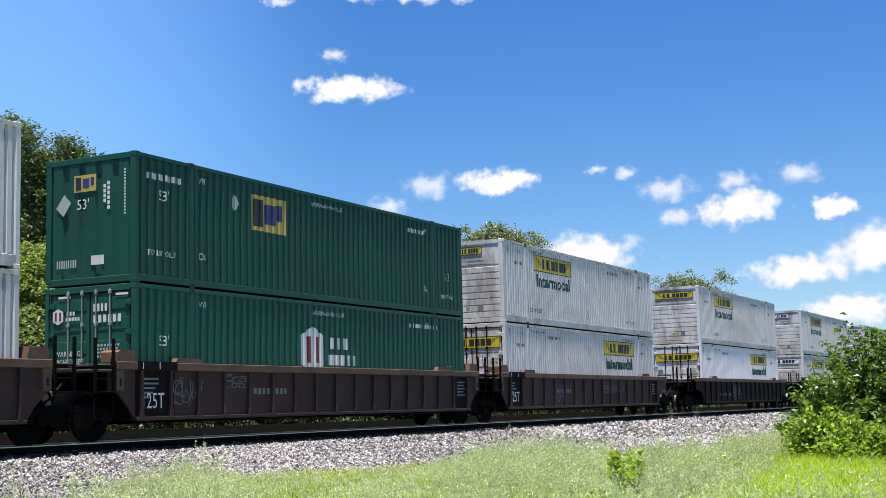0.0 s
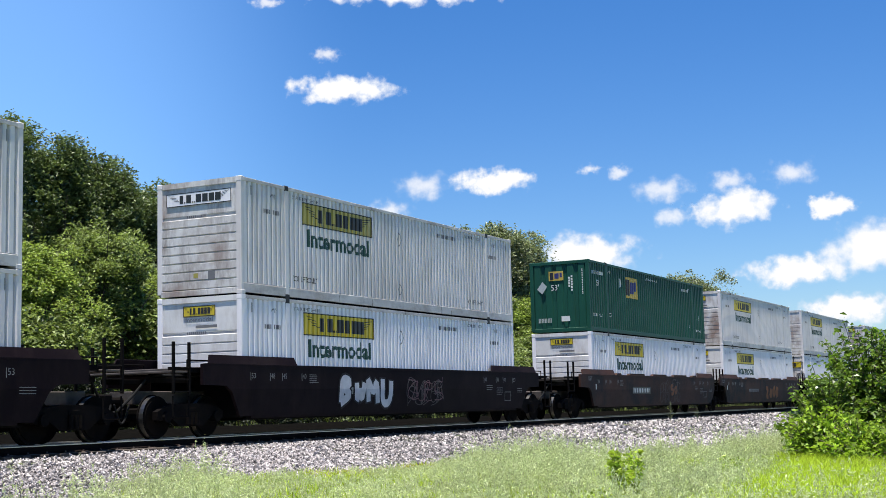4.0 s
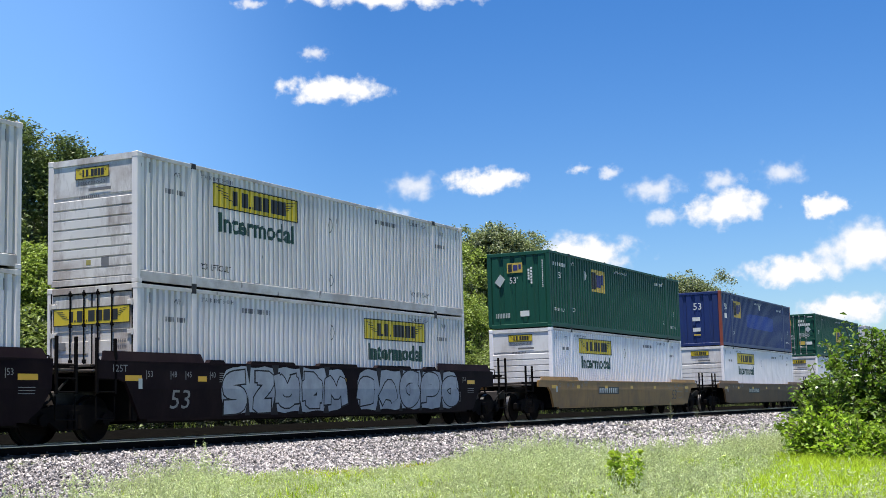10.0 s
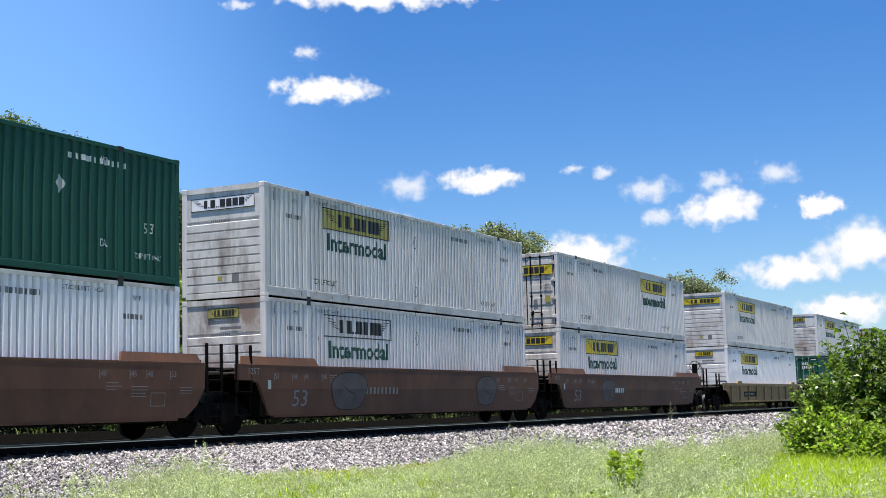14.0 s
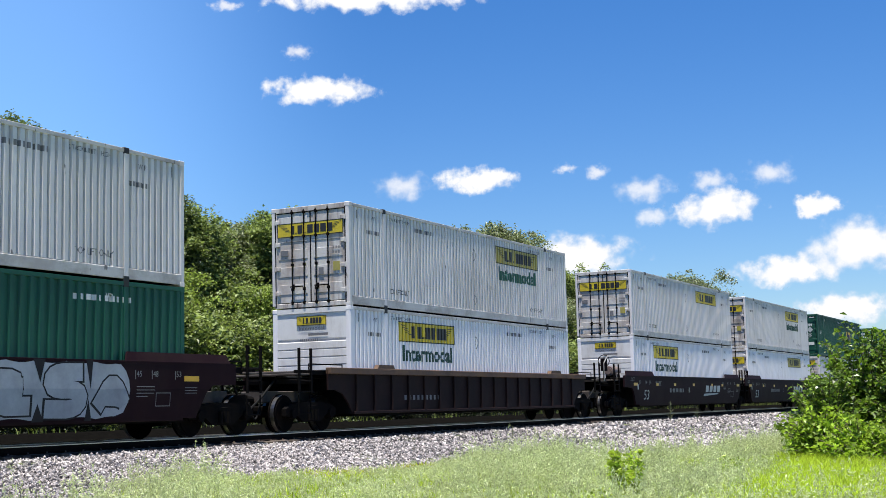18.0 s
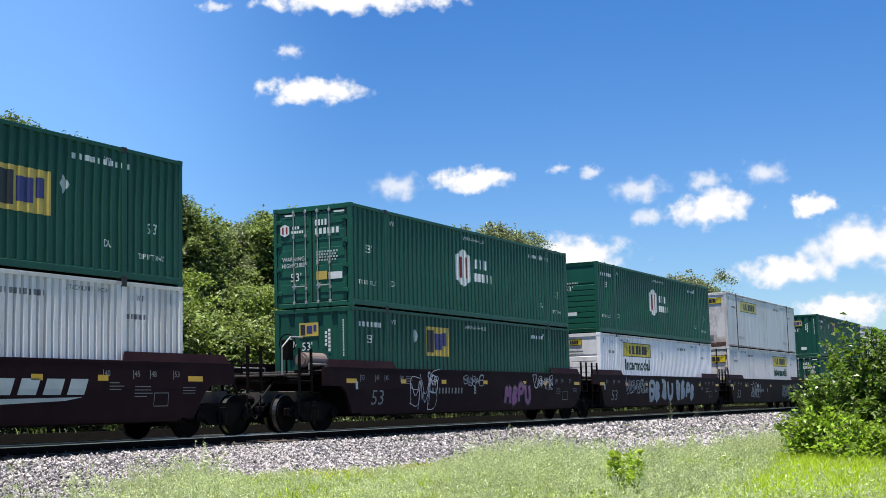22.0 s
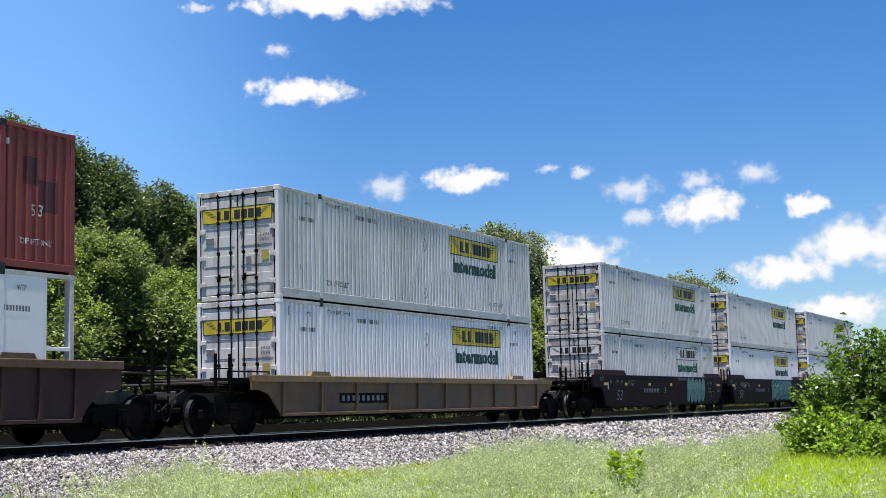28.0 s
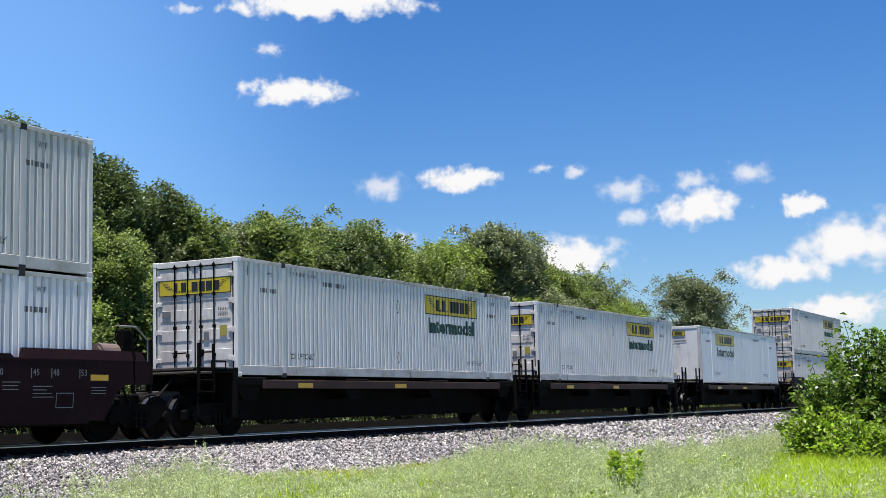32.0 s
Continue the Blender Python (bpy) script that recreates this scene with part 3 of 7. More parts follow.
def frame_parts(root, paint, post_paint, wave, rail, post_mat, recess=0.0):
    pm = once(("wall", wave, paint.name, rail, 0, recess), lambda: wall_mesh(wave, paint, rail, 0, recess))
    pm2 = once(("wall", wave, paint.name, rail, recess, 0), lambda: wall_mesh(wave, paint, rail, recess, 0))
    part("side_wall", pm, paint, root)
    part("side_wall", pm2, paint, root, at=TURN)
    if recess:
        for s in (-1, 1):
            part("frame_bar", once(("fbar", s), lambda: made("frame_bar", box(bmesh.new(), HL - recess - .1, HL - .1, s * (HW - .04) - .03, s * (HW - .04) + .03, 1.35, 1.43, .006), paint)), paint, root)
    rp = paint
    if paint in (M["white"], M["white_clean"], M["white_grey"]):
        rp = M["white_rail"] if wave or paint is not M["white"] else M["rust_rail"]
    rail_me = once(("rail", paint.name, rail), lambda: made("bottom_rail", box(box(bmesh.new(), -HL + .1, HL - .1, -HW, -HW + .07, 0.04, rail - .02, .006),
                                                                     -HL + .1, HL - .1, -HW + .012, -HW + .06, rail - .025, rail), rp))
    top_me = once(("top", paint.name, rp.name), lambda: made("top_rail", box(bmesh.new(), -HL + .1, HL - .1, -HW, -HW + .07, TALL - .10, TALL - .01, .006), rp))
    post_me = once(("post", post_paint.name), lambda: made("corner_post", box(bmesh.new(), -HL, -HL + .13, -HW, -HW + .16, .09, TALL - .1, .012), post_paint))
    post_me2 = once(("post2", post_paint.name), lambda: made("corner_post", box(bmesh.new(), -HL, -HL + .13, HW - .16, HW, .09, TALL - .1, .012), post_paint))
    lift_me = once(("lift", post_mat.name, paint.name), lambda: made("lift_post", box(bmesh.new(), -0.075, 0.075, -HW - .004, -HW + .07, .1, TALL - .09, .006), post_mat))
    for turn in (None, TURN):
        part("bottom_rail", rail_me, rp, root, at=turn)
        part("top_rail", top_me, rp, root, at=turn)
        part("corner_post", post_me, post_paint, root, at=turn)
        part("corner_post", post_me2, post_paint, root, at=turn)
    for x in (-HL + 2.01, HL - 2.01):
        part("lift_post", lift_me, post_mat, root, at=Matrix.Translation((x, 0, 0)))

    def cast_top():
        bm = box(bmesh.new(), -.09, .09, -HW - .008, -HW + .16, TALL - .13, TALL + .012, .012)
        return made("lift_casting", bm, M["casting"])

    def cast_corner(low):
        z0, z1 = (-.002, .10) if low else (TALL - .12, TALL + .006)
        return box(bmesh.new(), -HL - .004, -HL + .17, -HW - .006, -HW + .16, z0, z1, .012)
    ct = once("cast_top", cast_top)
    foot = once("foot", lambda: made("lift_casting", box(bmesh.new(), -.10, .10, -HW - .006, -HW + .16, -.018, .10, .01), M["casting"]))
    for turn in (Matrix.Identity(4), TURN):
        for low in (False, True):
            for far in (0, WID - .154):
                if low and (turn == TURN) != (far > 0):
                    continue
                me = once(("cast_corner", post_paint.name, low, far), lambda: made("corner_casting", shift(cast_corner(low), 0, far, 0), post_paint))
                part("corner_casting", me, post_paint, root, at=turn)
    for x in (-HL + 2.01, HL - 2.01):
        part("lift_casting", ct, M["casting"], root, "dark steel lifting block", at=Matrix.Translation((x, 0, 0)))
        part("lift_casting", foot, M["casting"], root, "dark steel lifting block", at=Matrix.Translation((x, 0, 0)))

    def roof():
        bm = box(bmesh.new(), -HL + .1, HL - .1, -HW + .06, HW - .06, TALL - .05, TALL - .02)
        for k in range(26):
            x = -HL + .5 + k * (LEN - 1) / 25
            box(bm, x - .12, x + .12, -HW + .15, HW - .15, TALL - .022, TALL - .008)
        return made("roof", bm, paint)
    part("roof", once(("roof", paint.name), roof), paint, root)
    part("floor", once("cfloor", lambda: made("floor", box(bmesh.new(), -HL + .1, HL - .1, -HW + .07, HW - .07, .06, .2), M["steel"])), M["steel"], root)


def ribbed_front(paint):
    """The closed end: a plain upper panel and flat pressed ribs below, one pressed sheet."""
    o = [(-HL + .10, .03), (-HL, .03), (-HL, .16), (-HL + .036, .18)]
    for k in range(7, -1, -1):
        z = 1.86 - k * .225
        o += [(-HL + .036, z - .104), (-HL + .004, z - .088), (-HL + .004, z + .088), (-HL + .036, z + .104)]
    o += [(-HL + .036, 2.02), (-HL + .022, 2.05), (-HL + .022, TALL - .16), (-HL, TALL - .14), (-HL, TALL - .005), (-HL + .10, TALL - .005)]
    me = made("front_wall", prism(bmesh.new(), o, -HW + .13, HW - .13), paint)
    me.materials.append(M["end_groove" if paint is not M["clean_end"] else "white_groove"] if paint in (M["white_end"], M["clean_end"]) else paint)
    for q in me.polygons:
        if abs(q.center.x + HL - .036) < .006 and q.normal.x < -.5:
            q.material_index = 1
    return me


def flat_front(paint):
    """The closed end of the flat-sided containers: one sheet with two welded seams, a header and a sill."""
    bm = box(bmesh.new(), -HL + .022, -HL + .06, -HW + .13, HW - .13, .03, TALL - .02)
    for y in (-.42, .42):
        box(bm, -HL + .016, -HL + .024, y - .012, y + .012, .15, TALL - .15)
    box(bm, -HL + .004, -HL + .08, -HW + .13, HW - .13, TALL - .14, TALL - .005, .01)
    return made("front_wall", box(bm, -HL + .004, -HL + .08, -HW + .13, HW - .13, .02, .17, .01), paint)


def rhomb(bm, x, z, w, h, t):
    """A standing diamond drawn as a thin outline."""
    out = [(x - w, z), (x, z - h), (x + w, z), (x, z + h)]
    ins = [(x - w + t, z), (x, z - h + t * h / w), (x + w - t, z), (x, z + h - t * h / w)]
    for k in range(4):
        j = (k + 1) % 4
        poly(bm, [out[k], out[j], ins[j], ins[k]])
    return bm


def pressed_front(paint):
    """The closed end with upright pressings, between a header and a sill."""
    bm = bmesh.new()
    ys = [-HW + .13]
    xs = [-HL + .06]
    for k in range(5):
        y = -HW + .34 + k * (WID - .68) / 4
        ys += [y - .17, y - .13, y + .13, y + .17]
        xs += [-HL + .06, -HL + .015, -HL + .015, -HL + .06]
    ys.append(HW - .13)
    xs.append(-HL + .06)
    lo = [bm.verts.new((x, y, .05)) for x, y in zip(xs, ys)]
    hi = [bm.verts.new((x, y, TALL - .02)) for x, y in zip(xs, ys)]
    for i in range(len(xs) - 1):
        bm.faces.new((lo[i], hi[i], hi[i + 1], lo[i + 1]))
    bmesh.ops.recalc_face_normals(bm, faces=bm.faces)
    return made("front_wall", bm, paint)


def doors(root, paint, rod_mat, turn, full=True):
    """Two door leaves with four locking rods, hinges and handles, at the end towards -x before the turn."""
    def leaf(sign):
        bm = box(bmesh.new(), -HL + .03, -HL + .07, min(sign * .012, sign * (HW - .13)), max(sign * .012, sign * (HW - .13)), .17, TALL - .16, .008)
        for z in (.55, 1.05, 1.55, 2.05, 2.5):
            y0, y1 = sorted((sign * .1, sign * (HW - .22)))
            box(bm, -HL + .018, -HL + .032, y0, y1, z - .14, z + .14, .008)
        return made("door", bm, paint)

    def rod():
        bm = cyl(bmesh.new(), (-HL - .012, 0, .10), (-HL - .012, 0, TALL - .08), .017, 8)
        for z in (.16, .55, 1.25, 2.05, TALL - .16):
            box(bm, -HL - .035, -HL + .03, -.035, .035, z - .04, z + .04, .005)
        return made("lock_rod", bm, rod_mat)

    def handle():
        bm = box(bmesh.new(), -HL - .05, -HL - .03, 0.02, .46, -.018, .018, .005)
        box(bm, -HL - .05, -HL + .03, .34, .40, -.07, .07, .006)
        return made("handle", bm, rod_mat)

    def hinge():
        return made("hinge", box(cyl(bmesh.new(), (-HL - .012, 0, -.07), (-HL - .012, 0, .07), .025, 8), -HL - .008, -HL + .03, -.03, .16, -.05, .05, .005), paint)
    part("door_header", once(("dhead", paint.name), lambda: made("door_header", box(bmesh.new(), -HL, -HL + .10, -HW + .1, HW - .1, TALL - .15, TALL - .004, .01), paint)), paint, root, at=turn)
    part("door_sill", once(("dsill", paint.name), lambda: made("door_sill", box(bmesh.new(), -HL, -HL + .12, -HW + .1, HW - .1, .02, .15, .01), paint)), paint, root, at=turn)
    rd, hd, hg = once(("rod", rod_mat.name), rod), once(("handle", rod_mat.name), handle), once(("hinge", paint.name), hinge)
    for sign in (1, -1):
        lf = part("door", once(("leaf", sign, paint.name), lambda: leaf(sign)), paint, root, at=turn)
        for y in (.2, .6):
            part("lock_rod", rd, rod_mat, lf, at=Matrix.Translation((0, sign * y, 0)))
        if not full:
            continue
        part("handle", hd, rod_mat, lf, at=Matrix.Translation((0, .2 if sign > 0 else -.62, .62)))
        for z in (.45, 1.15, 1.85, 2.5):
            m = Matrix.Translation((0, -(HW - .12), z)) if sign < 0 else Matrix.Translation((0, HW - .12, z)) @ Matrix.Diagonal((1, -1, 1, 1))
            part("hinge", hg, paint, lf, at=m)
    part("gasket", once("gasket", lambda: made("gasket", box(box(box(box(box(bmesh.new(), -HL + .02, -HL + .06, -.018, .018, .16, TALL - .16), -HL + .012, -HL + .06, -HW + .13, HW - .13, .148, .172), -HL + .012, -HL + .06, -HW + .13, HW - .13, TALL - .172, TALL - .148), -HL - .003, -HL + .06, -HW + .112, -HW + .15, .05, TALL - .03), -HL - .003, -HL + .06, HW - .15, HW - .112, .05, TALL - .03), M["rubber"])), M["rubber"], root, at=turn)


def on_end(bm, lift=0.0):
    """Lays a flat sign drawn in x and z on the end towards -x; its x runs from the far side to the near side."""
    for v in bm.verts:
        v.co = Vector((-HL + .002 - lift, -v.co.x, v.co.z))
    for f in bm.faces:
        f.normal_update()
        if f.normal.x > 0:
            f.normal_flip()
    return bm


def on_side(bm, wave, lift=0.004):
    """x counted from the end towards -x."""
    return onto(shift(bm, -HL, 0, 0), wave, -HW + .012, lift)


def sign_marks(bm, x0, x1, z0, z1):
    """A haulier's name as plain blocks, with a scroll shape at both ends."""
    w, h = x1 - x0, z1 - z0
    at = 0.21
    for f in (0.055, 0.02, 0.075, 0.02, 0.012, 0.085, 0.085, 0.085, 0.085):
        top = 0.80 if f > 0.021 else 0.30
        quad(bm, x0 + at * w, x0 + (at + f) * w, z0 + 0.20 * h, z0 + top * h)
        at += f + 0.014
    for a, s in ((0.03, 1), (0.97, -1)):
        for k in range(4):
            u = x0 + (a + s * k * 0.028) * w
            poly(bm, [(u, z1 - (.14 + .12 * k) * h), (u + s * .10 * w, z1 - (.20 + .14 * k) * h), (u + s * .10 * w, z1 - (.235 + .14 * k) * h), (u, z1 - (.175 + .12 * k) * h)])
    return bm


def border(bm, x0, x1, z0, z1, t=.03):
    quad(bm, x0, x1, z1 - t, z1)
    quad(bm, x0, x1, z0, z0 + t)
    quad(bm, x0, x0 + t, z0 + t, z1 - t)
    return quad(bm, x1 - t, x1, z0 + t, z1 - t)


def haul_sign(root, x0, x1, z0, z1, wave, face, key):
    """The haulier's name plate on the side."""
    me = once(("plate", x0, face, wave), lambda: made("name_plate", on_side(quad(bmesh.new(), x0, x1, z0, z1), wave, .004), M[face]))
    pl = part("name_plate", me, M[face], root, {"yellow": "yellow name plate", "olive": "faded olive name plate"}.get(face, "white outlined name plate"))
    part("border", once(("border", x0, wave), lambda: made("border", on_side(border(bmesh.new(), x0, x1, z0, z1), wave, .007), M["black"])), M["black"], pl)
    part("name_blocks", once(("blocks", x0, wave), lambda: made("name_blocks", on_side(sign_marks(bmesh.new(), x0, x1, z0, z1), wave, .008), M["black"])), M["black"], pl, "black lettering blocks")


def side_word(root, words, x, z, w, h, wave, material, bold=0.0, label=""):
    me = once(("word", words, x, z, w, wave, material), lambda: made("lettering", on_side(shift(text_bm(words, w, h, bold), x, 0, z), wave, .006), M[material]))
    part("lettering", me, M[material], root, label or "lettering reading " + words)


def side_bars(root, x0, x1, z0, z1, n, wave, material, seed=1):
    me = once(("bars", x0, z0, n, wave, material), lambda: made("marking", on_side(bars(bmesh.new(), x0, x1, z0, z1, n, .62, seed), wave, .006), M[material]))
    part("marking", me, M[material], root)


def diamond(root, x, z, r, wave, material="placard"):
    me = once(("diamond", x, z, wave, material), lambda: made("placard", on_side(poly(bmesh.new(), [(x - .7 * r, z), (x, z - r), (x + .7 * r, z), (x, z + r)]), wave, .006), M[material]))
    part("placard", me, M[material], root, "pale diamond placard")


def end_sign(root, x0, x1, z0, z1, face, lift, turn):
    me = once(("eplate", x0, z0, face, lift), lambda: made("name_plate", on_end(quad(bmesh.new(), x0, x1, z0, z1), lift), M[face]))
    pl = part("name_plate", me, M[face], root, {"yellow": "yellow name plate"}.get(face, "white outlined name plate"), at=turn)
    part("border", once(("eborder", x0, z0, lift), lambda: made("border", on_end(border(bmesh.new(), x0, x1, z0, z1, .02), lift + .003), M["black"])), M["black"], pl)
    part("name_blocks", once(("eblocks", x0, z0, lift), lambda: made("name_blocks", on_end(sign_marks(bmesh.new(), x0, x1, z0, z1), lift + .004), M["black"])), M["black"], pl, "black lettering blocks")


def end_bars(root, x0, x1, z0, z1, n, lift, turn, material, seed=3):
    me = once(("ebars", x0, z0, n, lift, material), lambda: made("marking", on_end(bars(bmesh.new(), x0, x1, z0, z1, n, .6, seed), lift), M[material]))
    part("marking", me, M[material], root, at=turn)


def end_word(root, words, x, z, w, h, lift, turn, material):
    me = once(("eword", words, x, z, lift, material), lambda: made("lettering", on_end(shift(text_bm(words, w, h), x, 0, z), lift), M[material]))
    part("lettering", me, M[material], root, "lettering reading " + words, at=turn)


def end_quad(root, name, x0, x1, z0, z1, lift, turn, material, label=""):
    me = once(("equad", x0, z0, lift, material), lambda: made(name, on_end(quad(bmesh.new(), x0, x1, z0, z1), lift), M[material]))
    part(name, me, M[material], root, label, at=turn)


def white_container(end, face="yellow", big=False, word="black", smooth=False, clean=False, plate=True, recess=0.0, endface="", grey=False):
    """end: what shows towards -x, 'front' or 'door'. face: the name plate's colour. word: colour of the large word, or ''."""
    paint = M["white_grey" if grey else "white_clean" if clean else "white"]
    wave = PLAIN if smooth else FINE
    root = new("shipping_container")
    frame_parts(root, paint, M["white_rust"] if smooth else paint, wave, .12 if smooth else .29, M["rust_post"] if smooth and not clean else paint, recess)
    endface = endface or face
    front_turn, door_turn = (Matrix.Identity(4), TURN) if end == "front" else (TURN, Matrix.Identity(4))
    ep = M["clean_end" if clean else "white_end"]
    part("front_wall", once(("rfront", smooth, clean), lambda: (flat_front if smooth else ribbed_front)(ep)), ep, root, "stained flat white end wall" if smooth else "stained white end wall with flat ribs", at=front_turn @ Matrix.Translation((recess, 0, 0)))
    if smooth and not clean:
        part("sill", once("rsill", lambda: made("sill", box(bmesh.new(), -HL - .003, -HL + .07, -HW + .13, HW - .13, .03, .24, .01), M["rust_post"])), M["rust_post"], root, "rust-eaten sill of the end wall", at=front_turn)
    doors(root, M["clean_door" if clean else "white_door"], M["steel"], door_turn, end == "door")
    # signs on the ends
    if end == "door":
        pass
    elif big:
        end_sign(root, -1.0, 1.0, 2.30, 2.64, endface, .0, front_turn)
    else:
        end_sign(root, -.48, .50, 2.42, 2.69, endface, .0, front_turn)
        end_word(root, "Intermodal", -.40, 2.29, .82, .11, .0, front_turn, "grey_text")
        end_quad(root, "vent_slot", -.1, .55, 2.13, 2.20, -.002, front_turn, "grey_text")
    if end == "front":
        end_bars(root, -.36, .25, 1.98, 2.04, 10, .002, front_turn, "grey_text")
        end_quad(root, "data_plate", .28, .50, .40, .62, .0, front_turn, "grey_text", "small grey data plate")
        end_quad(root, "data_plate", -.16, -.02, .46, .58, .0, front_turn, "olive", "small faded sticker")
    else:
        end_sign(root, -1.10, 1.10, 2.05, 2.45, face if face != "olive" else "yellow", .0, door_turn)
        end_quad(root, "data_plate", .76, .98, 1.0, 1.26, .0, door_turn, "olive", "yellow and grey data plates")
        end_quad(root, "data_plate", .28, .44, .92, 1.12, .0, door_turn, "grey_text", "small grey data plate")
        end_bars(root, .72, 1.02, 1.62, 1.70, 6, .0, door_turn, "grey_text")
        end_bars(root, .72, 1.02, 1.48, 1.56, 6, .0, door_turn, "grey_text")
        end_quad(root, "data_plate", -1.0, -.74, 1.52, 1.68, .0, door_turn, "grey_text", "dark warning sticker")
    # signs on the side
    x0 = 2.78 if end == "front" else 9.75
    if plate:
        haul_sign(root, x0, x0 + 3.65, 2.00, 2.60, wave, face, end)
    if word:
        side_word(root, "Intermodal", x0 + .22, 1.42, 3.22, .48, wave, {"black": "dark_green", "green": "teal"}[word], .032)
    side_word(root, "TOP LIFT ONLY", 2.28, .46, 1.2, .15, wave, "black")
    side_word(root, "TOP LIFT ONLY", 12.55, .46, 1.2, .15, wave, "grey_text")
    side_word(root, "WTP", 1.32, 2.50, .26, .12, wave, "grey_text")
    side_word(root, "WTP", 14.55, 2.50, .26, .12, wave, "grey_text")
    side_word(root, "STACK LIMIT 5 HIGH", 2.30, 2.62, 1.25, .10, wave, "grey_text")
    side_word(root, "STACK LIMIT 5 HIGH", 12.4, 2.62, 1.25, .10, wave, "grey_text")
    side_bars(root, .98, 1.72, 2.10, 2.21, 9, wave, "grey_text")
    side_bars(root, 14.2, 14.95, 2.10, 2.21, 9, wave, "grey_text")
    side_bars(root, 10.55 if end == "front" else 3.9, 11.85 if end == "front" else 5.2, 2.44, 2.56, 10, wave, "grey_text")
    # scuffs and vertical marker slots
    for x in (.42, LEN - .46):
        me = once(("slot", x, wave), lambda: made("marker", on_side(quad(bmesh.new(), x, x + .045, 2.48, 2.72), wave, .006), M["grey_text"]))
        part("marker", me, M["grey_text"], root)
    for x, z, h in ((8.05, 2.12, .30), (8.05, .62, .24)):
        me = once(("dia", x, z, wave), lambda: made("placard_holder", on_side(rhomb(bmesh.new(), x, z, .13, h * .75, .022), wave, .006), M["grey_text"]))
        part("placard_holder", me, M["grey_text"], root)
    if smooth:
        me = once("seams", lambda: made("seam", [box(b, -HL + x - .012, -HL + x + .012, -HW + .004, -HW + .02, .13, TALL - .1) for b in [bmesh.new()] for x in (3.23, 4.75, 6.4, 8.1, 9.7, 11.2, 12.7)][-1], M["white"]))
        part("seam", me, M["white"], root)
    return root


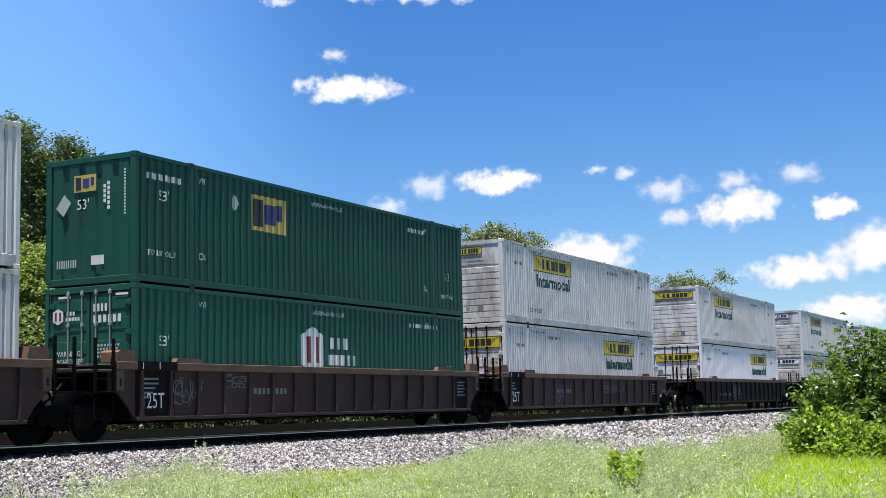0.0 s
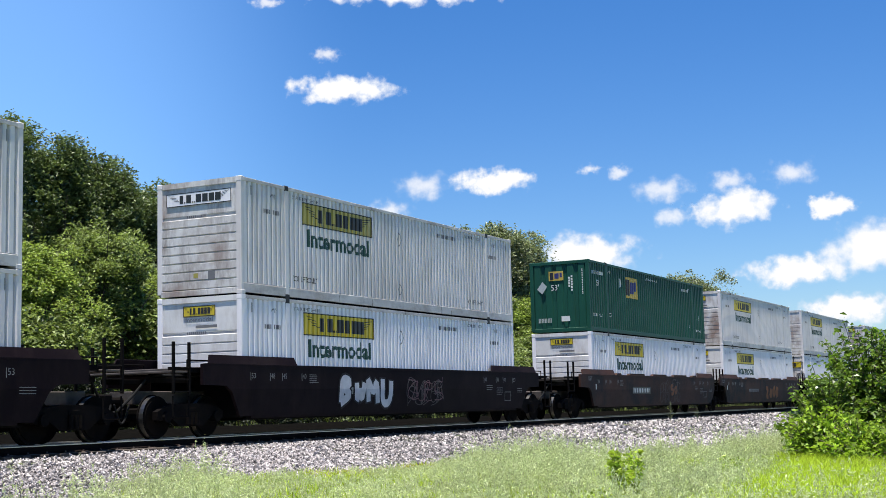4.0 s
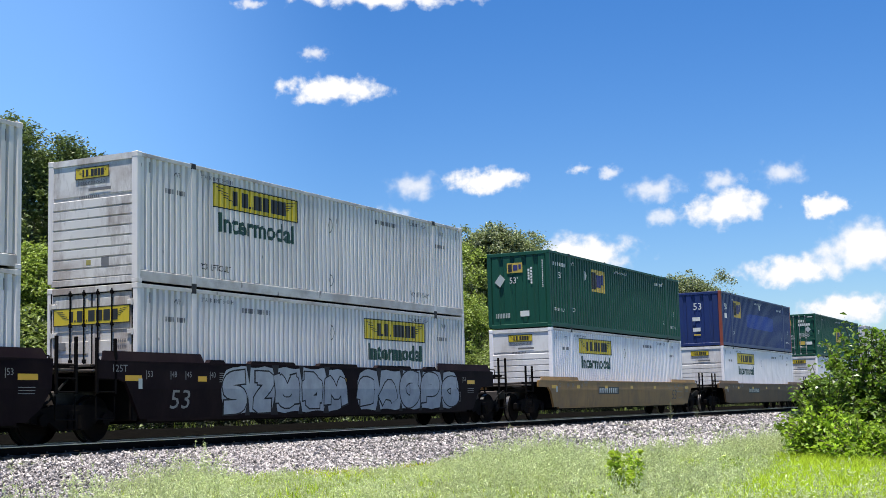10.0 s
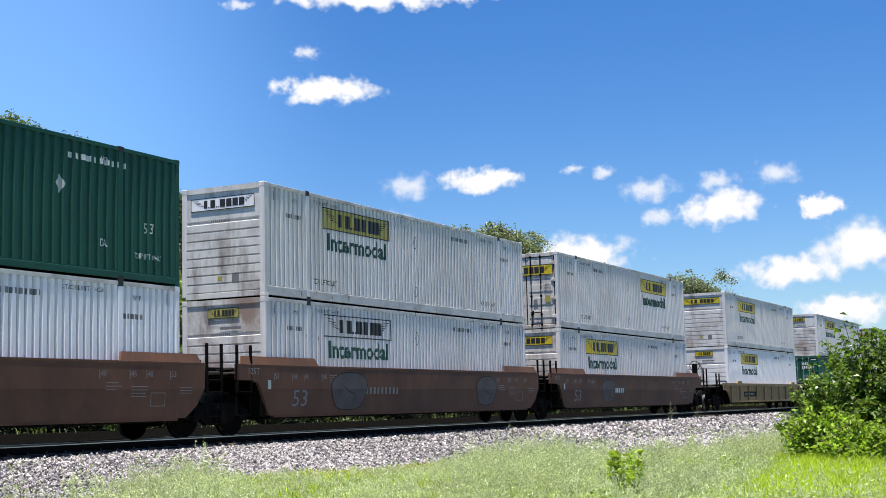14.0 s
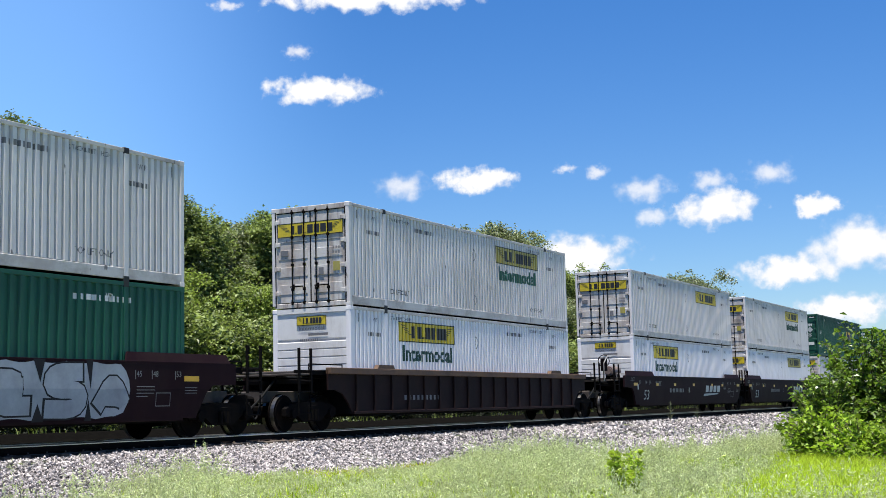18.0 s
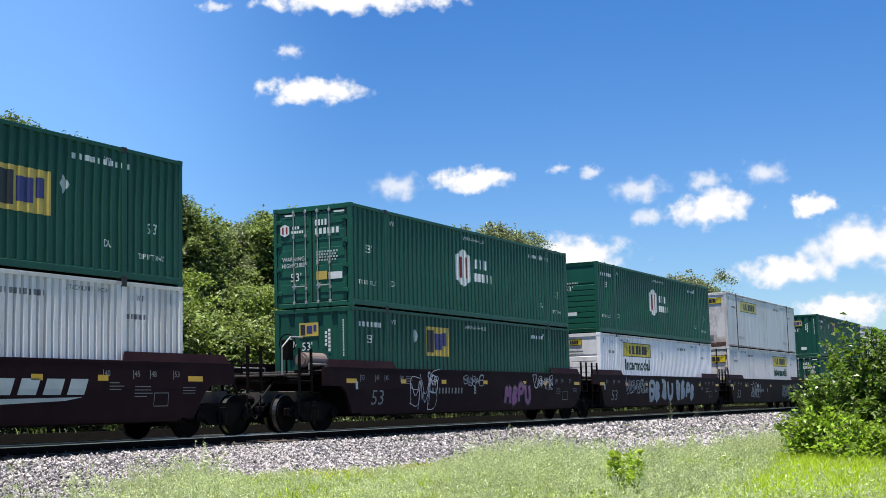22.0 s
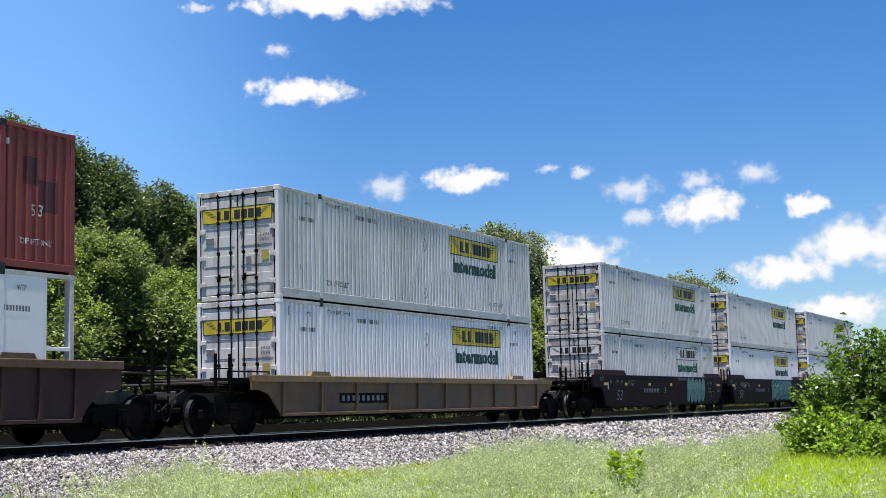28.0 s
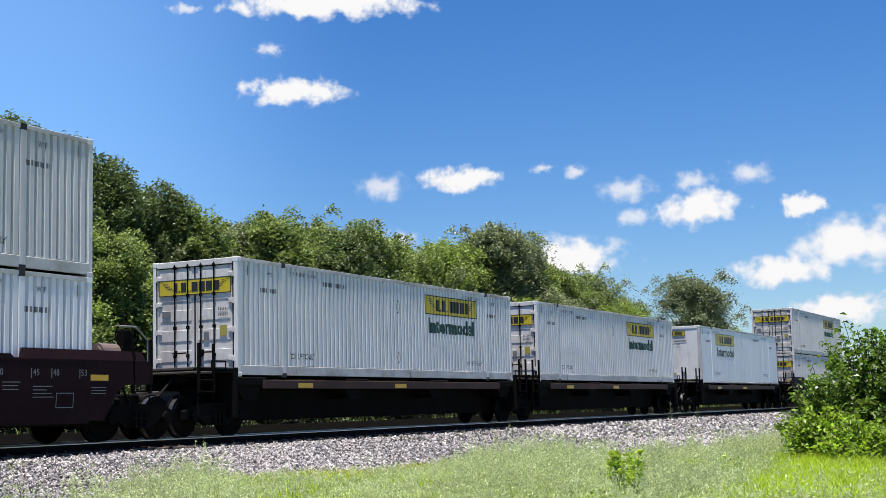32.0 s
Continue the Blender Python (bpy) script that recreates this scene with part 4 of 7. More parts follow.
def line_container(paint, end, brand, posts=None, mark_x=None):
    """Pressed steel containers of the green, blue and red lines. brand: 'square' or 'hexagon', its mark on the side."""
    p = M[paint]
    pp = M[posts] if posts else p
    root = new("shipping_container")
    frame_parts(root, p, pp, WIDE, .2, p)
    front_turn, door_turn = (Matrix.Identity(4), TURN) if end == "front" else (TURN, Matrix.Identity(4))
    banded = brand == "hexagon"                  # its closed end has level ribs, the others' upright ones
    part("front_wall", once(("pfront", paint, banded), lambda: (ribbed_front if banded else pressed_front)(p)), p, root, at=front_turn)
    for z0, z1, nm in ((TALL - .14, TALL - .005, "header"), (.03, .18, "sill")):
        part(nm, once((nm, paint), lambda: made(nm, box(bmesh.new(), -HL, -HL + .10, -HW + .13, HW - .13, z0, z1, .01), p)), p, root, at=front_turn)
    doors(root, p, M["rod_grey"] if brand == "hexagon" or end == "door" else M["steel"], door_turn, end == "door")
    w = WIDE

    def square_mark(x, z, s, lay, nm):
        """A tan square with a black and a blue block."""
        pl = part("line_mark", once((nm, x, z, paint), lambda: made("line_mark", lay(quad(bmesh.new(), x, x + 1.0 * s * 1.68, z, z + s), .0), M["tan"])), M["tan"], root, "tan line mark", at=front_turn if nm == "ef" else door_turn if nm == "ed" else None)
        a = bmesh.new()
        quad(a, x + .12 * s, x + .54 * s, z + .12 * s, z + .88 * s)
        part("mark_block", once((nm, x, z, paint, 1), lambda: made("mark_block", lay(a, .004), M["black"])), M["black"], pl)
        b = bmesh.new()
        quad(b, x + .66 * s, x + 1.16 * s, z + .22 * s, z + .78 * s)
        quad(b, x + 1.26 * s, x + 1.52 * s, z + .36 * s, z + .82 * s)
        part("mark_block", once((nm, x, z, paint, 2), lambda: made("mark_block", lay(b, .004), M["navy"])), M["navy"], pl)

    def hexagon_mark(x, z, s, lay, nm):
        hx = [(x, z + .2 * s), (x + .42 * s, z), (x + .84 * s, z + .2 * s), (x + .84 * s, z + .8 * s), (x + .42 * s, z + s), (x, z + .8 * s)]
        at = front_turn if nm == "ef" else door_turn if nm == "ed" else None
        pl = part("line_mark", once((nm, x, z, "hex"), lambda: made("line_mark", lay(poly(bmesh.new(), hx), .0), M["letter"])), M["letter"], root, "white six-sided line mark", at=at)
        a = bmesh.new()
        quad(a, x + .16 * s, x + .32 * s, z + .24 * s, z + .78 * s)
        quad(a, x + .52 * s, x + .68 * s, z + .24 * s, z + .78 * s)
        part("mark_block", once((nm, x, z, "hexm"), lambda: made("mark_block", lay(a, .004), M["maroon_mark"])), M["maroon_mark"], pl)
        b = bars(bmesh.new(), x + 1.12 * s, x + 1.85 * s, z + .54 * s, z + .78 * s, 3, .75, 4)
        bars(b, x + 1.05 * s, x + 2.25 * s, z + .2 * s, z + .42 * s, 5, .75, 6)
        part("name_blocks", once((nm, x, z, "hexb"), lambda: made("name_blocks", lay(b, .0), M["letter"])), M["letter"], root, at=at)

    def lay_side(bm, l):
        return on_side(bm, w, .005 + l)

    def lay_end(bm, l):
        return on_end(bm, .008 + l)
    if brand == "square":
        square_mark(mark_x or (4.42 if end == "front" else 7.2 if paint != "red" else 7.55), 1.62 if end == "front" else 1.15, .9, lay_side, "s")
        if paint != "blue":
            square_mark(-.45 if end == "front" else -1.0, 2.12, .38, lay_end, "ef" if end == "front" else "ed")
        else:
            for z in (1.36, .8):
                end_quad(root, "data_plate", -.3, .12, z, z + .2, .008, front_turn, "letter", "white data plate")
        if paint != "red":
            diamond(root, 3.72 if end == "front" else 12.3, 2.2 if end == "front" else 1.86, .21, w)
    else:
        hexagon_mark(6.62, .98, 1.28, lay_side, "s")
        hexagon_mark(-1.05, 2.08, .36, lay_end, "ef" if end == "front" else "ed")
    lt = "letter"
    if paint == "red":
        me = made("dark_patch", on_side(quad(quad(bmesh.new(), 14.74, 15.1, 1.72, 2.28), 15.12, 15.65, 1.2, 1.84), w, .004), M["dark_red"])
        part("dark_patch", me, M["dark_red"], root, "dark square patches of newer paint")
        for x0, x1 in ((5.5, 7.4), (9.25, 10.7)):
            part("repainted_patch", made("repainted_patch", on_side(quad(bmesh.new(), x0, x1, 1.0, 2.12), w, .004), M["fresh_red"]), M["fresh_red"], root, "brighter pinkish red patch")
    if paint == "blue":
        side_word(root, "53", .72, 1.95, .36, .34, w, lt)
        me = once("side_plate", lambda: made("data_plate", on_side(quad(bmesh.new(), .72, 1.06, 1.50, 1.76), w, .006), M["letter"]))
        part("data_plate", me, M["letter"], root, "white data plate")
        me = once("top_plate", lambda: made("data_plate", on_side(quad(bmesh.new(), 8.1, 8.42, 2.28, 2.56), w, .006), M["letter"]))
        part("data_plate", me, M["letter"], root, "white data plate")
        me = once("repaint", lambda: made("repainted_patch", on_side(poly(bmesh.new(), [(5.3, 1.22), (5.9, 1.16), (11.1, 1.12), (11.5, 1.25), (11.4, 1.92), (10.2, 1.98), (5.8, 1.95), (5.2, 1.8)]), w, .004), M["fresh_blue"]))
        part("repainted_patch", me, M["fresh_blue"], root, "brighter blue repainted patch")
    else:
        side_word(root, "53'", .82, 1.55 if end == "door" else 1.9, .34, .24, w, lt)
    side_word(root, "53'", 14.95, 1.1, .34, .24, w, lt)
    side_word(root, "WARNING HIGH CUBE", 7.2, 2.55, 1.6, .12, w, lt)
    if paint != "blue":
        side_word(root, "TOP LIFT ONLY", .46, .64, .95, .12, w, lt)
    side_word(root, "TOP LIFT ONLY", 14.6, .52, .95, .12, w, lt)
    side_word(root, "WP", 2.32, 2.47, .24, .15, w, lt)
    side_word(root, "WP", 13.5, 2.47, .24, .15, w, lt)
    side_word(root, "DA", 2.34, .68, .24, .16, w, lt)
    side_word(root, "DA", 13.5, .68, .24, .16, w, lt)
    if end == "front":
        if paint != "blue":
            side_bars(root, .44, 1.66, 2.36, 2.50, 10, w, lt)
        side_bars(root, 12.6, 13.7, 2.42, 2.54, 9, w, lt)
    else:
        side_bars(root, 12.55, 14.4, 2.44, 2.56, 10, w, lt)
    f = .008
    if end == "front" and paint == "blue":
        end_word(root, "53", -.22, 1.96, .44, .36, f, front_turn, lt)
        end_quad(root, "data_plate", -.25, .12, .58, .66, f, front_turn, "tan", "small ochre sticker")
    elif end == "front" and brand == "hexagon":
        end_word(root, "53'", -.16, 1.74, .36, .20, .0, front_turn, lt)
        end_bars(root, -.55, .45, 2.02, 2.09, 14, .0, front_turn, "placard")
        end_quad(root, "data_plate", -.2, .34, .72, .86, .0, front_turn, "letter", "white data plate")
    elif end == "front":
        me = once("ediam", lambda: made("placard", on_end(poly(bmesh.new(), [(-.98, 1.80), (-.76, 1.60), (-.54, 1.90), (-.74, 2.1)]), f), M["placard"]))
        part("placard", me, M["placard"], root, "pale diamond placard", at=front_turn)
        end_word(root, "53'", -.36, 1.72, .34, .24, f, front_turn, lt)
        end_quad(root, "data_plate", .05, .42, .45, .66, f, front_turn, "letter", "white data plate")
        end_bars(root, -.95, -.35, .42, .60, 9, f, front_turn, "placard")
        # a number that runs down the end wall in two columns
        me = once("evert", lambda: made("marking", on_end([quad(b, .40 + .11 * c, .475 + .11 * c, z - .11 * k, z + .08 - .11 * k) for b in [bmesh.new()] for c, n, z in ((0, 4, 2.16), (1, 6, 2.22)) for k in range(n)][-1], f), M["letter"]))
        part("marking", me, M["letter"], root, at=front_turn)
        me = once("evert2", lambda: made("warning_bars", on_end([quad(b, .985, 1.025, 2.50 - .07 * k, 2.545 - .07 * k) for b in [bmesh.new()] for k in range(15)][-1], .002), M["letter"]))
        part("warning_bars", me, M["letter"], root, at=front_turn)
    else:
        end_bars(root, .12, .55, 2.33, 2.50, 4, .0, door_turn, lt)
        end_bars(root, .12, .95, 2.08, 2.25, 6, .0, door_turn, lt, 5)
        end_word(root, "WARNING", -1.0, 1.36, .75, .12, .0, door_turn, lt)
        end_word(root, "HIGH CUBE", -1.0, 1.18, .75, .12, .0, door_turn, lt)
        end_word(root, "53'", -.72, .78, .36, .24, .0, door_turn, lt)
        end_quad(root, "data_plate", .14, .5, .78, 1.02, .0, door_turn, "tan", "ochre data plate")
        end_quad(root, "data_plate", .55, 1.0, .78, .98, .0, door_turn, "letter", "white data plate")
        for k in range(4):
            end_bars(root, .14, .9 - .06 * (k % 2), 1.55 - .08 * k, 1.60 - .08 * k, 8, .0, door_turn, "placard", k)
        if brand == "square":
            me = once("ediam2", lambda: made("placard", on_end(poly(bmesh.new(), [(.55, 1.83), (.76, 1.62), (.97, 1.83), (.76, 2.05)]), .002), M["placard"]))
            part("placard", me, M["placard"], root, "pale diamond placard", at=door_turn)
        for z, y in ((2.66, -.9), (2.66, .75)):
            end_quad(root, "reflector", y, y + .35, z, z + .05, -.0, door_turn, "letter")
    return root


STYLES = {
    "a": (lambda: white_container("front"), "white corrugated container with a small yellow name plate"),
    "ac": (lambda: white_container("front", clean=True), "clean white corrugated container with a yellow name plate"),
    "ab": (lambda: white_container("front", big=True), "white corrugated container with a broad yellow end plate"),
    "aw": (lambda: white_container("front", "white", True, "green"), "white corrugated container with an outlined white name plate"),
    "ay": (lambda: white_container("front", "yellow", True, "black", endface="white_clean"), "white corrugated container with a yellow side plate"),
    "az": (lambda: white_container("front", "olive", True, "black", endface="white_clean"), "dirty white container with a faded yellow side plate"),
    "av": (lambda: white_container("front", "white", False, "green", endface="olive"), "white container with an outlined white side plate"),
    "ao": (lambda: white_container("front", "olive", False, "green", endface="white_clean"), "dirty white container with a faded olive name plate"),
    "d": (lambda: white_container("door"), "white corrugated container with its doors to the front"),
    "dc": (lambda: white_container("door", clean=True), "clean white container with its doors to the front"),
    "dg": (lambda: white_container("door", clean=True, grey=True), "greyish white container with its doors to the front"),
    "dm": (lambda: white_container("door", "olive", word="", clean=True), "clean white container, doors forward, aged name plate"),
    "dn": (lambda: white_container("door", word=""), "white container, doors forward, with a name plate alone"),
    "dw": (lambda: white_container("door", "white", False, "green"), "white container, doors forward, outlined name plate"),
    "do": (lambda: white_container("door", "olive", False, "green"), "dirty white container, doors forward, faded plate"),
    "s": (lambda: white_container("front", big=True, word="", smooth=True), "flat-sided white container with rusty posts"),
    "sd": (lambda: white_container("door", smooth=True, clean=True, recess=.68), "flat-sided white container with its doors forward"),
    "sf": (lambda: white_container("front", smooth=True, clean=True), "flat-sided pale container with a yellow name plate"),
    "E": (lambda: line_container("green", "front", "square"), "dark green corrugated container with a tan square mark"),
    "Ed": (lambda: line_container("green", "door", "square"), "dark green container, doors forward, tan square mark"),
    "Ef": (lambda: line_container("green", "door", "square", None, 10.4), "dark green container, doors forward, tan square mark"),
    "H": (lambda: line_container("hub_green", "front", "hexagon"), "dark green container with a white six-sided mark"),
    "Hd": (lambda: line_container("hub_green", "door", "hexagon"), "dark green container, doors forward, white six-sided mark"),
    "B": (lambda: line_container("blue", "front", "square", "red_post", 2.51), "dark blue container with faded red corner posts"),
    "R": (lambda: line_container("red", "door", "square"), "rust-red corrugated container with a tan square mark"),
}
# upper and lower container of each car
LOADS = ["a a", "E Hd", "a d", "ab dc", "ao ay", "az ac", "E ac", "a ac", "a dc", "a ac", "aw dw", "a d", "E ac", "B ac", "Ed ac", "az av",
         "d ab", "ab ac", "a Hd", "do ac", "dn ac", "d dm", "Ef ab", "Hd E", "H ac", "s d", "E Ef", "az H", "R sd", "d dc", "do dw",
         "d dc", "d dc", "dg", "dg", "sf", "do d"]
RIDERS = []       # every thing that rides on the train, with its place along it at the start, height and axles


def load_train():
    stock = {}
    for i, kinds in enumerate(LOADS):
        names = kinds.split()
        heights = (3.43, 0.51) if len(names) == 2 else (1.41,)
        for kind, z in zip(names, heights):
            if kind not in stock:
                root = STYLES[kind][0]()
                stock[kind] = root
            else:
                root = copy_thing(stock[kind], Matrix.Identity(4))
            where = "upper " if z > 3 else "lower " if z < 1 else "single "
            tagged(root, where + STYLES[kind][1], "container", "containers on the train")
            RIDERS.append((root, SPOT[i] + HL, z, []))


load_train()

# ---- railway cars: origin on the rails below the middle of the load ----
R_WHEEL = 0.48
TOP = {"tall": (1.70, 0.20), "low": (1.44, 0.13)}


def wheelset_mesh():
    bm = cyl(bmesh.new(), (0, -1.0, 0), (0, 1.0, 0), .085, 10)
    for s in (-1, 1):
        cyl(bm, (0, s * .70, 0), (0, s * .82, 0), R_WHEEL, 28)
        cyl(bm, (0, s * .66, 0), (0, s * .70, 0), R_WHEEL + .03, 28)
        cyl(bm, (0, s * .815, 0), (0, s * .835, 0), R_WHEEL - .07, 28)
        cyl(bm, (0, s * .82, 0), (0, s * .87, 0), .13, 12)
        for k in range(3):
            a = k * math.tau / 3
            cyl(bm, (.055 * math.cos(a), s * .86, .055 * math.sin(a)), (.055 * math.cos(a), s * .885, .055 * math.sin(a)), .022, 6)
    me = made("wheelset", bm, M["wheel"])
    me.materials.append(M["tread"])
    for p in me.polygons:
        r = math.hypot(p.center.x, p.center.z)
        if R_WHEEL - .02 < r < R_WHEEL + .02 and abs(p.normal.y) < .5:
            p.material_index = 1
    return me


def side_frame_mesh():
    o = [(-1.22, .42), (-1.22, .60), (-.98, .70), (-.45, .78), (.45, .78), (.98, .70), (1.22, .60), (1.22, .42), (.98, .40), (.80, .50), (.42, .26),
         (-.42, .26), (-.80, .50), (-.98, .40)]
    bm = prism(bmesh.new(), o, -1.09, -.95)
    for x in (-.16, 0, .16):
        cyl(bm, (x, -1.13, .30), (x, -1.13, .58), .055, 8)
    for x in (-.915, .915):
        cyl(bm, (x, -1.16, R_WHEEL), (x, -.95, R_WHEEL), .13, 12)
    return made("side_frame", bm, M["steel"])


def bolster_mesh():
    bm = box(bmesh.new(), -.2, .2, -1.1, 1.1, .48, .70, .03)
    cyl(bm, (0, 0, .7), (0, 0, .86), .25, 14)
    return made("bolster", bm, M["steel"])


def truck(root, x):
    for k in (-.915, .915):
        part("wheelset", once("wheelset", wheelset_mesh), M["wheel"], root, at=Matrix.Translation((x + k, 0, R_WHEEL)))
    sf = once("side_frame", side_frame_mesh)
    part("side_frame", sf, M["steel"], root, at=Matrix.Translation((x, 0, 0)))
    part("side_frame", sf, M["steel"], root, at=Matrix.Translation((x, 0, 0)) @ TURN)
    part("bolster", once("bolster", bolster_mesh), M["steel"], root, at=Matrix.Translation((x, 0, 0)))


def end_gear(root, s, paint, reach, fancy, top):
    """The platform, sill, coupler, steps and rails beyond the load. s: +1 or -1 along the train; reach: to the coupling."""
    m = Matrix.Diagonal((s, 1, 1, 1))

    def turned(bm, y_flip):
        bmesh.ops.transform(bm, matrix=m @ Matrix.Diagonal((1, -1 if y_flip else 1, 1, 1)), verts=bm.verts)
        bmesh.ops.recalc_face_normals(bm, faces=bm.faces)
        return bm

    def gear(name, key, make, material, label="", y_flip=False):
        k = (key, s, y_flip, round(reach, 2), material.name, top)
        if k not in SHARED:
            SHARED[k] = made("gear", turned(make(), y_flip), material)
        part(name, SHARED[k], material, root, label)
    z = top
    gear("centre_sill", "sill", lambda: box(bmesh.new(), HL - .3, HL + reach - .75, -.33, .33, .78, 1.08, .02), M["deck"])
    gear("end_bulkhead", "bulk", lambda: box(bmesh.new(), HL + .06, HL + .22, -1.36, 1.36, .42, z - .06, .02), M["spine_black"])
    gear("coupler", "coup", lambda: box(box(cyl(bmesh.new(), (HL + reach - .8, 0, .86), (HL + reach - .28, 0, .86), .10, 10), HL + reach - .3, HL + reach - .02, -.17, .12, .70, 1.02, .03),
                                        HL + reach - .12, HL + reach + .06, .02, .2, .72, 1.0, .03), M["steel"], "worn steel knuckle coupler")
    gear("platform", "plat", lambda: box(box(bmesh.new(), HL + .2, HL + 1.5, -1.3, 1.3, z - .12, z - .06, .01), HL + reach - 1.45, HL + reach - .75, -1.4, 1.4, z - .22, z - .17, .01), M["deck"])
    gear("brake_pipe", "pipe", lambda: tube(bmesh.new(), [(HL + .3, -.62, z - .25), (HL + reach - 1.0, -.62, z - .25), (HL + reach - .55, -.5, .95), (HL + reach - .2, -.35, .62), (HL + reach - .02, -.2, .56)], .03, 7), M["rubber"])
    for yf in (False, True):
        gear("end_beam", "beam", lambda: box(box(bmesh.new(), HL + .2, HL + reach - .9, -1.30, -1.22, z - .20, z - .08, .01), HL + 1.2, HL + reach - .9, -.72, -.62, z - .42, z - .30, .01), M["steel"], "", yf)

        def ladder():
            a, b = HL + reach - 1.42, HL + reach - .86
            bm = bmesh.new()
            for x in (a, b):
                box(bm, x - .032, x + .032, -1.45, -1.39, 1.0, z + .48, .006)
            for k in range(3):
                tube(bm, [(a, -1.43, 1.04 + .27 * k), (b, -1.43, 1.04 + .27 * k)], .016)
            return bm
        gear("ladder", "ladder", ladder, M["steel"], "dark steel end ladder with side rails", yf)

        def rail():
            return tube(bmesh.new(), [(HL + .5, -1.3, z - .1), (HL + .5, -1.3, z + .08), (HL + reach - 1.5, -1.3, z + .08), (HL + reach - 1.5, -1.3, z - .15)], .018)
        gear("grab_rail", "rail", rail, M["bright" if fancy else "steel"], "", yf)

        def step():
            a, b = HL + reach - 1.42, HL + reach - .86
            return tube(bmesh.new(), [(a, -1.40, .95), (a, -1.40, .48), (b, -1.40, .48), (b, -1.40, .95)], .02)
        gear("sill_step", "step", step, M["steel"], "", yf)

    def hose():
        pts = []
        for k in range(9):
            a = k / 8 * math.pi
            pts.append((HL + reach - .55 + .5 * k / 8, -.42, .78 - .42 * math.sin(a)))
        return tube(bmesh.new(), pts, .026, 7)
    gear("air_hose", "hose", hose, M["rubber"])
    if fancy:
        gear("air_tank", "tank", lambda: cyl(cyl(bmesh.new(), (HL + .75, -.75, z + .22), (HL + 1.75, -.75, z + .22), .20, 18), (HL + .7, -.75, z + .22), (HL + 1.8, -.75, z + .22), .14, 18), M["pink_tank"], "faded cylindrical air tank")
        gear("tank_cradle", "cradle", lambda: box(box(bmesh.new(), HL + .9, HL + 1.0, -.95, -.55, z - .1, z + .06, .01), HL + 1.5, HL + 1.6, -.95, -.55, z - .1, z + .06, .01), M["steel"])
        gear("brake_wheel", "bwheel", lambda: [tube(b, [(HL + reach - 1.1, -.9 + .25 * math.cos(k * math.tau / 12), z + .62 + .25 * math.sin(k * math.tau / 12)), (HL + reach - 1.1, -.9 + .25 * math.cos((k + 1) * math.tau / 12), z + .62 + .25 * math.sin((k + 1) * math.tau / 12))], .018) for b in [bmesh.new()] for k in range(12)][-1], M["steel"])
        gear("brake_stand", "bstand", lambda: box(tube(bmesh.new(), [(HL + reach - 1.05, -.9, z - .2), (HL + reach - 1.05, -.9, z + .62)], .03), HL + reach - 1.25, HL + reach - .95, -1.0, -.8, z + .2, z + .72, .02), M["steel"])
        gear("hand_rail", "hrail", lambda: tube(bmesh.new(), [(HL + reach - .55, -1.1, z - .2), (HL + reach - .55, -1.1, z + .50), (HL + reach - .95, -1.1, z + .78), (HL + reach - 1.5, -1.1, z + .78)], .022), M["bright"], "worn pale handrail")


BEND = 1.10


def bend(bm):
    """Smooth car sides fold inwards below a level line."""
    bmesh.ops.bisect_plane(bm, geom=bm.verts[:] + bm.edges[:] + bm.faces[:], plane_co=(0, 0, BEND), plane_no=(0, 0, 1))
    for v in bm.verts:
        if v.co.z < BEND:
            v.co.y += .075 * (BEND - v.co.z)
    return bm


def smooth_side(paint, low, left, right):
    """A flat car side with raised ends; a free end slopes up over the truck, a joint end drops straight."""
    top, up = TOP["low" if low else "tall"]

    def ending(free, front):
        if free:
            return [(HL + .25, .45), (HL + .61, 1.02), (HL + .85, 1.18), (HL + 1.75, 1.2), (HL + 1.75, top - .02), (HL + 1.55, top + up), (HL - 2.15, top + up), (HL - 2.3, top)]
        if front:
            return [(HL + .02, .45), (HL + .30, .88), (HL + .55, 1.25), (HL + .8, 1.31), (HL + 1.42, 1.32), (HL + 1.42, top + up - .04), (HL + 1.3, top + up), (HL - 2.15, top + up), (HL - 2.3, top)]
        return [(HL + .05, .45), (HL + .45, .72), (HL + .70, 1.1), (HL + .74, top + up - .03), (HL + .6, top + up), (HL - 2.15, top + up), (HL - 2.3, top)]
    o = ending(right, False) + [(-x, z) for x, z in ending(left, True)[::-1]]
    bm = prism(bmesh.new(), [(x, min(z, top)) for x, z in o if z <= top + up - .035 or abs(x) > HL], -1.45, -1.37)
    return made("car_side", bend(bm), paint)


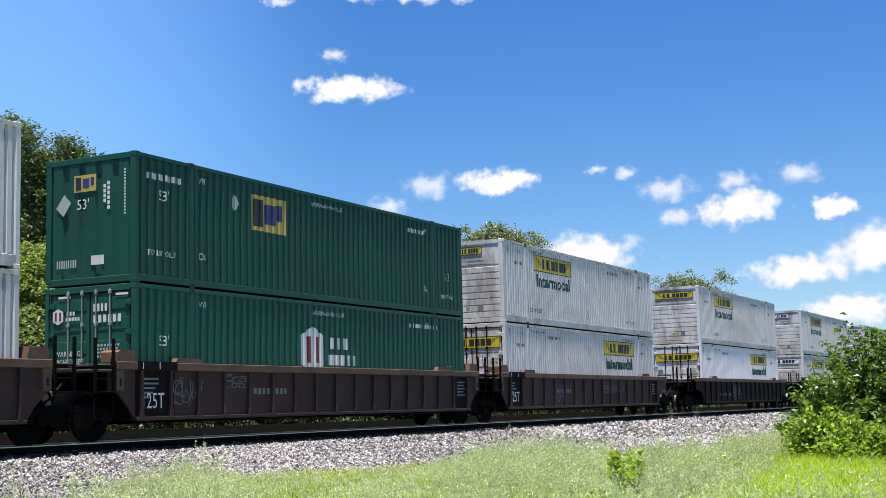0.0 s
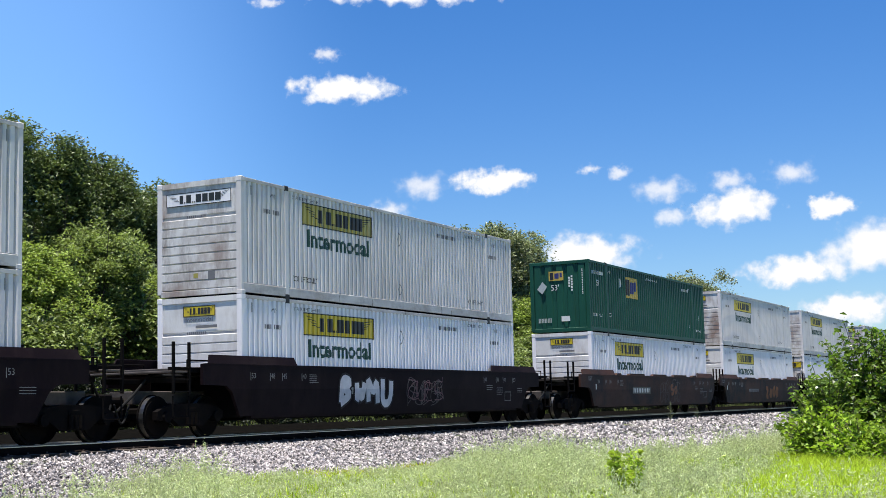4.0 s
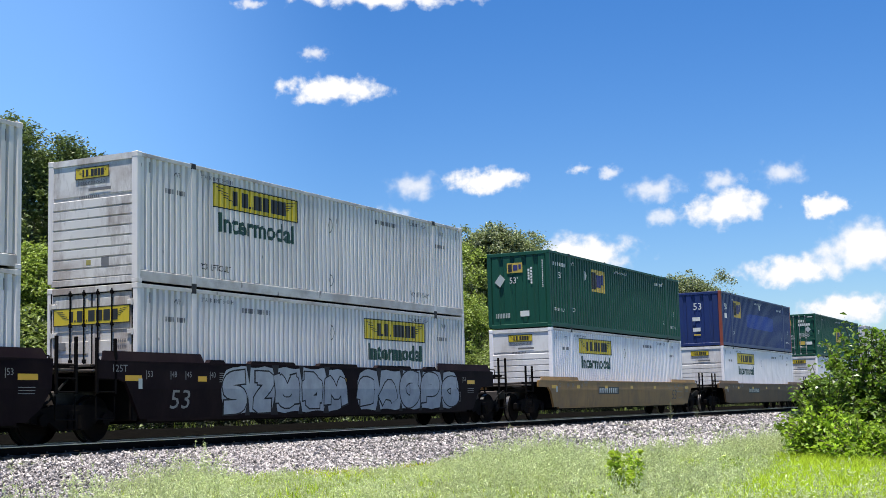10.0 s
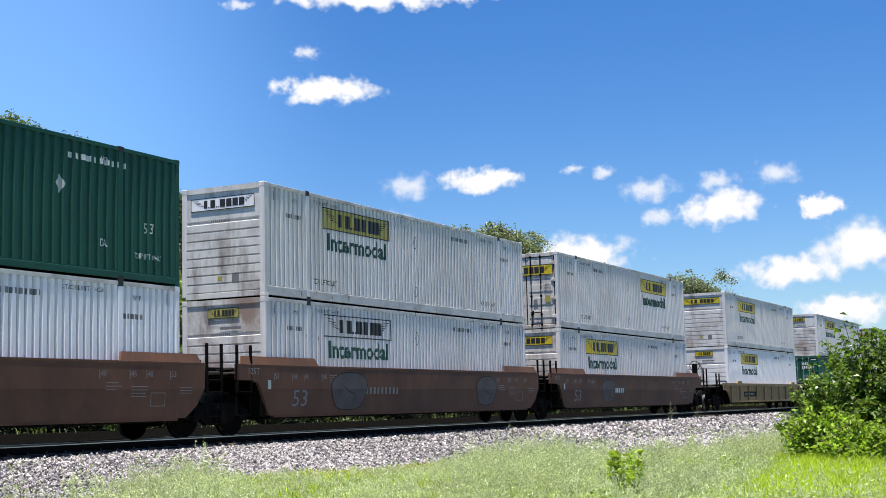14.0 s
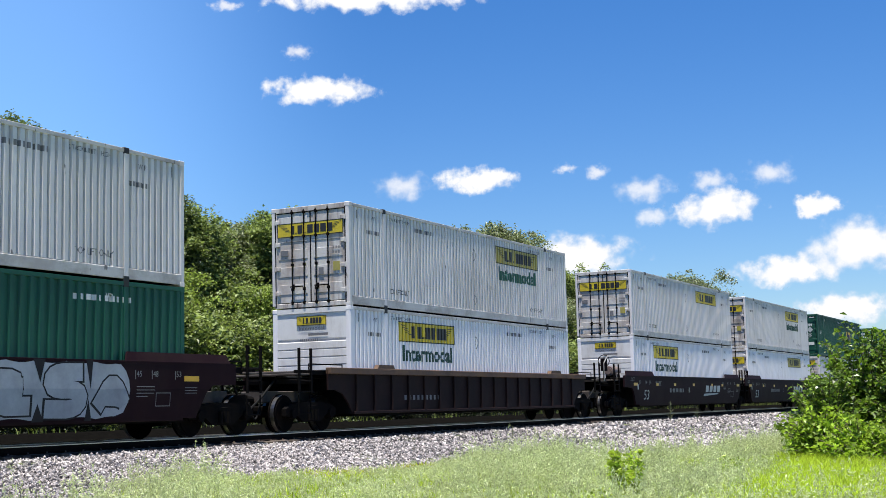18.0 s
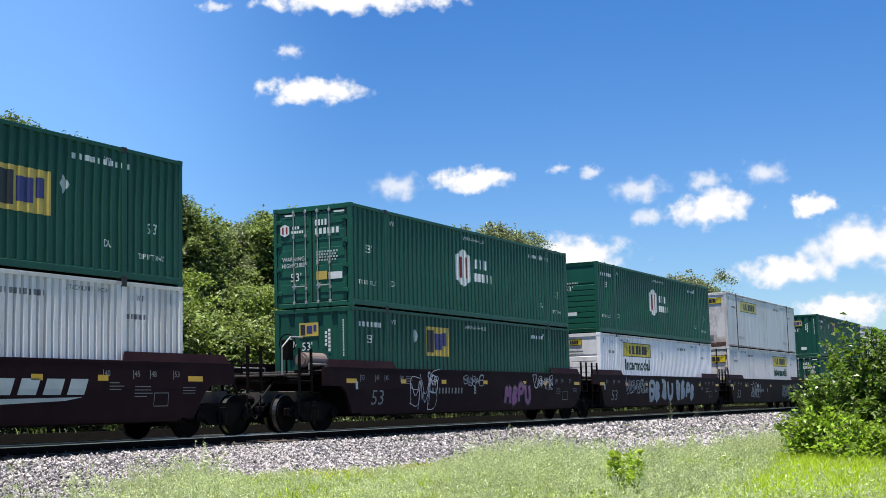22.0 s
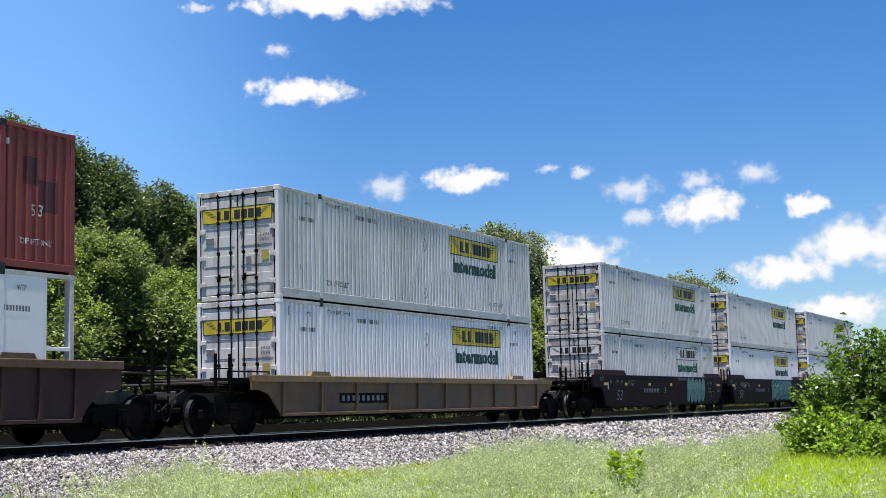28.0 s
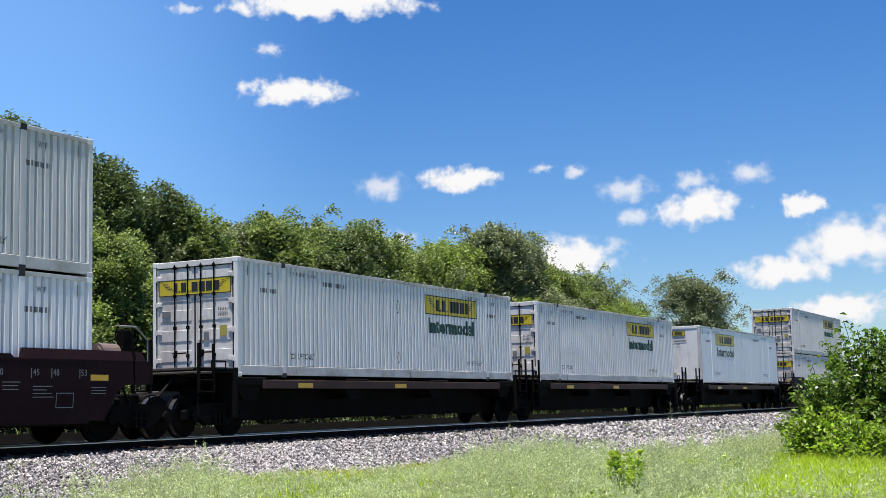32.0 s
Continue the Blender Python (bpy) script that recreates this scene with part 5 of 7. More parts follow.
def smooth_extras(root, paint, low, left, right, lugs):
    """What is welded to a flat side: level edges, the raised ends that lean inwards, and lugs along the top."""
    top, up = TOP["low" if low else "tall"]

    def flare(a, b):
        cut, lean = .10, .052 if up > .15 else .02
        ring = [(a, -1.452, top - .01), (b, -1.452, top - .01), (b - cut, -1.452 + lean, top + up), (a + cut, -1.452 + lean, top + up)]
        bm = bmesh.new()
        vs = [bm.verts.new(p) for p in ring] + [bm.verts.new((x, y + .04, z - .01)) for x, y, z in ring]
        for q in ((0, 1, 2, 3), (7, 6, 5, 4), (1, 0, 4, 5), (2, 1, 5, 6), (3, 2, 6, 7), (0, 3, 7, 4)):
            bm.faces.new([vs[k] for k in q])
        bmesh.ops.recalc_face_normals(bm, faces=bm.faces)
        return made("guide_flare", bm, paint)
    reach_l, reach_r = HL + (1.53 if left else 1.28), HL + (1.53 if right else .58)
    for key, a, b in (("l", -reach_l, -HL + 2.2), ("r", HL - 2.2, reach_r)):
        me = once(("flare", paint.name, low, key, a, b), lambda: flare(a, b))
        part("guide_flare", me, paint, root, "raised end that leans inwards")
        part("guide_flare", me, paint, root, "raised end that leans inwards", at=Matrix.Diagonal((1, -1, 1, 1)))
    part("top_edge", once(("tedge", paint.name, low), lambda: made("top_edge", box(bmesh.new(), -HL + .2, HL - .2, -1.455, -1.30, top - .05, top + .004, .004), paint)), paint, root)
    part("bottom_edge", once(("bedge", paint.name), lambda: made("bottom_edge", bend(box(bmesh.new(), -HL + .2, HL - .2, -1.45, -1.25, .40, .47, .006)), paint)), paint, root)
    for a, b in ((2.35, 3.0), (4.0, 6.0), (7.1, 9.1), (10.15, 12.2), (13.1, 13.8)) if lugs else ():
        me = once(("slug", paint.name, low, a), lambda: made("guide_lug", prism(bmesh.new(), [(a - HL, top), (b - HL, top), (b - HL - .08, top + .075), (a - HL + .08, top + .075)], -1.45, -1.32), paint))
        part("guide_lug", me, paint, root)


def ribbed_side(paint, low, left, right):
    """A thin side sheet below a top chord, with an arch cut over the truck."""
    top = 1.68 if not low else 1.45

    def ending(free):
        out = HL + (1.35 if free else .75)
        return [(HL + .1, .44), (HL + .32, .72), (HL + .62, .98), (min(out, HL + 1.0), 1.08), (out, 1.08), (out, top - .06)]
    o = ending(right) + [(-x, z) for x, z in ending(left)[::-1]]
    bm = prism(bmesh.new(), o, -1.38, -1.33)
    return made("car_side", bm, paint)


def ribbed_extras(root, paint, low, left, right, pitch):
    top = 1.68 if not low else 1.45
    a, b = HL + (1.35 if left else .75), HL + (1.35 if right else .75)
    sheet_paint, paint = paint, M["tan_chord" if paint in (M["car_yellow"], M["car_tan"]) else "brown_chord"]
    post = once(("endpost", low), lambda: made("end_post", box(bmesh.new(), -.24, 0, -1.44, -1.16, 1.06, top - .17, .012), paint))
    # no opening is cut: a black block paints the dark inside of the slot
    slot = once(("endslot", low), lambda: made("slot", box(bmesh.new(), -.15, -.09, -1.443, -1.40, 1.16, 1.32), M["rubber"]))
    block = once(("stopblock", low), lambda: made("stop_block", prism(bmesh.new(), [(-.66, top), (-.06, top), (-.06, top + .20), (-.14, top + .25), (-.60, top + .25)], -1.42, -.95), paint))
    for s_, free in ((-1, left), (1, right)):
        if not free:
            e = s_ * (HL + .75)
            m = Matrix.Translation((e, 0, 0)) @ Matrix.Diagonal((s_, 1, 1, 1))
            po = part("end_post", post, paint, root, at=m)
            part("slot", slot, M["rubber"], po)
            part("stop_block", block, paint, root, "weathered tan-brown stop block, coloured as if sunlit", at=m)
    chord = once(("chord", paint.name, low, left, right), lambda: made("top_chord", box(bmesh.new(), -a, b, -1.46, -1.30, top - .17, top, .012), paint))
    paint, chord_paint = sheet_paint, paint
    sill = once(("sill", paint.name, low), lambda: made("bottom_chord", box(bmesh.new(), -HL - .1, HL + .1, -1.44, -1.30, .42, .50, .01), paint))
    rib = once(("rib", paint.name, low), lambda: made("rib", prism(box(bmesh.new(), -.045, .045, -1.445, -1.37, .5, top - .17, .006), [(-.075, .50), (.075, .50), (.045, .72), (-.045, .72)], -1.44, -1.375), paint))
    lug = once(("lug", paint.name, low), lambda: made("guide_lug", prism(bmesh.new(), [(-.5, top), (.5, top), (.42, top + .11), (-.42, top + .11)], -1.45, -1.31), chord_paint))
    for turn in (Matrix.Identity(4), TURN):
        flip = turn != Matrix.Identity(4)
        if not flip:
            part("top_chord", chord, chord_paint, root)
        else:
            part("top_chord", once(("chord", paint.name, low, right, left), lambda: made("top_chord", box(bmesh.new(), -b, a, -1.46, -1.30, top - .17, top, .012), chord_paint)), chord_paint, root, at=turn)
        part("bottom_chord", sill, paint, root, at=turn)
        for x in (-HL + 1.7, HL - 1.7):
            part("guide_lug", lug, chord_paint, root, at=turn @ Matrix.Translation((x, 0, 0)))
        n = int((LEN + .2) / pitch)
        for k in range(n + 1):
            x = (k - n / 2) * pitch
            if flip and k % 2:
                continue
            part("rib", rib, paint, root, at=turn @ Matrix.Translation((x, 0, 0)))


def stroke(bm, pts, w, y):
    """A flat ribbon along points in x and z."""
    left, right = [], []
    for i, (x, z) in enumerate(pts):
        a, b = pts[max(i - 1, 0)], pts[min(i + 1, len(pts) - 1)]
        dx, dz = b[0] - a[0], b[1] - a[1]
        d = math.hypot(dx, dz) or 1
        left.append(bm.verts.new((x - dz / d * w / 2, y - i * 4e-5, z + dx / d * w / 2)))
        right.append(bm.verts.new((x + dz / d * w / 2, y - i * 4e-5, z - dx / d * w / 2)))
    for i in range(len(pts) - 1):
        bm.faces.new((right[i], right[i + 1], left[i + 1], left[i]))


def smoothed(pts, rounds=2):
    """Rounds the corners of a polyline."""
    for _ in range(rounds):
        out = [pts[0]]
        for (a, b), (c, d) in zip(pts, pts[1:]):
            out += [(a * .75 + c * .25, b * .75 + d * .25), (a * .25 + c * .75, b * .25 + d * .75)]
        pts = out + [pts[-1]]
    return pts


# bent skeletons of sprayed shapes, on a grid of two by four steps
SHAPES = (((0, 0), (0, 4), (2, 4), (2, 2), (0, 2)), ((2, 4), (0, 4), (0, 2), (2, 2), (2, 0), (0, 0)), ((0, 0), (1, 4), (2, 0), (1.6, 1.5), (.4, 1.5)),
          ((0, 4), (0, 0), (2, 0), (2, 4)), ((0, 0), (0, 4), (2, 3), (0, 2), (2, 1), (0, 0)), ((0, 4), (.4, 0), (1, 3), (1.6, 0), (2, 4)),
          ((2, 3.4), (1, 4), (0, 3), (0, 1), (1, 0), (2, 1), (2, 2), (1, 2)), ((0, 0), (0, 4), (1, 1), (2, 4), (2, 0)), ((0, 4), (2, 4), (0, 0), (2, 0)))


def graffiti(root, seed, x0, x1, z0, z1, fill, line, y=-1.456, letters=5, mode=1, folded=False):
    """Sprayed shapes that cannot be read. mode 0: thin scrawl, 1: fat outlined shapes, 2: the same on a sprayed block, 3: rounded blobs."""
    rnd = random.Random(seed)
    a, b, c = bmesh.new(), bmesh.new(), bmesh.new()
    w, h = (x1 - x0) / letters, z1 - z0
    jit = 1.0 if mode == 0 else .45
    if mode == 0:
        letters = max(letters, 3)
    fat = (min(.24, .30 * w) if mode == 1 else min(.36, .27 * w)) if mode else .026
    if mode == 3:                                    # a row of tall rounded shapes that touch
        for k in range(letters):
            cx, rx, ry, low = x0 + (k + .5) * w, .54 * w, (.46 + .05 * rnd.random()) * h, rnd.uniform(-.02, .04) * h
            ring = []
            for j in range(24):
                t = j / 24 * math.tau
                c_, s_ = math.cos(t), math.sin(t)
                ring.append((cx + rx * math.copysign(abs(c_) ** .75, c_) * (1 + .08 * math.sin(3 * t + k)) + .06 * h * s_, (z0 + z1) / 2 + low + ry * math.copysign(abs(s_) ** .8, s_)))
            poly(a, ring, y - .003 - .0004 * (k % 2))
            stroke(b, ring + ring[:2], .022, y - .005)
            stroke(b, smoothed([(cx - .2 * w, (z0 + z1) / 2 + .15 * h), (cx, (z0 + z1) / 2 - .02 * h), (cx + .22 * w, (z0 + z1) / 2 + .1 * h * (k % 3 - 1)), (cx + .12 * w, z0 + .2 * h)]), .022, y - .0055)
    for k in range(letters if mode != 3 else 0):
        tilt, grow, low = rnd.uniform(-.12, .22), rnd.uniform(.82, 1.0), rnd.uniform(0, .12)
        for s in range(2 if mode == 0 or rnd.random() < .3 else 1):
            sk = SHAPES[rnd.randrange(len(SHAPES))]
            inset = fat * .55
            pts = []
            for u, v in sk:
                px = x0 + k * w + inset + (w * (1.06 if mode == 0 else .95) - 2 * inset) * (u / 2 + jit * rnd.uniform(-.2, .2))
                pz = z0 + h * low + inset + (h * grow - h * low - 2 * inset) * (v / 4 + jit * rnd.uniform(-.13, .13))
                pts.append((px + tilt * (pz - z0), max(pz, z0 + inset)))
            pts = smoothed(pts)
            o = .0002 * ((k * 3 + s) % 9)
            stroke(a, pts, fat * (1.0 if s == 0 else .8), y - .006 - o)
            if mode:
                stroke(b, [(2 * pts[0][0] - pts[1][0], 2 * pts[0][1] - pts[1][1])] + pts + [(2 * pts[-1][0] - pts[-2][0], 2 * pts[-1][1] - pts[-2][1])], fat * (1.0 if s == 0 else .8) + (.075 if mode == 2 and fill == "silver" else .13), y - .003 - o)
    if mode == 2:
        n = 40
        ring = [(x0 - .1 + (x1 - x0 + .3) * j / n, z1 - .03 + .03 * math.sin(j * .9 + seed) + .015 * rnd.random()) for j in range(n + 1)]
        ring += [(x1 + .2 - (x1 - x0 + .3) * j / n, z0 + .03 + .03 * math.sin(j * .7 + seed) - .015 * rnd.random()) for j in range(n + 1)]
        if fill == "silver":                         # letters run together: rounded ends and dark wedges in the gaps
            mid, r = (z0 + z1) / 2, (z1 - z0) / 2 - .02
            ring = [(x0 + r + (x1 - x0 - 2 * r) * j / n, mid + r - .05 * abs(math.sin(j * .42 + seed))) for j in range(n + 1)]
            ring += [(x1 - r + .8 * r * math.sin(t), mid + r * math.cos(t)) for t in (.4, .8, 1.2, 1.6, 2.0, 2.5)]
            ring += [(x1 - r - (x1 - x0 - 2 * r) * j / n, mid - r + .05 * abs(math.sin(j * .37 + seed))) for j in range(n + 1)]
            ring += [(x0 + r - .8 * r * math.sin(t), mid - r * math.cos(t)) for t in (.4, .8, 1.2, 1.6, 2.0, 2.5)]
            for k in range(1, letters):
                g, d = x0 + k * w + rnd.uniform(-.06, .06), rnd.uniform(.10, .17)
                poly(b, [(g - d, z1 + .01), (g + d, z1 + .01), (g + .03, z1 - rnd.uniform(.3, .5) * h)], y - .0045)
                poly(b, [(g - d, z0 - .01), (g + d, z0 - .01), (g - .02, z0 + rnd.uniform(.25, .45) * h)], y - .0045)
        poly(c, ring, y - .0015)
    for bm in (a, b, c):
        bmesh.ops.recalc_face_normals(bm, faces=bm.faces)
        for f in bm.faces:
            if f.normal.y > 0:
                f.normal_flip()
        if folded:
            bend(bm)
    if mode:
        pa = part("sprayed_letters", a, SPRAY[fill], root, "sprayed graffiti shapes")
        part("sprayed_outline", b, SPRAY[line], pa)
        if mode == 2:
            part("sprayed_ground", c, SPRAY["teal" if fill == "mint" else fill], pa)
        else:
            c.free()
    else:
        b.free()
        c.free()
        part("sprayed_scrawl", a, SPRAY[fill], root, "sprayed scrawl")


def car_mark(root, name, bm, material, label="", y=-1.456):
    for v in bm.verts:
        v.co.y += y
        v.co.x -= HL
    part(name, bend(bm), material, root, label)


def data_marks(root, style, top, rnd, i):
    """Stencilled panels along the side: capacity lines, yellow reflectors, load numbers and the car's number as bars."""
    for x in () if i in (4, 5, 6, 7, 8, 14, 15, 16) else ((-.3, 2.1, 5.2, 8.3, 11.4, 16.2) if style != "slant" else (-.35, 2.6, 5.2, 8.2, 11.4, 13.3, 16.4)):
        wide = .27 if x < 0 or x > 16 else .16
        me = once(("reflector", wide), lambda: made("reflector", quad(bmesh.new(), -wide, wide, -.06, .06), M["reflector"]))
        part("reflector", me, M["reflector"], root, at=Matrix.Translation((x - HL, -1.456, 1.33 if top > 1.5 else 1.2)))
    bm = bmesh.new()
    for k in range(4):
        quad(bm, 14.3, 14.3 + rnd.uniform(.35, .62), 1.14 - .07 * k, 1.156 - .07 * k)
    for k in range(3):
        quad(bm, 13.5, 13.5 + rnd.uniform(.3, .5), 1.22 - .07 * k, 1.236 - .07 * k)
    car_mark(root, "data_lines", bm, M["stencil"])
    bm = bmesh.new()
    border(bm, 14.95, 15.45, .72, 1.02, .016)
    for k in range(3):
        quad(bm, 15.95, 16.4, 1.12 - .06 * k, 1.134 - .06 * k)
    car_mark(root, "data_frame", bm, M["stencil"])
    zt = 1.36 if top > 1.5 else 1.2
    for words, x in (("53", .12), ("48", .95), ("45", 1.48), ("40", 2.38), ("40", 13.3), ("45", 14.25), ("48", 14.8), ("53", 15.6)):
        me = once(("load", words), lambda: made("load_number", quad(shift(text_bm(words, .17, .13), .05, 0, 0), 0, .022, -.05, .14), M["stencil"]))
        part("load_number", me, M["stencil"], root, "lettering reading " + words, at=Matrix.Translation((x - HL, -1.456, zt)))
    if i not in (4, 5):
        part("placard", once("arch_card", lambda: made("placard", quad(bmesh.new(), 0, .13, 0, .22), M["placard"])), M["placard"], root, "small pale card", at=Matrix.Translation((-.14 - HL, -1.4565, 1.1 if top > 1.5 else 1.0)))
    if i in (20, 21, 22, 23, 24, 25, 30, 31, 32):
        word = "BCA"[(i - 20) % 3 if i < 30 else i - 30]
        car_mark(root, "lettering", shift(text_bm(word, .14, .24), 7.35, 0, .96), M["placard"], "lettering reading " + word)
    lines = bmesh.new()
    for k in range(5):
        quad(lines, 2.75, 2.75 + rnd.uniform(.30, .45), 1.46 - .05 * k, 1.475 - .05 * k)
    car_mark(root, "data_lines", lines, M["stencil"])
    n = bars(bmesh.new(), 4.4, 6.6, .97, 1.15, 10, .5, rnd.randint(0, 99))
    if style == "plate":
        car_mark(root, "dark_panel", quad(bmesh.new(), 4.3, 6.7, .91, 1.21), M["black"], "black number panel", -1.4555)
        car_mark(root, "marking", n, M["letter"], "", -1.459)
    else:
        car_mark(root, "marking", n, M["stencil"])
    if style == "slant":
        t = text_bm("53", .68, .42)
        for v in t.verts:
            v.co.x += v.co.z * .15
        car_mark(root, "lettering", shift(t, .72, 0, .66), M["grey_text" if i > 22 else "placard"], "lettering reading 53")
        if i not in (23, 24, 25):
            bm = bmesh.new()
            for k in range(4):
                a = 10.2 + k * .68
                poly(bm, [(a, .98), (a + .5, .98), (a + .62, 1.30), (a + .12, 1.30)])
            poly(bm, [(9.85, .78), (12.2, .86), (12.7, .93), (10.0, .90)])
            car_mark(root, "line_mark", bm, M["placard"], "pale slanted line mark")
    elif i not in (4, 5, 6, 7, 8, 18):
        t = text_bm("53", .68, .42)
        for v in t.verts:
            v.co.x += v.co.z * .12
        car_mark(root, "lettering", shift(t, 13.9 if i in (12, 13) else .95, 0, .66), M["black" if i in (12, 13) else "grey_text" if style == "plate" or i in (14, 15, 16) else "stencil"], "lettering reading 53")
    if top > 1.5 and i not in (4, 5, 22, 23, 24):
        car_mark(root, "lettering", shift(text_bm("125T", .46, .15), -.95, 0, 1.46), M["stencil"], "lettering reading 125T")


CARS = {}
#   kind, paint, left end free, right end free, low, marks
CAR_LIST = ["r brown 1 0 0 n", "r brown 0 0 0 n", "r brown 0 1 0 n", "r dark_brown 1 1 0 n", "s black_car 1 1 0 n", "s black_car 1 1 0 n",
            "s rust_brown 1 0 0 plate", "s rust_brown 0 0 0 n", "s rust_brown 0 1 0 plate", "s black_car 1 0 0 slant", "s black_car 0 0 0 n",
            "s black_car 0 1 0 n", "s car_yellow 1 1 1 plate", "s car_tan 1 1 1 plate", "s red_brown 1 0 0 plate", "s red_brown 0 0 0 n", "s red_brown 0 1 0 plate",
            "r car_yellow 1 1 1 n", "s maroon 1 1 0 n", "r dark_brown 1 1 0 n", "s maroon 1 0 0 slant", "s maroon 0 0 0 slant", "s maroon 0 1 0 slant",
            "s maroon 1 0 0 slant", "s maroon 0 0 0 slant", "s maroon 0 1 0 slant", "r brown 1 0 0 n", "r brown 0 0 0 n", "r brown 0 1 0 n",
            "r car_tan 1 1 1 n", "s maroon 1 0 0 n", "s maroon 0 0 0 n", "s maroon 0 1 0 n", "p spine_black 1 0 0 n", "p spine_black 0 1 0 n",
            "p spine_black 1 1 0 n", "s black_car 1 0 0 n"]
COLOUR = {"brown": "brown", "red_brown": "faded brown", "dark_brown": "dark brown", "black_car": "black", "rust_brown": "rusty brown", "car_yellow": "ochre yellow", "car_tan": "faded ochre",
          "maroon": "dark maroon", "spine_black": "near black"}


def well_car(i):
    kind, pname, lf, rf, low, style = CAR_LIST[i].split()
    paint, lf, rf, low = M[pname], lf == "1", rf == "1", low == "1"
    rnd = random.Random(i + 5)
    root = new("well_car" if kind != "p" else "spine_car")
    gap_l = (SPOT[i] - SPOT[i - 1] - LEN) if i else 7.4
    gap_r = (SPOT[i + 1] - SPOT[i] - LEN) if i < len(SPOT) - 1 else 3.4
    top = 1.68 if not low else 1.45
    if kind in "sr":
        fn = smooth_side if kind == "s" else ribbed_side
        part("car_side", once(("side", kind, pname, low, lf, rf), lambda: fn(paint, low, lf, rf)), paint, root)
        part("car_side", once(("side", kind, pname, low, rf, lf), lambda: fn(paint, low, rf, lf)), paint, root, at=TURN)
        if kind == "s":
            smooth_extras(root, paint, low, lf, rf, i in (6, 7, 8, 10, 11, 32))
        if kind == "r":
            ribbed_extras(root, paint, low, lf, rf, 1.0 if i != 29 and i != 17 else 1.8)

        def well_floor():
            o = [(-HL - .1, .36)]
            for k in range(9):
                x = -HL + .4 + k * (LEN - .8) / 8
                o += [(x - .3, .40), (x - .3, .505), (x + .3, .505), (x + .3, .40)]
            return prism(bmesh.new(), o + [(HL + .1, .36)], -1.32, 1.32)
        part("well_floor", once("well_floor", lambda: made("well_floor", well_floor(), M["steel"])), M["steel"], root)
    else:
        def spine():
            bm = box(bmesh.new(), -HL - 1.0, HL + 1.0, -.45, .45, .34, 1.15, .03)
            return bm
        part("spine", once("spine", lambda: made("spine", spine(), paint)), paint, root)
        saddle = once("saddle", lambda: made("saddle", box(prism(bmesh.new(), [(-.55, 1.2), (.55, 1.2), (.25, .85), (-.25, .85)], -1.2, 1.2), -.6, .6, -1.32, 1.32, 1.2, 1.39, .02), paint))
        for x in (-HL + .6, -HL + 5.6, HL - 5.6, HL - .6):
            part("saddle", saddle, paint, root, at=Matrix.Translation((x, 0, 0)))
        for s in (-1, 1):
            part("side_rail", once(("srail", s), lambda: made("side_rail", box(bmesh.new(), -HL + 1.0, HL - 1.2, s * 1.30 - .04, s * 1.30 + .04, 1.12, 1.33, .01), M["brown"])), M["brown"], root)
        for x in (2.9, 8.0):
            part("reflector", once("sp_refl", lambda: made("reflector", quad(bmesh.new(), -.35, .35, 1.14, 1.26), M["reflector"])), M["reflector"], root, at=Matrix.Translation((x - HL, -1.352, 0)))
    for s, free, gap in ((-1, lf, gap_l), (1, rf, gap_r)):
        fancy = free and i in (16, 20, 23, 32, 8)
        if free:
            end_gear(root, s, paint, gap / 2, fancy and (s < 0 or i in (16, 32, 8)), top)
            truck(root, s * (HL + (1.72 if kind != "p" else .55)))
        else:
            end_gear(root, s, paint, gap / 2 + .55, False, top)
            if s > 0:
                truck(root, HL + gap / 2)
    if kind == "s":
        data_marks(root, style, top, rnd, i)
    elif kind == "r":
        bm = bmesh.new()
        for x0, x1 in ((-.1, 1.25), (15.2, 16.1)) if i in (1, 2, 26, 27) else ((2.7, 5.4),):
            quad(bm, x0, x1, .52 if x1 - x0 < 2 else .72, (1.5 if not low else 1.27) if x1 - x0 < 2 else 1.0)
        for v in bm.verts:
            v.co.y, v.co.x = -1.3815, v.co.x - HL
        if i not in (1, 2, 17, 26, 27, 29):
            bm.clear()
        pn = part("data_panel", bm, M["black_car"], root, "black data panel") if bm.verts else bm.free()
        if i in (1, 2, 26, 27):
            ch = box(bmesh.new(), -.1 - HL, 1.25 - HL, -1.466, -1.31, 1.505, 1.70, .006)
            part("chord_band", ch, M["black_car"], root, "black band painted over the chord")
            ticks = quad(quad(bmesh.new(), .06, .085, 1.53, 1.68), .62, .645, 1.53, 1.68)
            for v in ticks.verts:
                v.co.y, v.co.x = -1.468, v.co.x - HL
            part("tick", ticks, M["letter"], root)
        bm = bmesh.new()
        for x0 in (0, 15.3) if i in (1, 2, 26, 27) else ():
            for k in range(5):
                quad(bm, x0 + .1, x0 + rnd.uniform(.4, .75), 1.30 - .1 * k, 1.34 - .1 * k)
        for v in bm.verts:
            v.co.y, v.co.x = -1.3835, v.co.x - HL
        if bm.verts:
            part("data_lines", bm, M["stencil"], pn)
        if i in (1, 2, 26, 27):
            t = shift(text_bm("125T", .72, .34), .16, 0, .68)
            for v in t.verts:
                v.co.y, v.co.x = -1.384, v.co.x - HL
            part("lettering", t, M["letter"], root, "lettering reading 125T")
        n = bars(bmesh.new(), 4.1, 5.8, .98, 1.12, 9, .62, i) if i in (1, 2, 26, 27) else bars(bmesh.new(), 2.85, 5.25, .79, .93, 9, .5, i)
        for v in n.verts:
            v.co.y, v.co.x = -1.384, v.co.x - HL
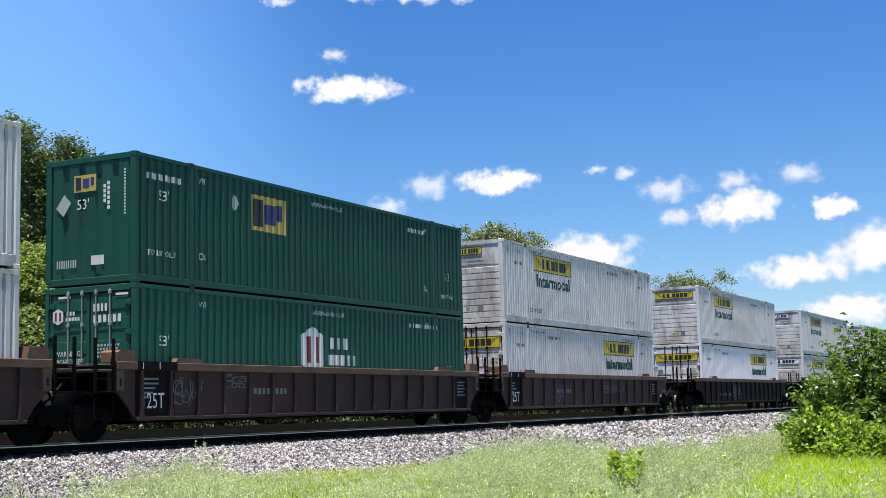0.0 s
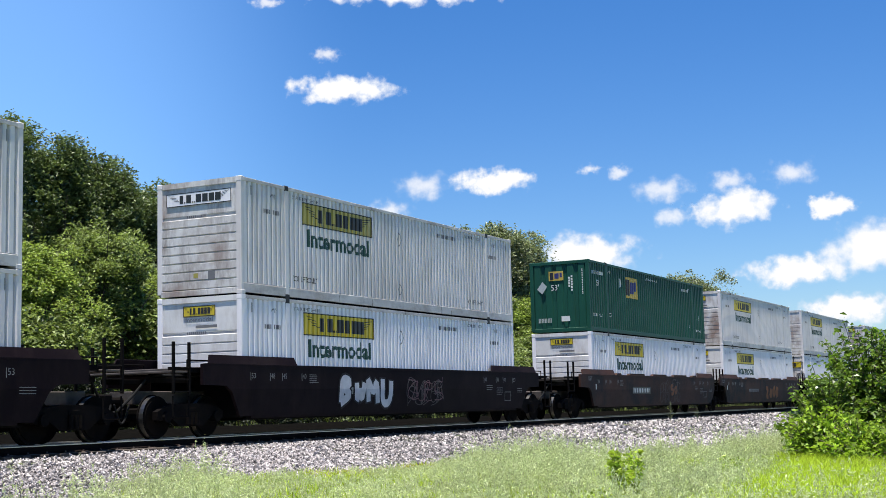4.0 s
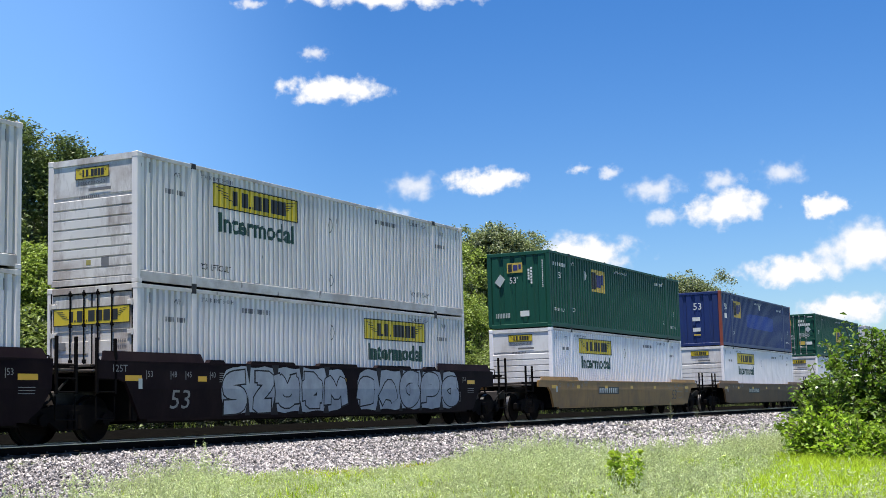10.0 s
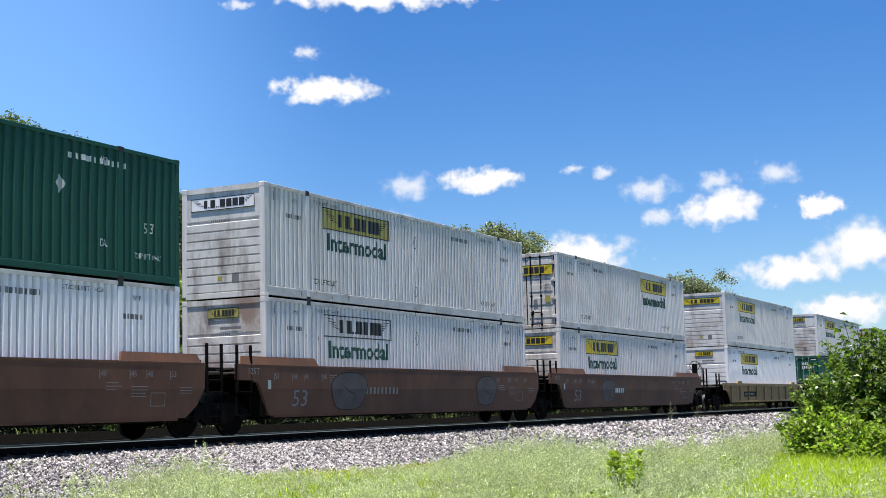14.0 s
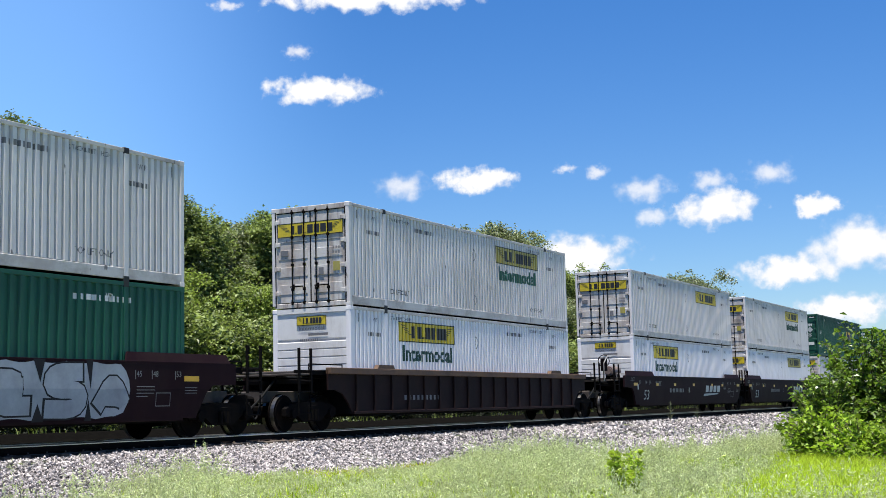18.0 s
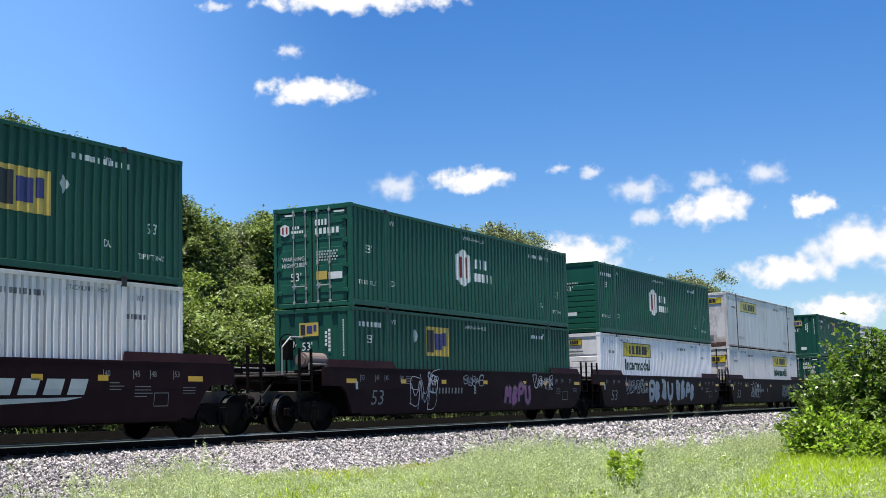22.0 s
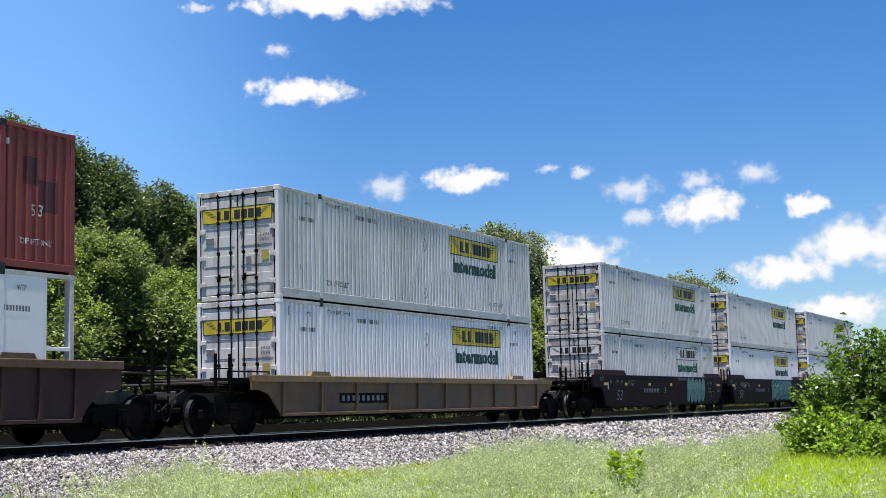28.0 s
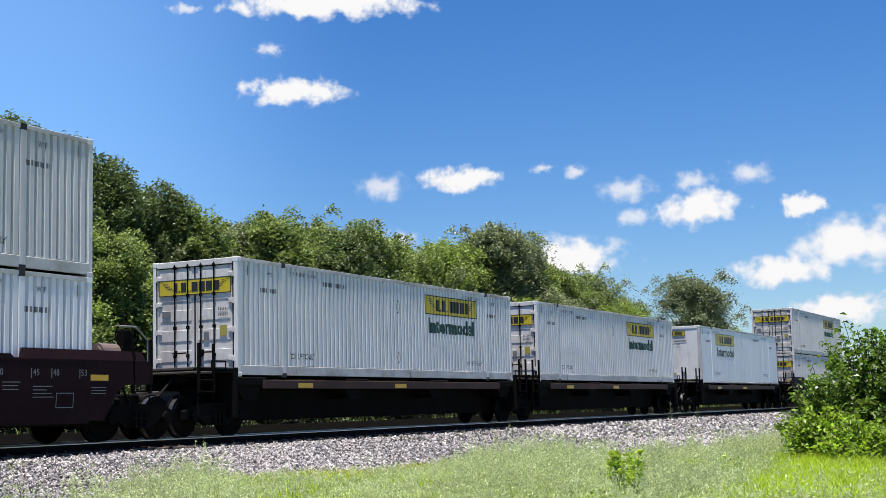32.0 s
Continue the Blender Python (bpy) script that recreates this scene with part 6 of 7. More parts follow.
        part("marking", n, M["stencil" if i in (1, 2, 17, 29) else "grey_text"], root)
    g = {5: [("white", "black", 4.2, 7.2, .55, 1.6, 4, 1), ("dim", "dim", 8.0, 10.4, .6, 1.5, 5, 0), ("pinkish", "", 8.1, 10.2, .7, 1.45, 4, 0)], 4: [("grey", "grey", 8.6, 12.3, .5, 1.6, 9, 0)],
         6: [("dim", "dim", 8.0, 11.0, .5, 1.6, 7, 0), ("rust", "black", 9.6, 10.6, .8, 1.4, 2, 1)], 7: [("rust", "black", 8.2, 11.4, .55, 1.4, 4, 1)],
         9: [("deep_teal", "black", 3.6, 7.6, .5, 1.6, 4, 1), ("grey", "grey", 1.9, 3.1, .6, 1.3, 4, 0)],
         10: [("grey", "grey", 2.2, 5.2, .6, 1.45, 8, 0), ("black_car", "dim", 5.7, 9.4, .5, 1.62, 5, 1), ("dim", "black", 11.0, 15.4, .5, 1.65, 6, 1)],
         11: [("silver", "black", 2.7, 8.6, .48, 1.68, 5, 2), ("silver", "black", 8.9, 15.4, .48, 1.68, 5, 2)],
         15: [("dim", "black", 2.9, 4.6, .55, 1.55, 1, 3), ("dim", "black", 11.8, 13.2, .55, 1.5, 1, 3)],
         16: [("dim", "black", 4.0, 5.4, .55, 1.5, 1, 3)], 18: [("black_car", "deep_green", 4.6, 9.4, .5, 1.45, 6, 1), ("silver", "black", 8.6, 14.2, .46, 1.68, 4, 2)],
         22: [("grey", "grey", 2.6, 4.6, .5, 1.6, 5, 0), ("grey", "grey", 7.2, 9.4, .55, 1.6, 6, 0)],
         23: [("pink", "black", 9.7, 12.0, .5, 1.45, 4, 1), ("white", "silver", 12.2, 14.0, 1.1, 1.62, 5, 0), ("white", "grey", 2.95, 4.1, .48, 1.66, 2, 0), ("silver", "grey", 6.6, 8.0, 1.2, 1.6, 5, 0), ("white", "grey", 4.15, 4.75, 1.2, 1.6, 3, 0)],
         24: [("silver", "black", 5.4, 9.0, .5, 1.65, 4, 1), ("silver", "black", 9.4, 12.4, .5, 1.65, 4, 1), ("silver", "grey", 2.5, 5.2, .9, 1.6, 8, 0)],
         25: [("white", "grey", 3.6, 5.6, .6, 1.6, 5, 0), ("grey", "grey", 14.0, 15.4, .75, 1.45, 5, 0), ("grey", "black", 11.0, 13.2, .6, 1.4, 4, 1)], 30: [("mint", "black", 10.8, 13.75, .46, 1.68, 5, 3), ("grey", "grey", 9.3, 11.2, 1.52, 1.68, 9, 0)],
         31: [("mint", "black", 8.3, 12.95, .5, 1.66, 5, 2), ("grey", "grey", 1.2, 2.2, 1.15, 1.6, 4, 0)], 32: [("ochre", "black", 2.3, 5.1, .5, 1.6, 5, 1), ("grey", "grey", 1.3, 2.4, .95, 1.4, 3, 0)],
         8: [("dim", "dim", 5.0, 7.4, .6, 1.5, 6, 0)], 1: [("grey", "grey", 1.2, 1.8, .7, 1.4, 2, 0), ("grey", "grey", 3.1, 3.7, 1.1, 1.45, 2, 0)],
         2: [("grey", "grey", 4.0, 5.0, .6, 1.35, 3, 0), ("grey", "grey", 9.0, 11.6, .95, 1.3, 7, 0)], 3: [("grey", "grey", 5.1, 5.7, .5, 1.5, 2, 0), ("grey", "grey", 4.9, 7.2, .55, 1.45, 8, 0)]}
    for k, (fill, line, x0, x1, z0, z1, n, bub) in enumerate(g.get(i, [])):
        if n:
            graffiti(root, i * 7 + k, x0 - HL, x1 - HL, z0, z1 - (.25 if low else 0), fill, line, -1.4585 if kind == "s" else -1.386, n, bub, kind == "s")
    what = {"s": "smooth-sided well car", "r": "rib-sided well car", "p": "low spine car"}[kind]
    tagged(root, COLOUR[pname] + " " + what + (" with sprayed graffiti" if i in g and i not in (1, 2, 3) else " with worn, dirty paint") + " on the rails", "railway car", "cars of the train")
    axles = [o for o in root.children if o.name.startswith("wheelset")]
    RIDERS.append((root, SPOT[i] + HL, 0.0, axles))


for i in range(len(SPOT)):
    well_car(i)

# ---- plants ----
def blades(n, place, lo, hi, width, seed, lean=0.35):
    """Thin bent blades: n places (x, y, z, scale) from place(rng, n)."""
    rng = np.random.default_rng(seed)
    p = place(rng, n)
    n = len(p)
    h = (lo + (hi - lo) * rng.random(n)) * p[:, 3]
    a = rng.random(n) * math.tau
    b = rng.random(n) * math.tau
    side = np.stack([np.cos(a), np.sin(a), np.zeros(n)], 1) * (width * (0.6 + 0.8 * rng.random(n)))[:, None]
    tip = np.stack([np.cos(b), np.sin(b), np.zeros(n)], 1) * (lean * h * rng.random(n))[:, None]
    foot = p[:, :3]
    mid = foot + tip * 0.35 + np.stack([0 * h, 0 * h, h * .6], 1)
    top = foot + tip + np.stack([0 * h, 0 * h, h], 1)
    v = np.stack([foot - side, foot + side, mid + side * .7, mid - side * .7, top], 1).reshape(-1, 3)
    k = 5 * np.arange(n)[:, None]
    q = (k + np.array([[0, 1, 2, 3]])).tolist()
    t = (k + np.array([[3, 2, 4]])).tolist()
    return v, q + t


def slivers(centres, length, width, seed, flat=0.6):
    """Small pointed leaves, turned at random, at the centres given."""
    rng = np.random.default_rng(seed)
    n = len(centres)
    d = rng.standard_normal((n, 3))
    d[:, 2] = d[:, 2] * flat + 0.15
    d /= np.linalg.norm(d, axis=1)[:, None]
    e = np.cross(d, rng.standard_normal((n, 3)))
    e /= np.linalg.norm(e, axis=1)[:, None]
    ln = (length * (0.55 + 0.9 * rng.random(n)))[:, None]
    w = width * (0.6 + 0.8 * rng.random(n))[:, None]
    nrm = np.cross(d, e) * ln * 0.12
    v = np.stack([centres - d * ln / 2, centres + e * w / 2 + nrm, centres + d * ln / 2, centres - e * w / 2 + nrm], 1).reshape(-1, 3)
    k = 4 * np.arange(n)[:, None]
    return v, (k + np.array([[0, 1, 2, 3]])).tolist()


def smooth(x, a, b):
    t = min(max((x - a) / (b - a), 0.0), 1.0)
    return t * t * (3 - 2 * t)


def weed_line(x):
    """Where the weeds begin, towards the track."""
    return verge(x) + 0.25 * math.sin(x * 1.9)


def weed_cover(x, y):
    """How thick and tall the pale weeds stand."""
    inside = weed_line(x) - y
    patch = noise.noise((x * .28, y * .28, 5.0)) + 0.8 * noise.noise((x * .9, y * .9, 9.0))
    loose = 0.8 * math.exp(-((x - 19.4) / 1.7) ** 2 - ((y + 5.7) / 1.0) ** 2)      # a loose stand out in the gravel
    if inside < -1.0 or y > -3.6:
        return loose if loose > 0.08 else 0.0
    ramp = min(max((inside + 0.3) / 1.2, 0.03), 1)
    c = ramp * min(max(0.52 + 1.3 * patch, 0.06), 1.3)
    if 22.0 < x < 29.0:
        c *= 0.06 + 0.94 * smooth(inside, 0.7, 1.7)         # a strip of short grass comes first
    if x < 20.5:
        c *= 0.55                                            # loose stand at the near end of the gravel
    if y < -13.4 and x > 16.5:
        c *= 1 - 0.88 * smooth(0.35 * x - 2 * (y + 13.2) + 0.9 * noise.noise((x * .6, y * .6, 4.0)), 9.0, 12.3)
    return max(c, loose)


def stature(x, y):
    """The weeds stay low in the stretch before the strip of short grass."""
    b = math.degrees(math.atan2(x, y + 20.5))
    return max(0.38 + 0.62 * smooth(b, 62.5, 65.5), 0.95 * (1 - smooth(b, 53.0, 56.5)))


def ground_places(x0, x1, cover, power=1.0):
    def place(rng, n):
        out = []
        m = 0
        while m < n * 30 and len(out) < n:
            m += 1
            x = x0 + (x1 - x0) * rng.random() ** power
            y0 = max(-19.6, -20.5 + x * 0.115)
            y = y0 + (-2.8 - y0) * rng.random()
            c = cover(x, y)
            if rng.random() < c:
                out.append((x, y, height(x, y), 0.55 + 0.45 * c))
        return np.array(out)
    return place


# pale feathery weeds: clumps of fine upright stems, each set with small narrow leaves and thin at the tip
rng = np.random.default_rng(21)
tufts = ground_places(11.5, 46.0, weed_cover, 1.0)(rng, 1900)
stem_v, stem_f, leaf_c, leaf_up = [], [], [], []
for x, y, z, s in tufts:
    grow = s * stature(x, y) * (1 + 0.35 * math.exp(-((x - 28.6) / 2.0) ** 2 - ((y + 8.2) / 2.0) ** 2)) * (0.34 + 1.0 * rng.random() ** 1.6)
    grow = min(grow, 0.92)
    spread = 0.09 + 0.10 * rng.random()
    for j in range(int(10 + 9 * rng.random())):
        dx, dy = rng.standard_normal(2) * spread
        hgt = grow * (0.50 + 0.50 * rng.random()) * math.exp(-(dx * dx + dy * dy) / (5 * spread * spread))
        foot = np.array((x + dx, y + dy, height(x, y) - .02))
        ax, ay = rng.standard_normal(2) * 0.07
        top = foot + (dx * .5 + ax, dy * .5 + ay, hgt * (0.8 + 0.35 * rng.random()))
        k = len(stem_v)
        stem_v += [foot + (0.005, 0.003, 0), foot - (0.005, 0.003, 0), top]
        stem_f.append((k, k + 1, k + 2))
        m = 22
        u = 0.12 + 0.90 * rng.random((m, 1)) ** .7
        leaf_c.append(foot + (top - foot) * u + rng.standard_normal((m, 3)) * 0.045 * (1.2 - u))
weeds = tagged(new("weeds"), "pale grey-green feathery weeds along the ballast", "weeds", kind="stuff")
part("stems", sheet("stems", [tuple(p) for p in stem_v], stem_f, M["weed_stem"]), None, weeds)
lv, lf = slivers(np.concatenate(leaf_c), .060, .011, 5, 1.6)
part("foliage", sheet("foliage", lv.tolist(), lf, M["weed"]), None, weeds)


def grass_cover(x, y):
    inside = weed_line(x) - y
    c = 0.05 + 0.2 * noise.noise((x * .3, y * .3, 1.0))
    if inside < 0:
        return 0.0
    if y < -13.2 and x > 16.5:
        c += 0.9 * smooth(0.35 * x - 2 * (y + 13.2) + 0.9 * noise.noise((x * .6, y * .6, 4.0)), 9.0, 12.3)
    return max(c, 0.04)


gv, gf = blades(100000, ground_places(11.5, 44.0, grass_cover, 1.1), .12, .42, .007, 8, 1.1)
tagged(new("grass", sheet("grass", gv.tolist(), gf, M["grass"])), "bright yellow-green grass growing on the verge", "grass", kind="stuff")


def strip_places(rng, n):
    x = 22.5 + 6.9 * rng.random(n)
    y = np.array([weed_line(a) for a in x]) - 0.1 - 1.7 * rng.random(n) ** .8 + 0.12 * rng.standard_normal(n)
    return np.stack([x, y, np.array([height(a, b) for a, b in zip(x, y)]), 0.5 + 0.5 * rng.random(n)], 1)


gv, gf = blades(20000, strip_places, .04, .14, .008, 18, 1.4)
tagged(new("grass", sheet("grass", gv.tolist(), gf, M["short_grass"])), "short yellow-green grass along the gravel", "grass", kind="stuff")


def far_places(rng, n):
    """Scattered tufts along the top of the far bank."""
    tuft = 14 + 90 * rng.random(46)
    x = tuft[rng.integers(46, size=n)] + .16 * rng.standard_normal(n)
    y = 3.1 + 1.3 * ((x * 3.7) % 1.0) + .08 * rng.standard_normal(n)
    return np.stack([x, y, np.array([height(a, b) + .06 for a, b in zip(x, y)]), np.ones(n)], 1)


gv, gf = blades(750, far_places, .06, .24, .012, 9, .9)
tagged(new("grass", sheet("grass", gv.tolist(), gf, M["leaf_light"])), "sunlit grass beyond the track", "grass", kind="stuff")


def leaves_at(centres, length, width, seed, lift=0.9):
    """Small folded leaves at the centres given, most of them lying with their faces to the sky."""
    rng = np.random.default_rng(seed)
    n = len(centres)
    up = rng.standard_normal((n, 3))
    up /= np.linalg.norm(up, axis=1)[:, None]
    up[:, 2] = np.abs(up[:, 2]) + lift
    up /= np.linalg.norm(up, axis=1)[:, None]
    d = np.cross(up, rng.standard_normal((n, 3)))
    d /= np.linalg.norm(d, axis=1)[:, None]
    e = np.cross(up, d)
    ln = (length * (0.55 + 0.9 * rng.random(n)))[:, None]
    w = width * (0.6 + 0.8 * rng.random(n))[:, None]
    fold = up * w * 0.22
    v = np.stack([centres - d * ln / 2, centres + e * w / 2 + fold, centres + d * ln / 2 - up * ln * .12, centres - e * w / 2 + fold], 1).reshape(-1, 3)
    k = 4 * np.arange(n)[:, None]
    return v, (k + np.array([[0, 1, 2, 3]])).tolist()


def tree(name, seed, tall, width, material, leaf, count, low=0.12, round_top=0.55, sprays=240, airy=0.0):
    """A tapered trunk, limbs that fork into twigs, and on every twig a loose spray of leaves; the outline is lobed and torn."""
    rng = np.random.default_rng(seed)
    root = new(name)
    bm = bmesh.new()
    limbs = []
    for k in range(15):
        u = low + (0.80 - low) * (k + .3) / 15
        a = k * 2.399 + rng.normal() * .3
        shape = math.sin(min(1.0, (u - low) / (1 - low) * .86 + .16) * math.pi) ** round_top
        r = width * shape * (.62 + .42 * rng.random())
        foot = np.array((0, 0, tall * u * .72))
        tip = np.array((math.cos(a) * r, math.sin(a) * r, tall * min(u + .10 + .10 * rng.random(), .97)))
        cyl(bm, foot, tip, .012 * tall * (1.1 - u), 5, .012)
        limbs.append((foot, tip, width * (.20 + .16 * rng.random())))
    for k in range(10):                                    # leading shoots that make the top uneven
        a = rng.random() * math.tau
        r = width * .55 * rng.random() ** .6
        foot = np.array((0, 0, tall * .66))
        tip = np.array((math.cos(a) * r, math.sin(a) * r, tall * (.82 + .12 * rng.random())))
        cyl(bm, foot, tip, .03, 5, .008)
        limbs.append((foot, tip, width * (.16 + .10 * rng.random())))
    tr = cyl(bmesh.new(), (0, 0, -.2), (0, 0, tall * .55), .016 * tall + .06, 9, .009 * tall)
    cyl(tr, (0, 0, tall * .55), (.1, 0, tall * .95), .009 * tall, 7, .02)
    part("trunk", tr, M["bark"], root)
    part("branchwork", bm, M["bark"], root)
    each = count // sprays
    pts = []
    for k in range(sprays):
        foot, tip, spread = limbs[int(rng.integers(len(limbs)))]
        u = .40 + .62 * rng.random() ** .6
        at = foot + (tip - foot) * u + rng.standard_normal(3) * spread * (.85, .85, .75)
        if k % 4 == 0:                                     # a close cap of sprays over the shoots
            a, r = rng.random() * math.tau, .62 * width * math.sqrt(rng.random())
            at = np.array((math.cos(a) * r, math.sin(a) * r, tall * (.93 - .16 * (r / (.62 * width)) ** 2 + .018 * rng.normal())))
        at[2] = min(at[2], tall * (.97 - .04 * rng.random()))
        size = (.16 + .26 * rng.random() ** 1.5) * (width / 3.0) ** .5 * (1 - .3 * airy)
        m = int(each * (size / .26) ** 1.3)
        q = rng.standard_normal((m, 3)) * (size, size, size * .48)
        q[:, 2] -= .35 * (q[:, 0] ** 2 + q[:, 1] ** 2) / size      # the rim of a spray droops
        pts.append(at + q)
    pts = np.concatenate(pts)
    v, f = leaves_at(pts, leaf, leaf * .60, seed + 1)
    part("crown", sheet("crown", v.tolist(), f, M[material]), None, root)
    return root


KINDS = {
    "oak": tree("broadleaf_tree", 31, 10.5, 3.1, "leaf", .165, 25000),
    "ash": tree("broadleaf_tree", 32, 10.0, 2.8, "leaf_light", .165, 23000),
    "elm": tree("broadleaf_tree", 33, 11.0, 3.3, "leaf_silver", .16, 34000, sprays=300),
    "beech": tree("broadleaf_tree", 34, 10.4, 2.9, "leaf_dark", .16, 26000, sprays=260),
    "poplar": tree("broadleaf_tree", 38, 12.5, 1.75, "leaf_dark", .145, 23000, .15, .45, 230),
    "lone": tree("broadleaf_tree", 37, 10.6, 3.6, "leaf_silver", .16, 24000, .30, .5, 260, .2),
    "shrub": tree("shrub", 35, 4.2, 2.4, "leaf", .15, 13000, .05, .5, 150),
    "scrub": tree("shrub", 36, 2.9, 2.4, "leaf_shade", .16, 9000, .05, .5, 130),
}
WORDS = {"beech": ("dark grey-green broadleaf tree behind the track", "tree"), "poplar": ("tall narrow green tree in the wood", "tree"), "oak": ("dense dark green broadleaf tree behind the track", "tree"), "ash": ("light green broadleaf tree behind the track", "tree"),
         "elm": ("grey-green broadleaf tree behind the track", "tree"), "lone": ("airy grey-green broadleaf tree against the sky", "tree"),          "shrub": ("bright green leafy shrub at the wood's edge", "shrub"), "scrub": ("leafy shrub at the wood's edge, coloured as in deep shade", "shrub")}
used = set()


def plant(kind, x, y, scale, turn):
    m = pose(x, y, height(x, y), 0, 0, turn)
    root = KINDS[kind]
    if kind in used:
        root = copy_thing(root, m)
    used.add(kind)
    tall = 1.0 if kind in ("scrub", "shrub") else 1.0 if kind == "poplar" else 1.02 if x < 60 else 1.07
    root.matrix_basis = m @ Matrix.Diagonal((scale, scale, scale * tall, 1))
    tagged(root, WORDS[kind][0], WORDS[kind][1], "trees of the wood")


# kind, x, y, scale: the wood along the far side
for k, (kind, x, y, s) in enumerate((
        ("poplar", 34.2, 15, 1.06), ("poplar", 36.2, 15.6, 1.07), ("poplar", 38.1, 15, 1.03), ("poplar", 39.6, 15.4, 1.015), ("poplar", 41.2, 15.2, 1.0), ("poplar", 42.9, 16, .98), ("poplar", 45.0, 15.4, .955), ("oak", 37.5, 12.5, .82), ("ash", 33.0, 11.5, .76), ("elm", 44.2, 16, .84),
        ("ash", 41.5, 12.5, .74), ("oak", 46.2, 15.5, 1.02), ("ash", 47.5, 12.5, .72), ("oak", 51.8, 15, 1.06), ("beech", 57.6, 15.2, 1.08), ("beech", 52.0, 12, .76),
        ("oak", 61.0, 15.3, 1.06), ("beech", 58.0, 12, .76), ("ash", 65.0, 15, .80), ("elm", 70.0, 16.5, .90), ("elm", 76.5, 15, 1.16), ("elm", 80.0, 15.5, 1.15), ("oak", 83.5, 15.5, 1.05),
        ("ash", 75.0, 12.5, .80), ("elm", 86.0, 15, .80), ("ash", 92.0, 13, .84), ("oak", 93.5, 16, 1.0), ("ash", 100.0, 15, .92), ("oak", 108.0, 17, .92),
        ("ash", 116.0, 18, .80), ("lone", 119.8, 15, 1.22), ("ash", 133.0, 18, .90), ("oak", 146.0, 20, .94), ("ash", 160.0, 22, .98), ("oak", 178.0, 24, .88),
        ("ash", 200.0, 26, .9), ("oak", 225.0, 28, .95), ("elm", 28.0, 13, .95), ("oak", 24.0, 15, .95), ("oak", 29.5, 18, 1.1),
        ("poplar", 33.0, 15, 1.02), ("elm", 40.0, 18, .92), ("oak", 43.0, 20, 1.0), ("oak", 50.0, 20, 1.02), ("elm", 56.0, 21, 1.05), ("oak", 64.5, 20, 1.02), ("ash", 68.0, 13, .80), ("oak", 72.0, 21, 1.0),
        ("oak", 84.5, 20, 1.12), ("ash", 88.0, 19, .95), ("oak", 98.0, 21, .98), ("ash", 104.0, 14, .72), ("oak", 113.0, 23, .90), ("ash", 120.0, 24, .86), ("lone", 124.6, 15.5, 1.0),
        ("ash", 140.0, 22, .86), ("oak", 152.0, 24, .90), ("ash", 170.0, 26, .92), ("oak", 190.0, 28, .95),
        ("elm", 49.0, 16.5, .96), ("beech", 54.3, 16.5, 1.04), ("elm", 59.5, 17, 1.06), ("ash", 63.2, 16.5, 1.10), ("oak", 66.8, 16.5, 1.02), ("ash", 71.0, 16, 1.12),
        ("oak", 74.0, 16.5, 1.08), ("ash", 81.6, 16.5, 1.2), ("oak", 89.8, 16.5, 1.08), ("elm", 96.3, 16.5, 1.03), ("ash", 101.0, 17, .98), ("oak", 105.5, 17, .96), ("elm", 111.0, 18, .86),
        ("poplar", 109.0, 22.5, .92), ("poplar", 112.4, 22, 1.0))):
    plant(kind, x, y, s, k * 67)
# scrub coloured near black for the shade low behind the train
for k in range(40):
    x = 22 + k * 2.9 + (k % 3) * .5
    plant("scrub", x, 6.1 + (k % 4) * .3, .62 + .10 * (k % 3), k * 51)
    if k % 2 and not 50 < x < 62:
        plant("shrub", x + 1.2, 10.6 + (k % 3) * .6, 1.2 + .16 * (k % 3), k * 31)

# the leafy bush beside the ballast: arching stems, each set with broad leaves along its outer part
def bush(x, y, tall, wide, seed, stems, leaf, material, label):
    rng = np.random.default_rng(seed)
    root = new("bush")
    bm = bmesh.new()
    pts = []
    for k in range(stems):
        a = k * 2.399 + rng.normal() * .2
        reach = wide * (.25 + .75 * rng.random() ** .7)
        rise = tall * (1 - .62 * (reach / wide) ** 2) * (.45 + .55 * rng.random() ** .6)
        out = np.array((math.cos(a), math.sin(a), 0))
        foot = out * .15 * wide * rng.random()
        mid = foot + out * reach * .35 + (0, 0, rise * .75)
        tip = foot + out * reach + (0, 0, rise)
        line = [(1 - u) ** 2 * foot + 2 * u * (1 - u) * mid + u * u * tip for u in (0, .3, .6, .85, 1.0)]
        tube(bm, line, .008, 4)
        m = int(11 * (1 + tall * .7))
        u = (.30 + .72 * rng.random((m, 1)) ** .8)
        p = (1 - u) ** 2 * foot + 2 * u * (1 - u) * mid + u * u * tip
        pts.append(p + rng.standard_normal((m, 3)) * (.085, .085, .055))
    part("branchwork", bm, M["bark"], root)
    v, f = leaves_at(np.concatenate(pts), leaf, leaf * .72, seed + 3, .55)
    part("leaves", sheet("leaves", v.tolist(), f, M[material]), None, root)
    root.matrix_basis = pose(x, y, height(x, y))
    tagged(root, label, "bush", "bushes by the track")


DEEP, PALE = "leafy deep green bush beside the ballast", "low bright green bush before the taller one"
bush(31.9, -15.1, 3.5, 1.35, 61, 200, .125, "bush_leaf", DEEP)
bush(30.6, -14.4, 2.35, 1.0, 62, 130, .12, "bush_leaf", DEEP)
bush(31.0, -16.4, 3.3, 1.35, 63, 170, .125, "bush_leaf", DEEP)
bush(29.2, -14.5, 1.55, .85, 64, 85, .13, "bush_bright", PALE)
bush(28.3, -15.5, 1.15, .95, 65, 75, .13, "bush_bright", PALE)
bush(28.0, -16.5, 1.25, .85, 66, 70, .13, "bush_bright", PALE)


